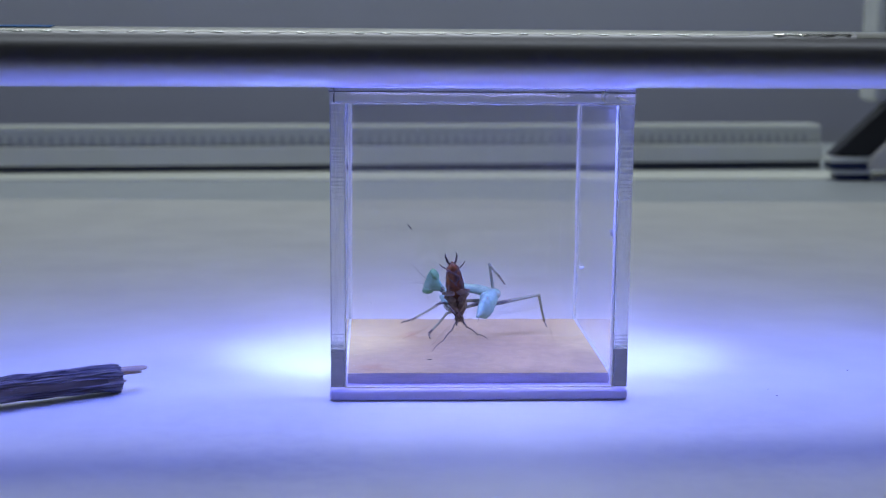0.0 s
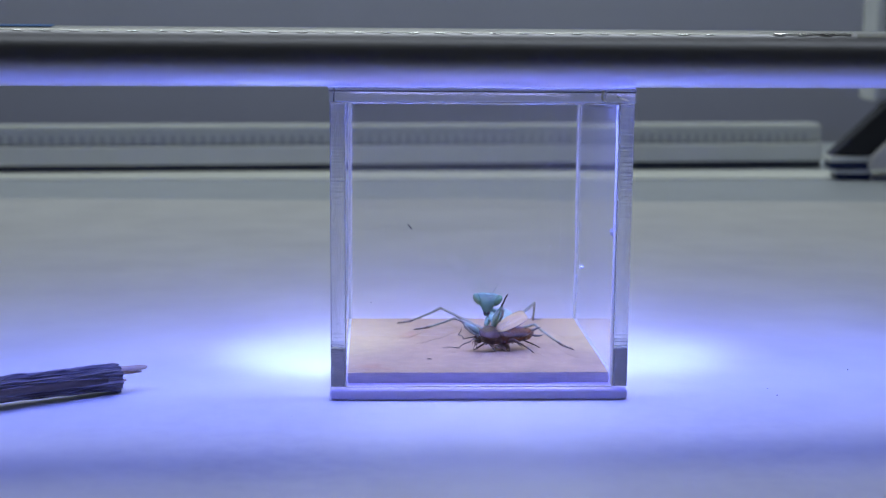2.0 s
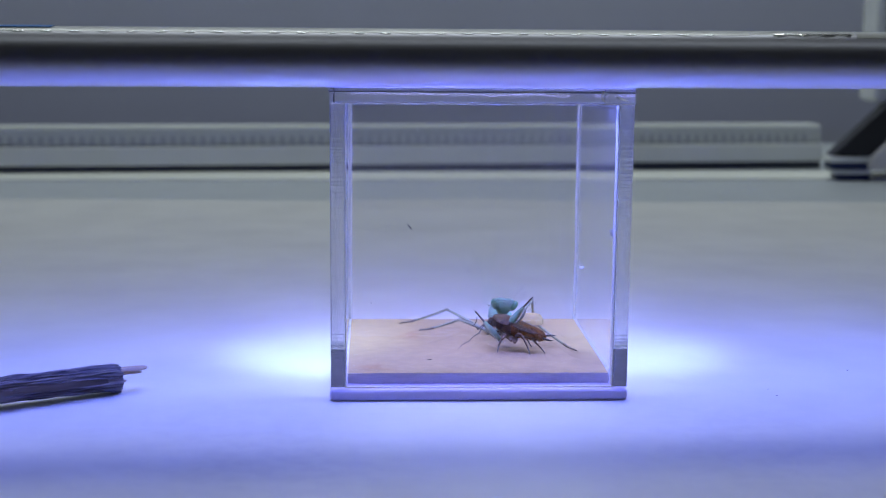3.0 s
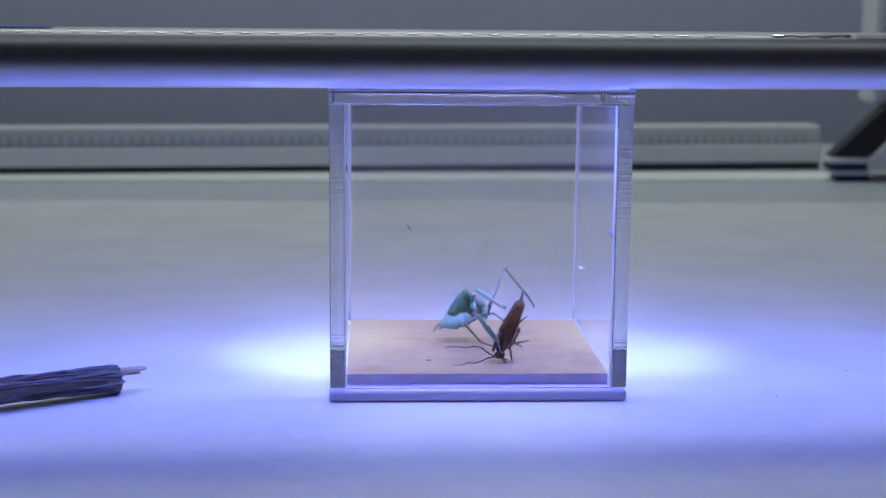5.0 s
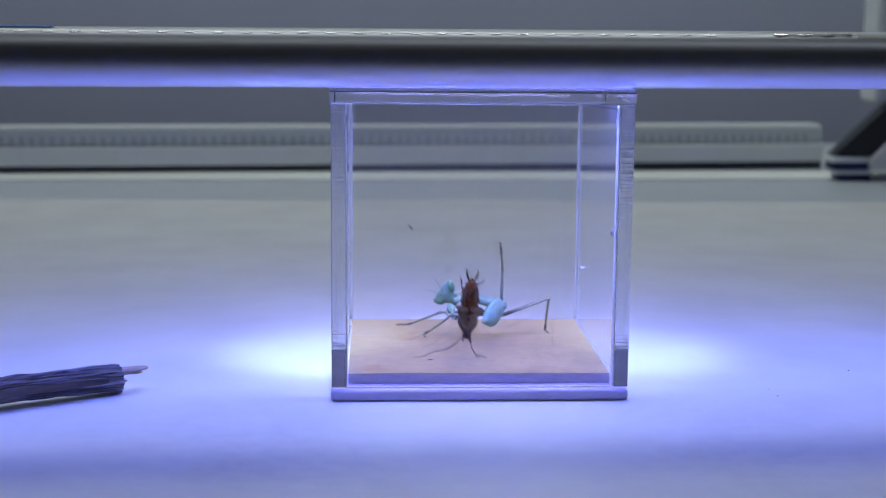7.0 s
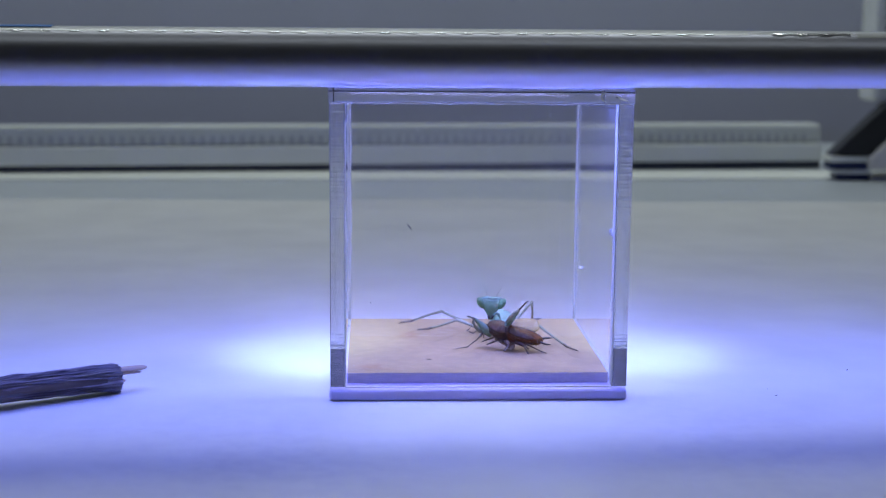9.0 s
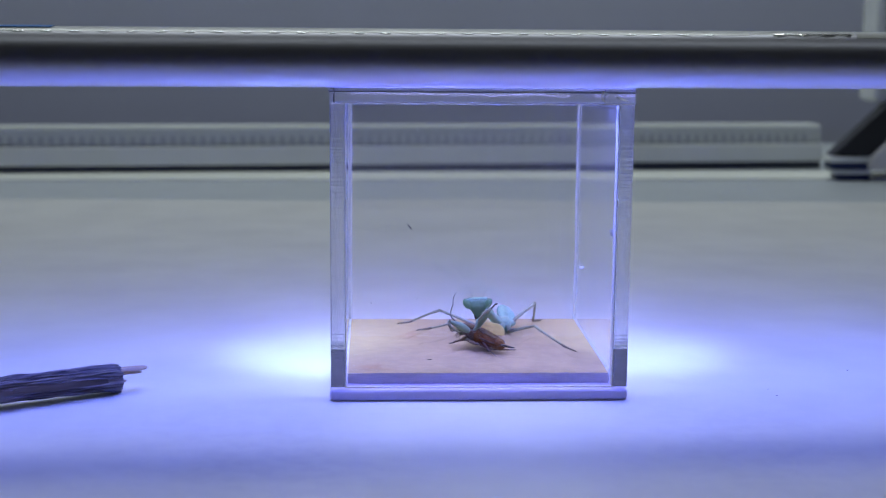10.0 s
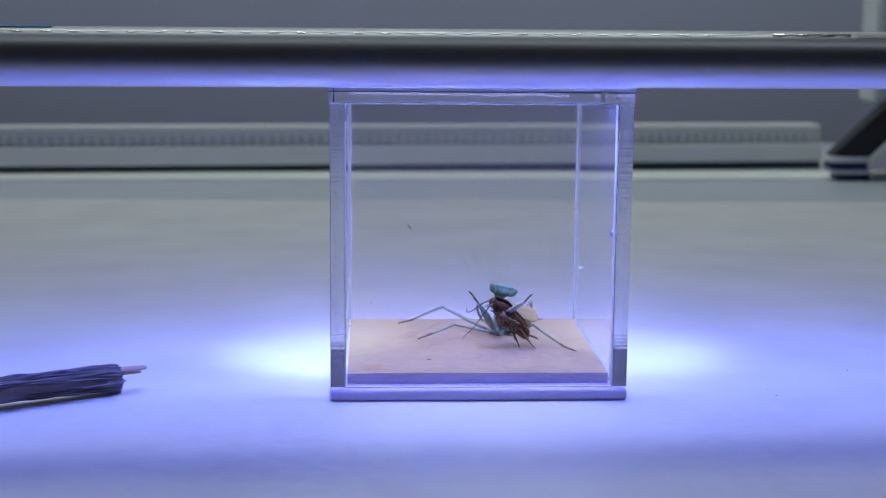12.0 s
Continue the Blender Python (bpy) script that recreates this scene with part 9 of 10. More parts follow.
    walk(PARTS["antenna_base_right"], [(0, at(10.8, -0.8, -0.3, 106.2, 77.9, -63.9)), (0.04, at(10.8, -0.8, -0.3, 106.2, 77.9, -63.9)),
        (0.1, at(10.8, -0.8, -0.3, 37.2, 47.7, -142)), (0.15, at(10.8, -0.8, -0.3, -25.7, 57, 139.5)), (0.2, at(10.8, -0.8, -0.3, -57.3, 26.2, 90.7)),
        (0.3, at(10.8, -0.8, -0.3, -64.9, 17.6, 60.7)), (0.5, at(10.8, -0.8, -0.3, -64.2, -15.3, 41.9)),
        (0.7, at(10.8, -0.8, -0.3, -67.1, 20.8, 47.3)), (0.8, at(10.8, -0.8, -0.3, -102.8, -33.7, 93.8)),
        (0.9, at(10.8, -0.8, -0.3, 47.5, -139.1, -46.2)), (0.95, at(10.8, -0.8, -0.3, -122.4, -26.2, 89.7)),
        (1, at(10.8, -0.8, -0.3, -125.6, -9.6, 52.4)), (1.3, at(10.8, -0.8, -0.3, -125.6, -9.6, 52.4)), (1.5, at(10.8, -0.8, -0.3, -140.7, 11.4, 111)),
        (1.7, at(10.8, -0.8, -0.3, -140.9, 0.7, 106.4)), (1.8, at(10.8, -0.8, -0.3, 45.8, 147.1, -65.3)),
        (1.9, at(10.8, -0.8, -0.3, 166.5, 22.8, 58.2)), (2, at(10.8, -0.8, -0.3, 134.5, -19.8, 30.7)), (2.2, at(10.8, -0.8, -0.3, 128.4, 16.7, 31.3)),
        (2.5, at(10.8, -0.8, -0.3, 135.8, -3.8, 66.5)), (3, at(10.8, -0.8, -0.3, 133.8, 18.6, 68.2)), (3.2, at(10.8, -0.8, -0.3, 133.8, 18.6, 68.2)),
        (4.8, at(10.8, -0.8, -0.3, 127.3, -18.4, 72.7)), (4.9, at(10.8, -0.8, -0.3, 127.3, -18.4, 72.7)), (5, at(10.8, -0.8, -0.3, 99.9, -60.9, 97.5)),
        (5.2, at(10.8, -0.8, -0.3, 116, -23.8, 62.8)), (5.4, at(10.8, -0.8, -0.3, -148.9, -62.7, -50.4)),
        (5.45, at(10.8, -0.8, -0.3, 122.5, -43, 50.3)), (5.5, at(10.8, -0.8, -0.3, 113.4, 8.5, 77.4)), (5.7, at(10.8, -0.8, -0.3, 113.5, -0.7, 64.6)),
        (5.9, at(10.8, -0.8, -0.3, 90.2, 56.1, 48.2)), (6, at(10.8, -0.8, -0.3, 100.4, 15.6, 82.2)), (6.2, at(10.8, -0.8, -0.3, 101.1, 8.3, 87.1)),
        (6.4, at(10.8, -0.8, -0.3, 94.6, 21.5, 69.1)), (6.45, at(10.8, -0.8, -0.3, 30.5, 105.5, -0.4)),
        (6.5, at(10.8, -0.8, -0.3, -96.5, 5.1, -133.4)), (6.65, at(10.8, -0.8, -0.3, -42.8, 69.4, -82.2)),
        (6.8, at(10.8, -0.8, -0.3, -25.5, 77.9, -63.9)), (6.9, at(10.8, -0.8, -0.3, -25.5, 77.9, -63.9)), (7, at(10.8, -0.8, -0.3, 1.1, 75.6, -36.7)),
        (7.1, at(10.8, -0.8, -0.3, 63.9, 126.9, 11.2)), (7.2, at(10.8, -0.8, -0.3, 63.9, 126.9, 11.2)), (7.45, at(10.8, -0.8, -0.3, 83.5, 132.3, 38)),
        (7.675, at(10.8, -0.8, -0.3, -12.3, 113.7, -50.3)), (7.9, at(10.8, -0.8, -0.3, 120.5, 26.2, 90.7)),
        (8.35, at(10.8, -0.8, -0.3, 112.9, 17.6, 60.7)), (8.7, at(10.8, -0.8, -0.3, 112.6, -6.2, 45.9)),
        (8.8, at(10.8, -0.8, -0.3, 112.6, -6.2, 45.9)), (8.9, at(10.8, -0.8, -0.3, 112.6, -2.2, 63.3)), (9, at(10.8, -0.8, -0.3, 112.6, -2.2, 63.3)),
        (9.5, at(10.8, -0.8, -0.3, 112.9, 9.5, 68.1)), (9.7, at(10.8, -0.8, -0.3, 112.9, 9.5, 68.1)), (9.8, at(10.8, -0.8, -0.3, 103.5, 42.9, 58.6)),
        (10, at(10.8, -0.8, -0.3, 123.4, 15.3, 104)), (10.1, at(10.8, -0.8, -0.3, 79.4, 50.1, 69.9)), (10.2, at(10.8, -0.8, -0.3, 6.1, 41.6, 5.3)),
        (10.3, at(10.8, -0.8, -0.3, 34.5, 32.4, 53.7)), (10.5, at(10.8, -0.8, -0.3, 61.8, 57.9, 90.2)), (10.7, at(10.8, -0.8, -0.3, 43.2, 55.7, 68.6)),
        (11, at(10.8, -0.8, -0.3, -41.6, 48.7, -26.5)), (11.2, at(10.8, -0.8, -0.3, -68.2, 37.5, -71.5)),
        (11.5, at(10.8, -0.8, -0.3, -60, 52.4, -60.2)), (12, at(10.8, -0.8, -0.3, -54.7, 53.5, -53.6))])
    walk(PARTS["antenna_middle_right"], [(0, at(11.45, -2.12, -7.14, 93.2, 61.1, -74)), (0.04, at(11.45, -2.12, -7.14, 93.2, 61.1, -74)),
        (0.1, at(7.09, -3.7, -5.47, 60.2, 34.7, -123.6)), (0.15, at(8.9, 0.89, -4.43, -23.3, 60.3, 141.2)),
        (0.2, at(10.72, 5.48, -3.39, -63.6, 11.4, 87.4)), (0.3, at(14.07, 5.02, -2.42, -64.5, 7.6, 80.2)),
        (0.5, at(15.83, 3.71, 1.55, -51.2, -35.8, 45.2)), (0.7, at(15.24, 4.01, -2.79, -60.6, 9, 50.1)),
        (0.8, at(10.42, 5.01, 3.59, -69.5, -22.4, 106.6)), (0.9, at(7.14, 3.02, 4.28, -78.5, -38.9, 120.6)),
        (1, at(15.01, 4.67, 0.87, -35, -17.3, 55.6)), (1.3, at(15.01, 4.67, 0.87, -35, -17.3, 55.6)),
        (1.5, at(8.34, 5.61, -1.68, -35.7, -11.5, 116.1)), (1.7, at(8.82, 5.91, -0.39, -37.1, 5.4, 118.6)),
        (1.8, at(8.35, 4.54, -4.1, -39.5, 20.2, 109.3)), (1.9, at(12.41, 3.55, -1.02, -46.2, -14.7, 80.3)),
        (2, at(16.46, 2.56, 2.07, -31, -47.8, 43.5)), (2.2, at(16.53, 2.68, -2.32, -36.2, -43, 50.6)),
        (2.5, at(13.58, 5.61, 0.17, -50.6, -38.8, 74.4)), (3, at(13.26, 5.36, -2.53, -56.3, -39.4, 83.7)),
        (3.2, at(13.26, 5.36, -2.53, -56.3, -39.4, 83.7)), (4.8, at(12.77, 5.54, 1.91, -45.8, -24.5, 63.9)),
        (4.9, at(12.77, 5.54, 1.91, -45.8, -24.5, 63.9)), (5, at(10.35, 2.58, 5.81, -41.1, -52.5, 51.5)),
        (5.2, at(13.73, 4.89, 2.53, -57.7, -26.8, 75.7)), (5.3, at(13.29, 0.81, 4.22, -25.5, -68.4, 25.9)),
        (5.4, at(12.85, -3.28, 5.92, 65.9, -49.2, -81.7)), (5.45, at(12.58, 1.34, 2.29, -64.8, -51.4, 59.5)),
        (5.5, at(12.31, 5.96, -1.34, -73.6, 19.3, 85.3)), (5.7, at(13.8, 5.52, -0.21, -76.7, 11.6, 68.1)),
        (5.9, at(13.4, 2.11, -6.11, -107.7, 65.2, 40.2)), (6, at(11.72, 5.88, -2.18, -87, 28.6, 76.3)), (6.2, at(11.15, 6.12, -1.32, -85.4, 25.1, 80)),
        (6.4, at(13.13, 5.28, -2.87, -91.1, 30.9, 68.9)), (6.45, at(9.57, -0.29, -1.9, -31.5, 64.4, 121.5)),
        (6.5, at(6.01, -5.86, -0.92, 44.7, 39.2, -169.1)), (6.65, at(11.13, -3.24, -6.85, -57.2, 107.9, 87.8)),
        (6.8, at(11.45, -2.12, -7.14, -40.8, 118.9, 106)), (6.9, at(11.45, -2.12, -7.14, -40.8, 118.9, 106)),
        (7, at(12.2, -1.84, -7.08, -37.7, 105.4, 110.2)), (7.1, at(6.67, -1.61, -5.9, -88.3, 111.7, 55.9)),
        (7.2, at(6.67, -1.61, -5.9, -88.3, 111.7, 55.9)), (7.45, at(7.09, -3.7, -5.47, 91.7, 34.7, -123.6)),
        (7.675, at(8.9, 0.89, -4.43, -41.3, 73.8, 116.1)), (7.9, at(10.72, 5.48, -3.39, -84.6, 11.4, 87.4)),
        (8.35, at(14.07, 5.02, -2.42, -85.5, 7.6, 80.2)), (8.7, at(15.64, 4.2, 0.46, -64.5, -31.5, 42.7)),
        (8.8, at(15.64, 4.2, 0.46, -64.5, -31.5, 42.7)), (8.9, at(13.95, 5.45, -0.03, -81.1, -40.3, 69.8)),
        (9, at(13.95, 5.45, -0.03, -81.1, -40.3, 69.8)), (9.5, at(13.38, 5.61, -1.45, -86.6, -34.9, 79.4)),
        (9.7, at(13.38, 5.61, -1.45, -86.6, -34.9, 79.4)), (9.8, at(13.47, 3.57, -5.07, -90.3, 4.5, 39.5)),
        (9.9, at(11.32, 4.66, -3.61, -106, -9.7, 75.4)), (10, at(9.17, 5.75, -2.14, -127.4, -11.4, 114.7)),
        (10.1, at(12.59, 2.72, -3.55, -139.7, 0.2, 75.8)), (10.2, at(16.01, -0.32, -4.95, -156.6, 1.4, 35.4)),
        (10.3, at(14.3, 3.96, -4.05, -156.5, 8.1, 50.3)), (10.5, at(10.79, 2.92, -6.23, 53.6, 121.4, -60.9)),
        (10.7, at(12.24, 2.87, -6.08, 53.5, 121.2, -61)), (11, at(14.93, -2.86, -5.56, 140.9, 48.2, 21.5)),
        (11.2, at(12.56, -6.07, -4.56, 127.3, 56.4, 4.1)), (11.5, at(12.92, -4.5, -5.85, 148.1, 47.6, 29.2)),
        (12, at(13.27, -4.15, -5.93, 150, 48.6, 31.8))])
    walk(PARTS["antenna_tip_right"], [(0, at(12.38, -5.37, -13.27, 56.5, 69.6, -114.9)), (0.04, at(12.38, -5.37, -13.27, 56.5, 69.6, -114.9)),
        (0.1, at(3.9, -8.5, -9.46, 60.6, 40.2, -114.2)), (0.15, at(7.47, 1.92, -7.12, -28.7, 64.4, 144.8)),
        (0.2, at(11.03, 12.34, -4.78, -66.8, 16.8, 93.4)), (0.3, at(15.25, 11.86, -3.34, -68.3, 11.2, 85.8)),
        (0.5, at(19.83, 7.74, 5.64, -53.6, -29.8, 47.6)), (0.7, at(19.67, 9.32, -3.88, -59, 4.1, 54)),
        (0.8, at(8.57, 11.21, 6.25, -55.7, -11.8, 102.9)), (0.9, at(4.37, 7.71, 8.68, -61.7, -21.5, 126.3)),
        (1, at(18.79, 10.18, 2.95, -10.9, -25.4, 57.1)), (1.3, at(18.79, 10.18, 2.95, -10.9, -25.4, 57.1)),
        (1.5, at(5.33, 11.77, -0.28, -29.4, -25, 119.4)), (1.7, at(5.49, 12.03, -1.04, -34.4, 8.1, 120.7)),
        (1.8, at(6.17, 10.74, -6.51, -36.9, 18.7, 106.5)), (1.9, at(13.02, 8.27, 0.37, -50.7, -19.7, 89.5)),
        (2, at(19.88, 5.79, 7.26, -54.7, -60.2, 75.2)), (2.2, at(19.77, 6.64, 2.46, -57.5, -56.5, 78.4)),
        (2.5, at(15.05, 10.86, 4.55, -83, -59.8, 108.6)), (3, at(13.86, 10.74, 1.91, -84.4, -52.2, 110.4)),
        (3.2, at(13.86, 10.74, 1.91, -84.4, -52.2, 110.4)), (4.8, at(15.58, 11.26, 4.82, -55.1, -18.7, 53.7)),
        (4.9, at(15.58, 11.26, 4.82, -55.1, -18.7, 53.7)), (5, at(13, 5.91, 11.37, -62.2, -45.7, 60.3)),
        (5.2, at(15.27, 10.95, 5.68, -60.2, -43.2, 57.5)), (5.4, at(13.51, -7.81, 11.21, 83.2, -61.3, -105.6)),
        (5.45, at(13.18, 2.37, 3.78, -92.5, -48.7, 96.1)), (5.5, at(12.85, 12.54, -3.65, -68.1, 17.8, 115.1)),
        (5.7, at(16.35, 11.89, -1.62, -76.9, 17, 70.7)), (5.9, at(15.64, 4, -12.47, -95.3, 58.2, 52.7)),
        (6, at(13.17, 11.85, -5.53, -79.6, 34.1, 79.3)), (6.2, at(12.25, 12.36, -4.29, -77.9, 40.9, 82)),
        (6.4, at(15.29, 10.89, -6.46, -82.9, 39.8, 74)), (6.5, at(0.69, -6.89, -5.35, 18.1, 63.5, 176.6)),
        (6.65, at(11.05, -5.4, -13.51, -133.4, 101.8, 26.5)), (6.8, at(12.38, -5.37, -13.27, 83.3, 69.6, -114.9)),
        (6.9, at(12.38, -5.37, -13.27, 83.3, 69.6, -114.9)), (7, at(12.84, -3.59, -13.83, 72.9, 64.3, -126.3)),
        (7.1, at(5.22, -3.75, -12.4, 37.6, 65.6, -163.9)), (7.2, at(5.22, -3.75, -12.4, 37.6, 65.6, -163.9)),
        (7.45, at(3.9, -8.5, -9.46, 75.2, 40.2, -114.2)), (7.675, at(7.47, 1.92, -7.12, -32.6, 69.5, 136.4)),
        (7.9, at(11.03, 12.34, -4.78, -73.6, 16.8, 93.4)), (8.35, at(15.25, 11.86, -3.34, -75.1, 11.2, 85.8)),
        (8.7, at(20.03, 8.24, 4.12, -61.4, -34.6, 54.8)), (8.8, at(20.03, 8.24, 4.12, -61.4, -34.6, 54.8)),
        (8.9, at(15.79, 10.46, 4.5, 62.2, -118.7, -65.4)), (9, at(15.79, 10.46, 4.5, 62.2, -118.7, -65.4)),
        (9.5, at(14.43, 11.25, 2.55, 60.3, -121, -63.2)), (9.7, at(14.43, 11.25, 2.55, 60.3, -121, -63.2)),
        (9.8, at(18.86, 8.01, -5.62, -104.9, -3.6, 61.5)), (10, at(6.3, 11.99, -0.76, 37.4, -160.5, -54.5)),
        (10.1, at(14.01, 7.86, -2.94, -144.7, -11.2, 85.4)), (10.2, at(21.71, 3.74, -5.12, -151.7, -6.2, 45.8)),
        (10.3, at(18.72, 9.3, -5.04, -156.6, -4.6, 71.4)), (10.5, at(9.02, 6.1, -12.21, 20.9, 155.6, -71.4)),
        (10.7, at(10.48, 6.05, -12.07, 21, 155.7, -71)), (11, at(19.27, -1.16, -10.78, 166.1, 17.1, 39.4)),
        (11.2, at(16.43, -5.79, -10.39, 167, 20, 42.4)), (11.5, at(17.04, -2.2, -11.02, 167.6, 20.2, 44.2)),
        (12, at(17.2, -1.71, -11.18, 169.4, 22.1, 49.3))])
    walk(PARTS["leg_front_left"], [(0, at(5.5, 1.6, -1.4, 120.2, 37.7, -31)), (0.04, at(5.5, 1.6, -1.4, 120.2, 37.7, -31)),
        (0.1, at(5.5, 1.6, -1.4, 102.5, 55.1, -52.4)), (0.2, at(5.5, 1.6, -1.4, 108.3, 29.9, -39.6)), (0.3, at(5.5, 1.6, -1.4, 142.9, 36.8, 7.7)),
        (0.5, at(5.5, 1.6, -1.4, -3.6, 139.4, -125.3)), (0.7, at(5.5, 1.6, -1.4, 132.2, 37.7, -31)), (0.8, at(5.5, 1.6, -1.4, 127.6, 22.8, -38.8)),
        (0.85, at(5.5, 1.6, -1.4, -156.7, 49.5, 59.8)), (0.9, at(5.5, 1.6, -1.4, -123.8, -7.4, 121.6)), (0.95, at(5.5, 1.6, -1.4, -152.2, 31.7, 70.3)),
        (1, at(5.5, 1.6, -1.4, 154, 24.4, -1.4)), (1.3, at(5.5, 1.6, -1.4, 154, 24.4, -1.4)), (1.5, at(5.5, 1.6, -1.4, 121.1, 62.9, -44.7)),
        (1.7, at(5.5, 1.6, -1.4, 102.5, 25.4, -72.6)), (1.8, at(5.5, 1.6, -1.4, 131.6, 37.7, -31)), (2, at(5.5, 1.6, -1.4, 85.9, 51.1, -94.5)),
        (2.2, at(5.5, 1.6, -1.4, 103.2, 61.5, -75.1)), (2.5, at(5.5, 1.6, -1.4, 103.7, 62.1, -74.5)), (3, at(5.5, 1.6, -1.4, 125, 62, -50.9)),
        (3.2, at(5.5, 1.6, -1.4, 125, 62, -50.9)), (4.8, at(5.5, 1.6, -1.4, 75.7, 40.2, -122.1)), (4.9, at(5.5, 1.6, -1.4, 75.7, 40.2, -122.1)),
        (5, at(5.5, 1.6, -1.4, 82.1, 50.3, -113.9)), (5.2, at(5.5, 1.6, -1.4, 163.7, 53.8, -30.3)), (5.4, at(5.5, 1.6, -1.4, 162.5, 37.7, -31)),
        (7, at(5.5, 1.6, -1.4, 162.5, 37.7, -31)), (7.1, at(5.5, 1.6, -1.4, 135.9, 52.6, -73.8)), (7.2, at(5.5, 1.6, -1.4, 135.9, 52.6, -73.8)),
        (7.45, at(5.5, 1.6, -1.4, 153.8, 55.1, -52.4)), (7.9, at(5.5, 1.6, -1.4, 162.6, 29.9, -39.6)), (8.35, at(5.5, 1.6, -1.4, -171.6, 36.8, 7.7)),
        (8.7, at(5.5, 1.6, -1.4, -158.8, 21.4, 29.5)), (8.8, at(5.5, 1.6, -1.4, -158.8, 21.4, 29.5)), (8.9, at(5.5, 1.6, -1.4, 176.9, 61.5, -22.6)),
        (9, at(5.5, 1.6, -1.4, 176.9, 61.5, -22.6)), (9.5, at(5.5, 1.6, -1.4, 170.1, 59, -30.2)), (9.7, at(5.5, 1.6, -1.4, 170.1, 59, -30.2)),
        (9.8, at(5.5, 1.6, -1.4, 157.2, 61.1, -45.4)), (10, at(5.5, 1.6, -1.4, -126.9, 45.6, 43.5)), (10.2, at(5.5, 1.6, -1.4, 151.5, 38.9, -47.9)),
        (10.3, at(5.5, 1.6, -1.4, 162.6, 37.7, -31)), (10.5, at(5.5, 1.6, -1.4, -54.4, 141.1, 64.7)), (10.7, at(5.5, 1.6, -1.4, -50.6, 137.3, 70.4)),
        (11, at(5.5, 1.6, -1.4, -81.9, 121.9, 32)), (11.2, at(5.5, 1.6, -1.4, -70.1, 124.1, 46)), (11.5, at(5.5, 1.6, -1.4, -90, 126.5, 21)),
        (12, at(5.5, 1.6, -1.4, -79, 127, 34.7))])
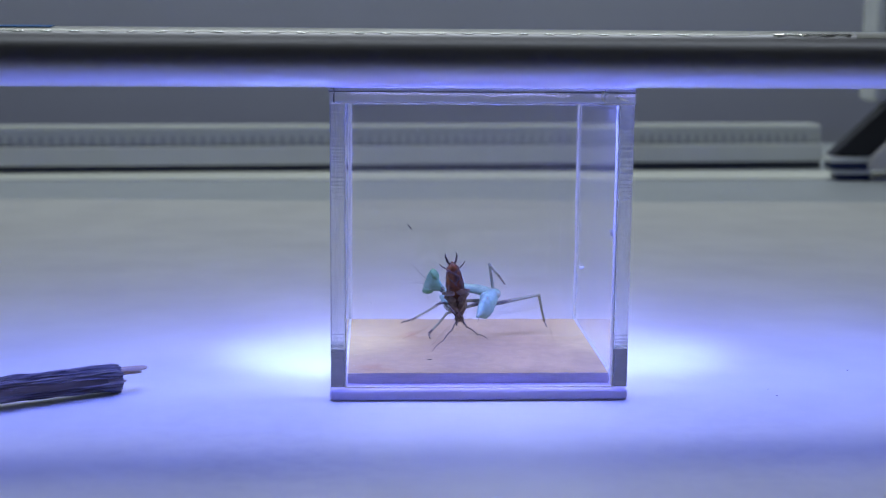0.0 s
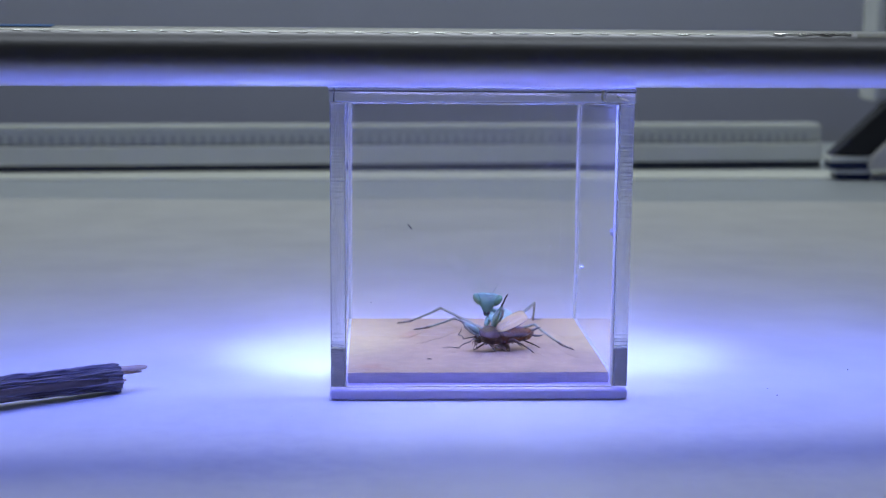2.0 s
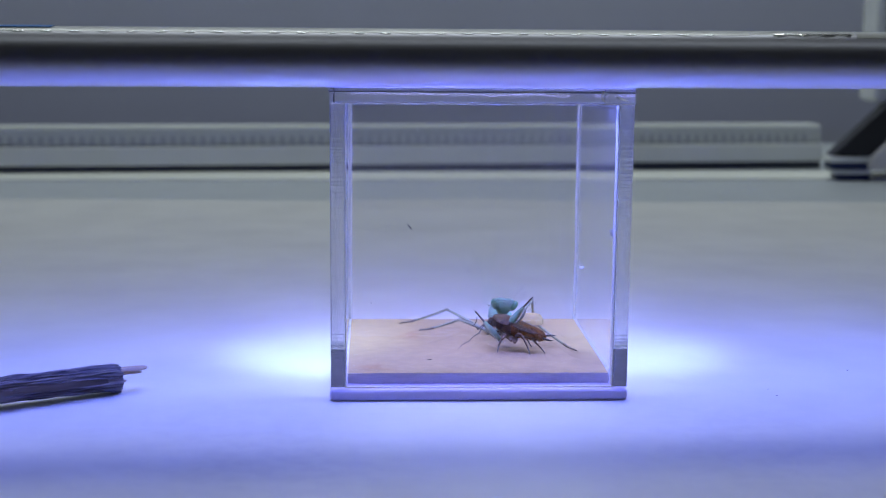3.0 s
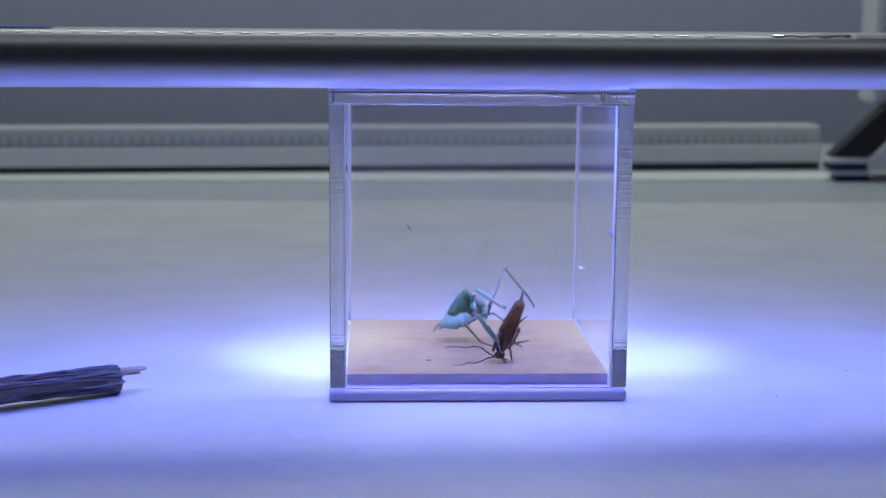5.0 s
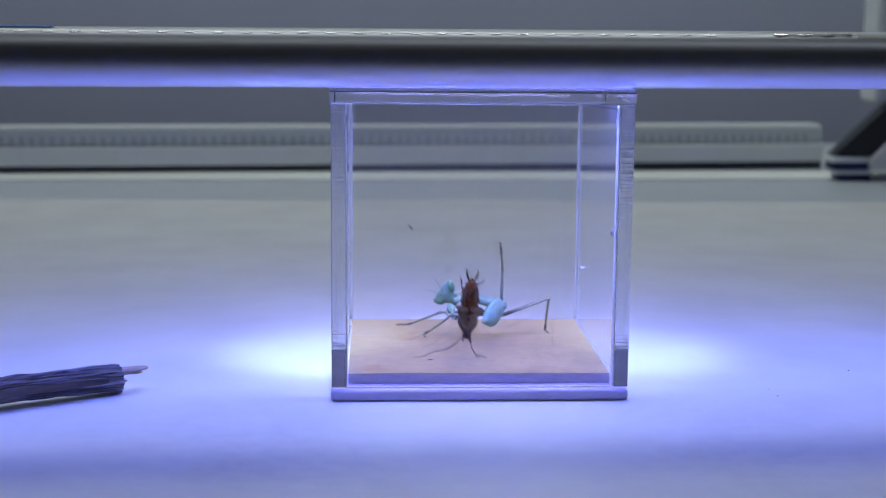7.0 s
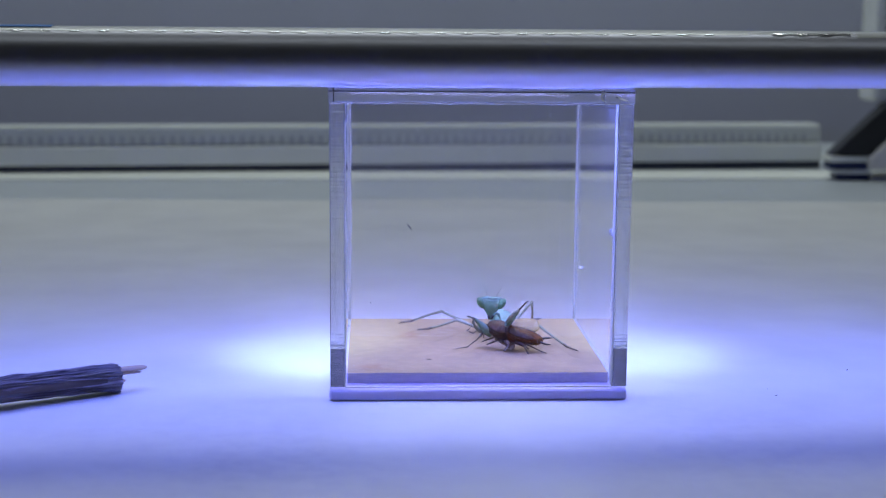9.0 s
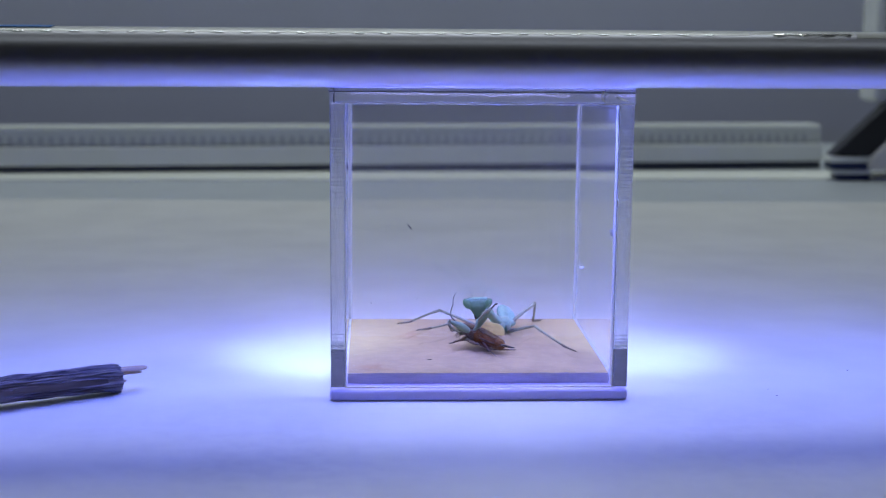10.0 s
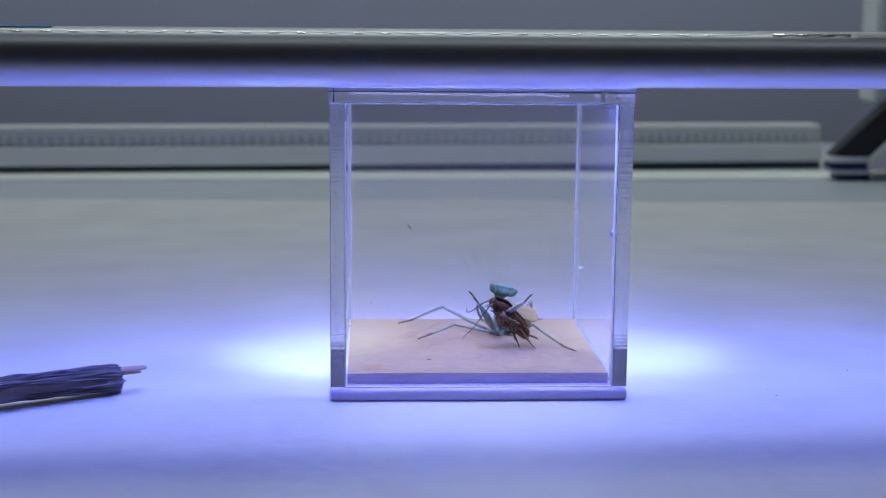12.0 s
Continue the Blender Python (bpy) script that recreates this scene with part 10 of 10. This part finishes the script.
    walk(PARTS["leg_middle_left"], [(0, at(2.5, 2, -1.6, 33.9, 14.3, -157.6)), (0.04, at(2.5, 2, -1.6, 33.9, 14.3, -157.6)),
        (0.07, at(2.5, 2, -1.6, 34.7, -9.7, -122.7)), (0.1, at(2.5, 2, -1.6, 20.1, -29.3, -82.8)), (0.133, at(2.5, 2, -1.6, 47, 4.3, -130)),
        (0.167, at(2.5, 2, -1.6, 41.8, 46.5, -173.4)), (0.2, at(2.5, 2, -1.6, -28.1, 57.3, 87.8)), (0.3, at(2.5, 2, -1.6, -112.1, 66.8, -5.9)),
        (0.4, at(2.5, 2, -1.6, -99.9, 31.7, 53.2)), (0.5, at(2.5, 2, -1.6, -122.7, 2.9, 95.6)), (0.6, at(2.5, 2, -1.6, 8.6, -164.3, -28.4)),
        (0.7, at(2.5, 2, -1.6, -33.9, 165.7, 22.4)), (0.8, at(2.5, 2, -1.6, -45.2, 146.8, -29.7)), (0.9, at(2.5, 2, -1.6, -46.5, 166.4, -28.7)),
        (0.95, at(2.5, 2, -1.6, -36.8, 123.3, 8.6)), (1, at(2.5, 2, -1.6, -125.6, 60.7, -57.8)), (1.3, at(2.5, 2, -1.6, -125.6, 60.7, -57.8)),
        (1.5, at(2.5, 2, -1.6, -117.5, 49.4, -48.1)), (1.7, at(2.5, 2, -1.6, -18.8, 143, 47.1)), (1.8, at(2.5, 2, -1.6, -73.3, 129.3, -54.1)),
        (1.9, at(2.5, 2, -1.6, 106.5, 10.8, 95)), (2, at(2.5, 2, -1.6, 127.4, -23.6, 61.8)), (2.2, at(2.5, 2, -1.6, 125.6, -10.1, 65.9)),
        (2.5, at(2.5, 2, -1.6, 127.1, 1.7, 93.4)), (3, at(2.5, 2, -1.6, 125.1, 17.2, 87.6)), (3.2, at(2.5, 2, -1.6, 125.1, 17.2, 87.6)),
        (4, at(2.5, 2, -1.6, -34.5, 117.1, -49)), (4.8, at(2.5, 2, -1.6, 61.7, 128.1, 66.7)), (4.9, at(2.5, 2, -1.6, 61.7, 128.1, 66.7)),
        (5, at(2.5, 2, -1.6, -112.1, 43, -104.7)), (5.2, at(2.5, 2, -1.6, -43, 54.6, -29.4)), (5.3, at(2.5, 2, -1.6, -41.9, 26.2, -98)),
        (5.4, at(2.5, 2, -1.6, -14.3, 14.3, -157.6)), (5.5, at(2.5, 2, -1.6, -3.9, -5.7, -121.8)), (5.7, at(2.5, 2, -1.6, -6.9, -21.2, -84.7)),
        (5.9, at(2.5, 2, -1.6, -14.7, -48.1, -67.5)), (6, at(2.5, 2, -1.6, -7, -36.9, -77.9)), (6.2, at(2.5, 2, -1.6, -7, -36.9, -77.9)),
        (6.4, at(2.5, 2, -1.6, -3.2, -11.5, -84.7)), (6.5, at(2.5, 2, -1.6, -2.7, -26.4, -87.4)), (6.575, at(2.5, 2, -1.6, 18.6, -10.4, -126)),
        (6.65, at(2.5, 2, -1.6, 26.1, 14.3, -157.6)), (7, at(2.5, 2, -1.6, 26.1, 14.3, -157.6)), (7.05, at(2.5, 2, -1.6, 25.2, 4.8, -117.6)),
        (7.1, at(2.5, 2, -1.6, 18.4, -2, -77.5)), (7.2, at(2.5, 2, -1.6, 18.4, 1.4, -76.5)), (7.45, at(2.5, 2, -1.6, 21.3, -29.3, -82.8)),
        (7.6, at(2.5, 2, -1.6, 47.5, 5, -129.2)), (7.75, at(2.5, 2, -1.6, 41.8, 47.3, -172.5)), (7.9, at(2.5, 2, -1.6, -29.4, 57.3, 87.8)),
        (8.35, at(2.5, 2, -1.6, -113.8, 66.8, -5.9)), (8.525, at(2.5, 2, -1.6, -95.2, 33.1, 39.8)), (8.7, at(2.5, 2, -1.6, -105.6, -1, 67.6)),
        (8.8, at(2.5, 2, -1.6, -105.6, -1, 67.6)), (8.9, at(2.5, 2, -1.6, -114.5, -14.3, 97.3)), (9, at(2.5, 2, -1.6, -114.5, -14.3, 97.3)),
        (9.5, at(2.5, 2, -1.6, -118.3, -16.4, 109.4)), (9.7, at(2.5, 2, -1.6, -118.3, -16.4, 109.4)), (9.733, at(2.5, 2, -1.6, 9.2, -138.3, -24)),
        (9.767, at(2.5, 2, -1.6, -47, -159.2, 26.6)), (9.8, at(2.5, 2, -1.6, 105.1, 22.7, -134.8)), (10, at(2.5, 2, -1.6, 156.4, 10.7, -61.5)),
        (10.2, at(2.5, 2, -1.6, -23.7, 167.1, 61.7)), (10.3, at(2.5, 2, -1.6, -62.4, 117.4, 3.1)), (10.4, at(2.5, 2, -1.6, 7.7, 137.3, 65.2)),
        (10.5, at(2.5, 2, -1.6, -148.4, 4, -101.7)), (10.7, at(2.5, 2, -1.6, -148.1, 3.7, -93.2)), (11, at(2.5, 2, -1.6, 31, 141.1, 67.6)),
        (11.2, at(2.5, 2, -1.6, 40.8, 128.5, 81.5)), (11.5, at(2.5, 2, -1.6, 21.2, 123.4, 57.8)), (12, at(2.5, 2, -1.6, -12.5, 165.7, 22.4))])
    walk(PARTS["leg_hind_left"], [(0, at(-0.5, 2, -1.6, 43.5, 13.8, -152.2)), (0.04, at(-0.5, 2, -1.6, 43.5, 13.8, -152.2)),
        (0.07, at(-0.5, 2, -1.6, 51.7, -27.6, -128.6)), (0.1, at(-0.5, 2, -1.6, 29, -67.5, -85.9)), (0.15, at(-0.5, 2, -1.6, 67.2, -20.1, -97.4)),
        (0.2, at(-0.5, 2, -1.6, 97.4, 24.2, -78.4)), (0.3, at(-0.5, 2, -1.6, 98.2, 38.6, -76.7)), (0.4, at(-0.5, 2, -1.6, -102.2, 65, 89.6)),
        (0.5, at(-0.5, 2, -1.6, -97.3, -10.1, 103.8)), (0.7, at(-0.5, 2, -1.6, -71.1, 26.3, 151.8)), (0.8, at(-0.5, 2, -1.6, -38.6, 14.3, -151.3)),
        (0.9, at(-0.5, 2, -1.6, -46.5, 46.4, -157.8)), (0.95, at(-0.5, 2, -1.6, -83.9, 49.5, 133.9)), (1, at(-0.5, 2, -1.6, -103.1, 29.2, 81.6)),
        (1.3, at(-0.5, 2, -1.6, -103.1, 29.2, 81.6)), (1.5, at(-0.5, 2, -1.6, -62, 32, 146.3)), (1.7, at(-0.5, 2, -1.6, -8.8, -0.3, -143.3)),
        (1.8, at(-0.5, 2, -1.6, -6.9, 3.4, -102.5)), (1.9, at(-0.5, 2, -1.6, -11, -12.4, -169.7)), (2, at(-0.5, 2, -1.6, 3, -21.8, 118.5)),
        (2.2, at(-0.5, 2, -1.6, 3, -18.9, 118.7)), (2.5, at(-0.5, 2, -1.6, -1.8, -13.9, 133.1)), (3, at(-0.5, 2, -1.6, -0.5, -5.2, 127.8)),
        (3.2, at(-0.5, 2, -1.6, -0.5, -5.2, 127.8)), (4, at(-0.5, 2, -1.6, -10.3, 10.4, 172.1)), (4.8, at(-0.5, 2, -1.6, -5.9, 28.4, -141.6)),
        (4.9, at(-0.5, 2, -1.6, -5.9, 28.4, -141.6)), (5, at(-0.5, 2, -1.6, 14.1, 7.1, -101)), (5.2, at(-0.5, 2, -1.6, 8.9, 31.6, -132)),
        (5.4, at(-0.5, 2, -1.6, -2, 13.8, -152.2)), (5.5, at(-0.5, 2, -1.6, 0.8, 2.3, -140.4)), (5.6, at(-0.5, 2, -1.6, 11.7, -36.4, -125.8)),
        (5.7, at(-0.5, 2, -1.6, 9.2, -76.4, -105.5)), (5.9, at(-0.5, 2, -1.6, 6.4, -94.6, -102.3)), (6, at(-0.5, 2, -1.6, 47.4, -75.3, -141.4)),
        (6.2, at(-0.5, 2, -1.6, 47.4, -75.3, -141.4)), (6.4, at(-0.5, 2, -1.6, 20.7, -70.4, -113.9)), (6.5, at(-0.5, 2, -1.6, -83.2, -52, 4.1)),
        (6.575, at(-0.5, 2, -1.6, -105.1, -124.2, 32.8)), (6.65, at(-0.5, 2, -1.6, 90.3, 13.8, -152.2)), (7.1, at(-0.5, 2, -1.6, 90.3, 13.8, -152.2)),
        (7.2, at(-0.5, 2, -1.6, 113.8, 9.6, -83.5)), (7.45, at(-0.5, 2, -1.6, 97.8, -67.5, -85.9)), (7.675, at(-0.5, 2, -1.6, 93.2, -21.7, -80.4)),
        (7.9, at(-0.5, 2, -1.6, 92.9, 24.2, -78.4)), (8.35, at(-0.5, 2, -1.6, 93.8, 38.6, -76.7)), (8.525, at(-0.5, 2, -1.6, -109.7, 61.8, 69.9)),
        (8.7, at(-0.5, 2, -1.6, -87.2, -14, 77.8)), (8.8, at(-0.5, 2, -1.6, -87.2, -14, 77.8)), (8.9, at(-0.5, 2, -1.6, -106.1, -20.1, 124)),
        (9, at(-0.5, 2, -1.6, -106.1, -20.1, 124)), (9.5, at(-0.5, 2, -1.6, 68.4, -155.3, -43.3)), (9.7, at(-0.5, 2, -1.6, 68.4, -155.3, -43.3)),
        (9.8, at(-0.5, 2, -1.6, -113.3, -8.8, 147.8)), (10, at(-0.5, 2, -1.6, 30.3, -173.3, 35.8)), (10.1, at(-0.5, 2, -1.6, 21.3, -177.3, -5.2)),
        (10.2, at(-0.5, 2, -1.6, 11.8, -174.4, -46.3)), (10.25, at(-0.5, 2, -1.6, -1.5, 177.5, -2)), (10.3, at(-0.5, 2, -1.6, -5.6, 162.6, 41.2)),
        (10.5, at(-0.5, 2, -1.6, -11.5, 167.3, 20)), (10.7, at(-0.5, 2, -1.6, -12, 167.8, 17.7)), (11, at(-0.5, 2, -1.6, -8.4, 178.6, 33.7)),
        (11.2, at(-0.5, 2, -1.6, -8.5, 175.3, 32.2)), (11.5, at(-0.5, 2, -1.6, -8.6, 174.3, 30.6)), (12, at(-0.5, 2, -1.6, -8.9, 172.3, 28.1))])
    walk(PARTS["leg_front_right"], [(0, at(5.5, -1.6, -1.4, -139.1, 37.7, 31)), (0.04, at(5.5, -1.6, -1.4, -139.1, 37.7, 31)),
        (0.1, at(5.5, -1.6, -1.4, -123.3, 45.7, 56)), (0.2, at(5.5, -1.6, -1.4, -127.6, 28.3, 46.7)), (0.3, at(5.5, -1.6, -1.4, -136.7, 37.7, 31)),
        (0.5, at(5.5, -1.6, -1.4, -137.3, 36.4, 30)), (0.7, at(5.5, -1.6, -1.4, -136.7, 37.7, 31)), (0.8, at(5.5, -1.6, -1.4, -135.2, 31.7, 33.4)),
        (0.9, at(5.5, -1.6, -1.4, -144, 27.7, 17.4)), (1, at(5.5, -1.6, -1.4, -136.9, 37.7, 31)), (1.8, at(5.5, -1.6, -1.4, -136.9, 37.7, 31)),
        (2, at(5.5, -1.6, -1.4, -140, 31.9, 25.5)), (2.2, at(5.5, -1.6, -1.4, -136.9, 37.7, 31)), (4.9, at(5.5, -1.6, -1.4, -136.9, 37.7, 31)),
        (5, at(5.5, -1.6, -1.4, -134.8, 37.8, 34.4)), (5.2, at(5.5, -1.6, -1.4, -137, 37.7, 31)), (7, at(5.5, -1.6, -1.4, -137, 37.7, 31)),
        (7.1, at(5.5, -1.6, -1.4, -108.9, 49.5, 73.5)), (7.2, at(5.5, -1.6, -1.4, -108.9, 49.5, 73.5)), (7.45, at(5.5, -1.6, -1.4, -122, 45.7, 56)),
        (7.9, at(5.5, -1.6, -1.4, -126.3, 28.3, 46.7)), (8.35, at(5.5, -1.6, -1.4, -135.4, 37.7, 31)), (8.7, at(5.5, -1.6, -1.4, -136.9, 33.3, 28.4)),
        (8.8, at(5.5, -1.6, -1.4, -136.9, 33.3, 28.4)), (8.9, at(5.5, -1.6, -1.4, -135.3, 37.7, 31)), (12, at(5.5, -1.6, -1.4, -135.3, 37.7, 31))])
    walk(PARTS["leg_middle_right"], [(0, at(2.5, -2, -1.6, -55.4, 14.3, 157.6)), (5.4, at(2.5, -2, -1.6, -55.4, 14.3, 157.6)),
        (5.433, at(2.5, -2, -1.6, -3.2, 34.6, -156.1)), (5.467, at(2.5, -2, -1.6, 47.7, 12.2, -111.2)), (5.5, at(2.5, -2, -1.6, 76.4, -30.8, -93.3)),
        (5.6, at(2.5, -2, -1.6, 38.7, 18.6, -135.5)), (5.7, at(2.5, -2, -1.6, -25.4, 14.3, 157.6)), (8.8, at(2.5, -2, -1.6, -25.4, 14.3, 157.6)),
        (8.9, at(2.5, -2, -1.6, -25.2, 12, 158.5)), (9, at(2.5, -2, -1.6, -25.2, 12, 158.5)), (9.5, at(2.5, -2, -1.6, -25.4, 0.6, 159.9)),
        (9.7, at(2.5, -2, -1.6, -25.4, 0.6, 159.9)), (9.8, at(2.5, -2, -1.6, -25.9, 11.8, 156.3)), (10, at(2.5, -2, -1.6, -25.9, 12, 156.6)),
        (10.2, at(2.5, -2, -1.6, -26.5, 3.6, 154.4)), (10.3, at(2.5, -2, -1.6, -26.6, 14.3, 157.6)), (12, at(2.5, -2, -1.6, -26.6, 14.3, 157.6))])
    walk(PARTS["leg_hind_right"], [(0, at(-0.5, -2, -1.6, -60.6, 13.8, 152.2)), (0.9, at(-0.5, -2, -1.6, -60.6, 13.8, 152.2)),
        (1, at(-0.5, -2, -1.6, -107.7, 33.9, 70.4)), (1.3, at(-0.5, -2, -1.6, -107.7, 33.9, 70.4)), (1.4, at(-0.5, -2, -1.6, -149.1, 66.9, 24.3)),
        (1.5, at(-0.5, -2, -1.6, 128.9, 51.9, -62.1)), (1.6, at(-0.5, -2, -1.6, 75.8, 112.5, -70.6)), (1.7, at(-0.5, -2, -1.6, 64.5, 166.2, -27.8)),
        (1.8, at(-0.5, -2, -1.6, 64.5, 166.2, -27.8)), (2, at(-0.5, -2, -1.6, 65.1, 171.3, -24.8)), (2.2, at(-0.5, -2, -1.6, 65.1, 173.2, -24.7)),
        (2.5, at(-0.5, -2, -1.6, 65.1, 175, -25.2)), (3, at(-0.5, -2, -1.6, 64.8, 171, -27.1)), (3.2, at(-0.5, -2, -1.6, 64.8, 171, -27.1)),
        (4.8, at(-0.5, -2, -1.6, -81, 30.8, -137.8)), (4.9, at(-0.5, -2, -1.6, -81, 30.8, -137.8)), (5, at(-0.5, -2, -1.6, -70.2, 7.3, -92.4)),
        (5.067, at(-0.5, -2, -1.6, -28.5, -29.7, -124.8)), (5.133, at(-0.5, -2, -1.6, 33.8, -26.1, -179.8)),
        (5.2, at(-0.5, -2, -1.6, 71.8, 13.8, 152.2)), (8.8, at(-0.5, -2, -1.6, 71.8, 13.8, 152.2)), (8.9, at(-0.5, -2, -1.6, 72.4, 1.7, 156.3)),
        (9, at(-0.5, -2, -1.6, 72.4, 1.7, 156.3)), (9.5, at(-0.5, -2, -1.6, 73, -10.7, 155)), (9.7, at(-0.5, -2, -1.6, 73, -10.7, 155)),
        (9.8, at(-0.5, -2, -1.6, 73.3, -1.2, 143.9)), (10, at(-0.5, -2, -1.6, 74.3, 8.8, 150.1)), (10.2, at(-0.5, -2, -1.6, 75.5, -7.8, 144.7)),
        (10.3, at(-0.5, -2, -1.6, 78, 13.8, 152.2)), (10.7, at(-0.5, -2, -1.6, 78, 13.8, 152.2)), (11, at(-0.5, -2, -1.6, 77.1, 5.5, 143.6)),
        (11.2, at(-0.5, -2, -1.6, 77.5, 8.9, 145.9)), (11.5, at(-0.5, -2, -1.6, 77.9, 10.5, 148.1)), (12, at(-0.5, -2, -1.6, 78.8, 13.8, 152.2))])
    walk(PARTS["hind_wing"], [(0, at(4.4, 0, 1, 0, -3, 0)), (0.8, at(4.4, 0, 1, 0, -3, 0)), (0.9, at(3.5, 0, 2.9, -37.2, -23, 42.2)),
        (1, at(3.5, 0, 2.9, -25.9, -1.2, 25.3)), (1.3, at(3.5, 0, 2.9, -25.9, -1.2, 25.3)), (1.5, at(3.5, 0, 2.9, -34.4, -5.1, 76.6)),
        (1.7, at(3.5, 0, 2.9, -26.5, 25.6, 94.9)), (1.8, at(3.5, 0, 2.9, -50.8, 38.6, 64.3)), (2, at(3.5, 0, 2.9, -11.7, 11.9, 21.7)),
        (2.2, at(3.5, 0, 2.9, -15, 3.4, 27.5)), (2.5, at(3.5, 0, 2.9, -23, -1.6, 31.5)), (3, at(3.5, 0, 2.9, -30.1, -4, 37.8)),
        (3.2, at(3.5, 0, 2.9, -30.1, -4, 37.8)), (4.8, at(4.4, 0, 1, 0, -3, 0)), (8.8, at(4.4, 0, 1, 0, -3, 0)),
        (8.9, at(3.5, 0, 2.9, -24.3, -3.7, 28.2)), (9, at(3.5, 0, 2.9, -24.3, -3.7, 28.2)), (9.5, at(3.5, 0, 2.9, -27.8, -13.4, 45)),
        (9.7, at(3.5, 0, 2.9, -27.8, -13.4, 45)), (9.8, at(3.5, 0, 2.9, -50.8, 11.4, 22.2)), (10, at(3.5, 0, 2.9, -45, 6.1, 80.7)),
        (10.2, at(3.5, 0, 2.9, -48.3, 9.4, 11.1)), (10.3, at(3.5, 0, 2.9, -65.7, 18.7, 9.6)), (10.5, at(3.5, 0, 2.9, -77.4, 61.3, 35.7)),
        (10.7, at(3.5, 0, 2.9, -55.7, 59.1, 58.7)), (11, at(3.5, 0, 2.9, -69.6, 32.5, -9.5)), (11.2, at(3.5, 0, 2.9, -79.6, 26.5, -5)),
        (11.5, at(3.5, 0, 2.9, -89.7, 18.3, -8.6)), (12, at(3.5, 0, 2.9, -96.3, 17.6, -18.5))])
    walk(PARTS["lower_hind_wing"], [(0, at(4.4, 0, 1, 0, -3, 0)), (2.5, at(4.4, 0, 1, 0, -3, 0)), (3, at(0.5, 0, 2.6, -48.3, -37.9, 32.9)),
        (3.2, at(0.5, 0, 2.6, -48.3, -37.9, 32.9)), (4.8, at(4.4, 0, 1, 0, -3, 0)), (10.3, at(4.4, 0, 1, 0, -3, 0)),
        (10.4, at(2.45, 0, 1.8, -38.7, 7.3, 40)), (10.5, at(0.5, 0, 2.6, -66.7, 38.3, 70)), (10.7, at(0.5, 0, 2.6, -53.2, 38.8, 78.9)),
        (11, at(0.5, 0, 2.6, -89.5, 13.4, 0.5)), (11.2, at(0.5, 0, 2.6, -101.2, 11.6, 14.5)), (11.5, at(0.5, 0, 2.6, -102.8, 7.2, -0.1)),
        (12, at(0.5, 0, 2.6, -103.6, 7.7, -0.2))])


motions()
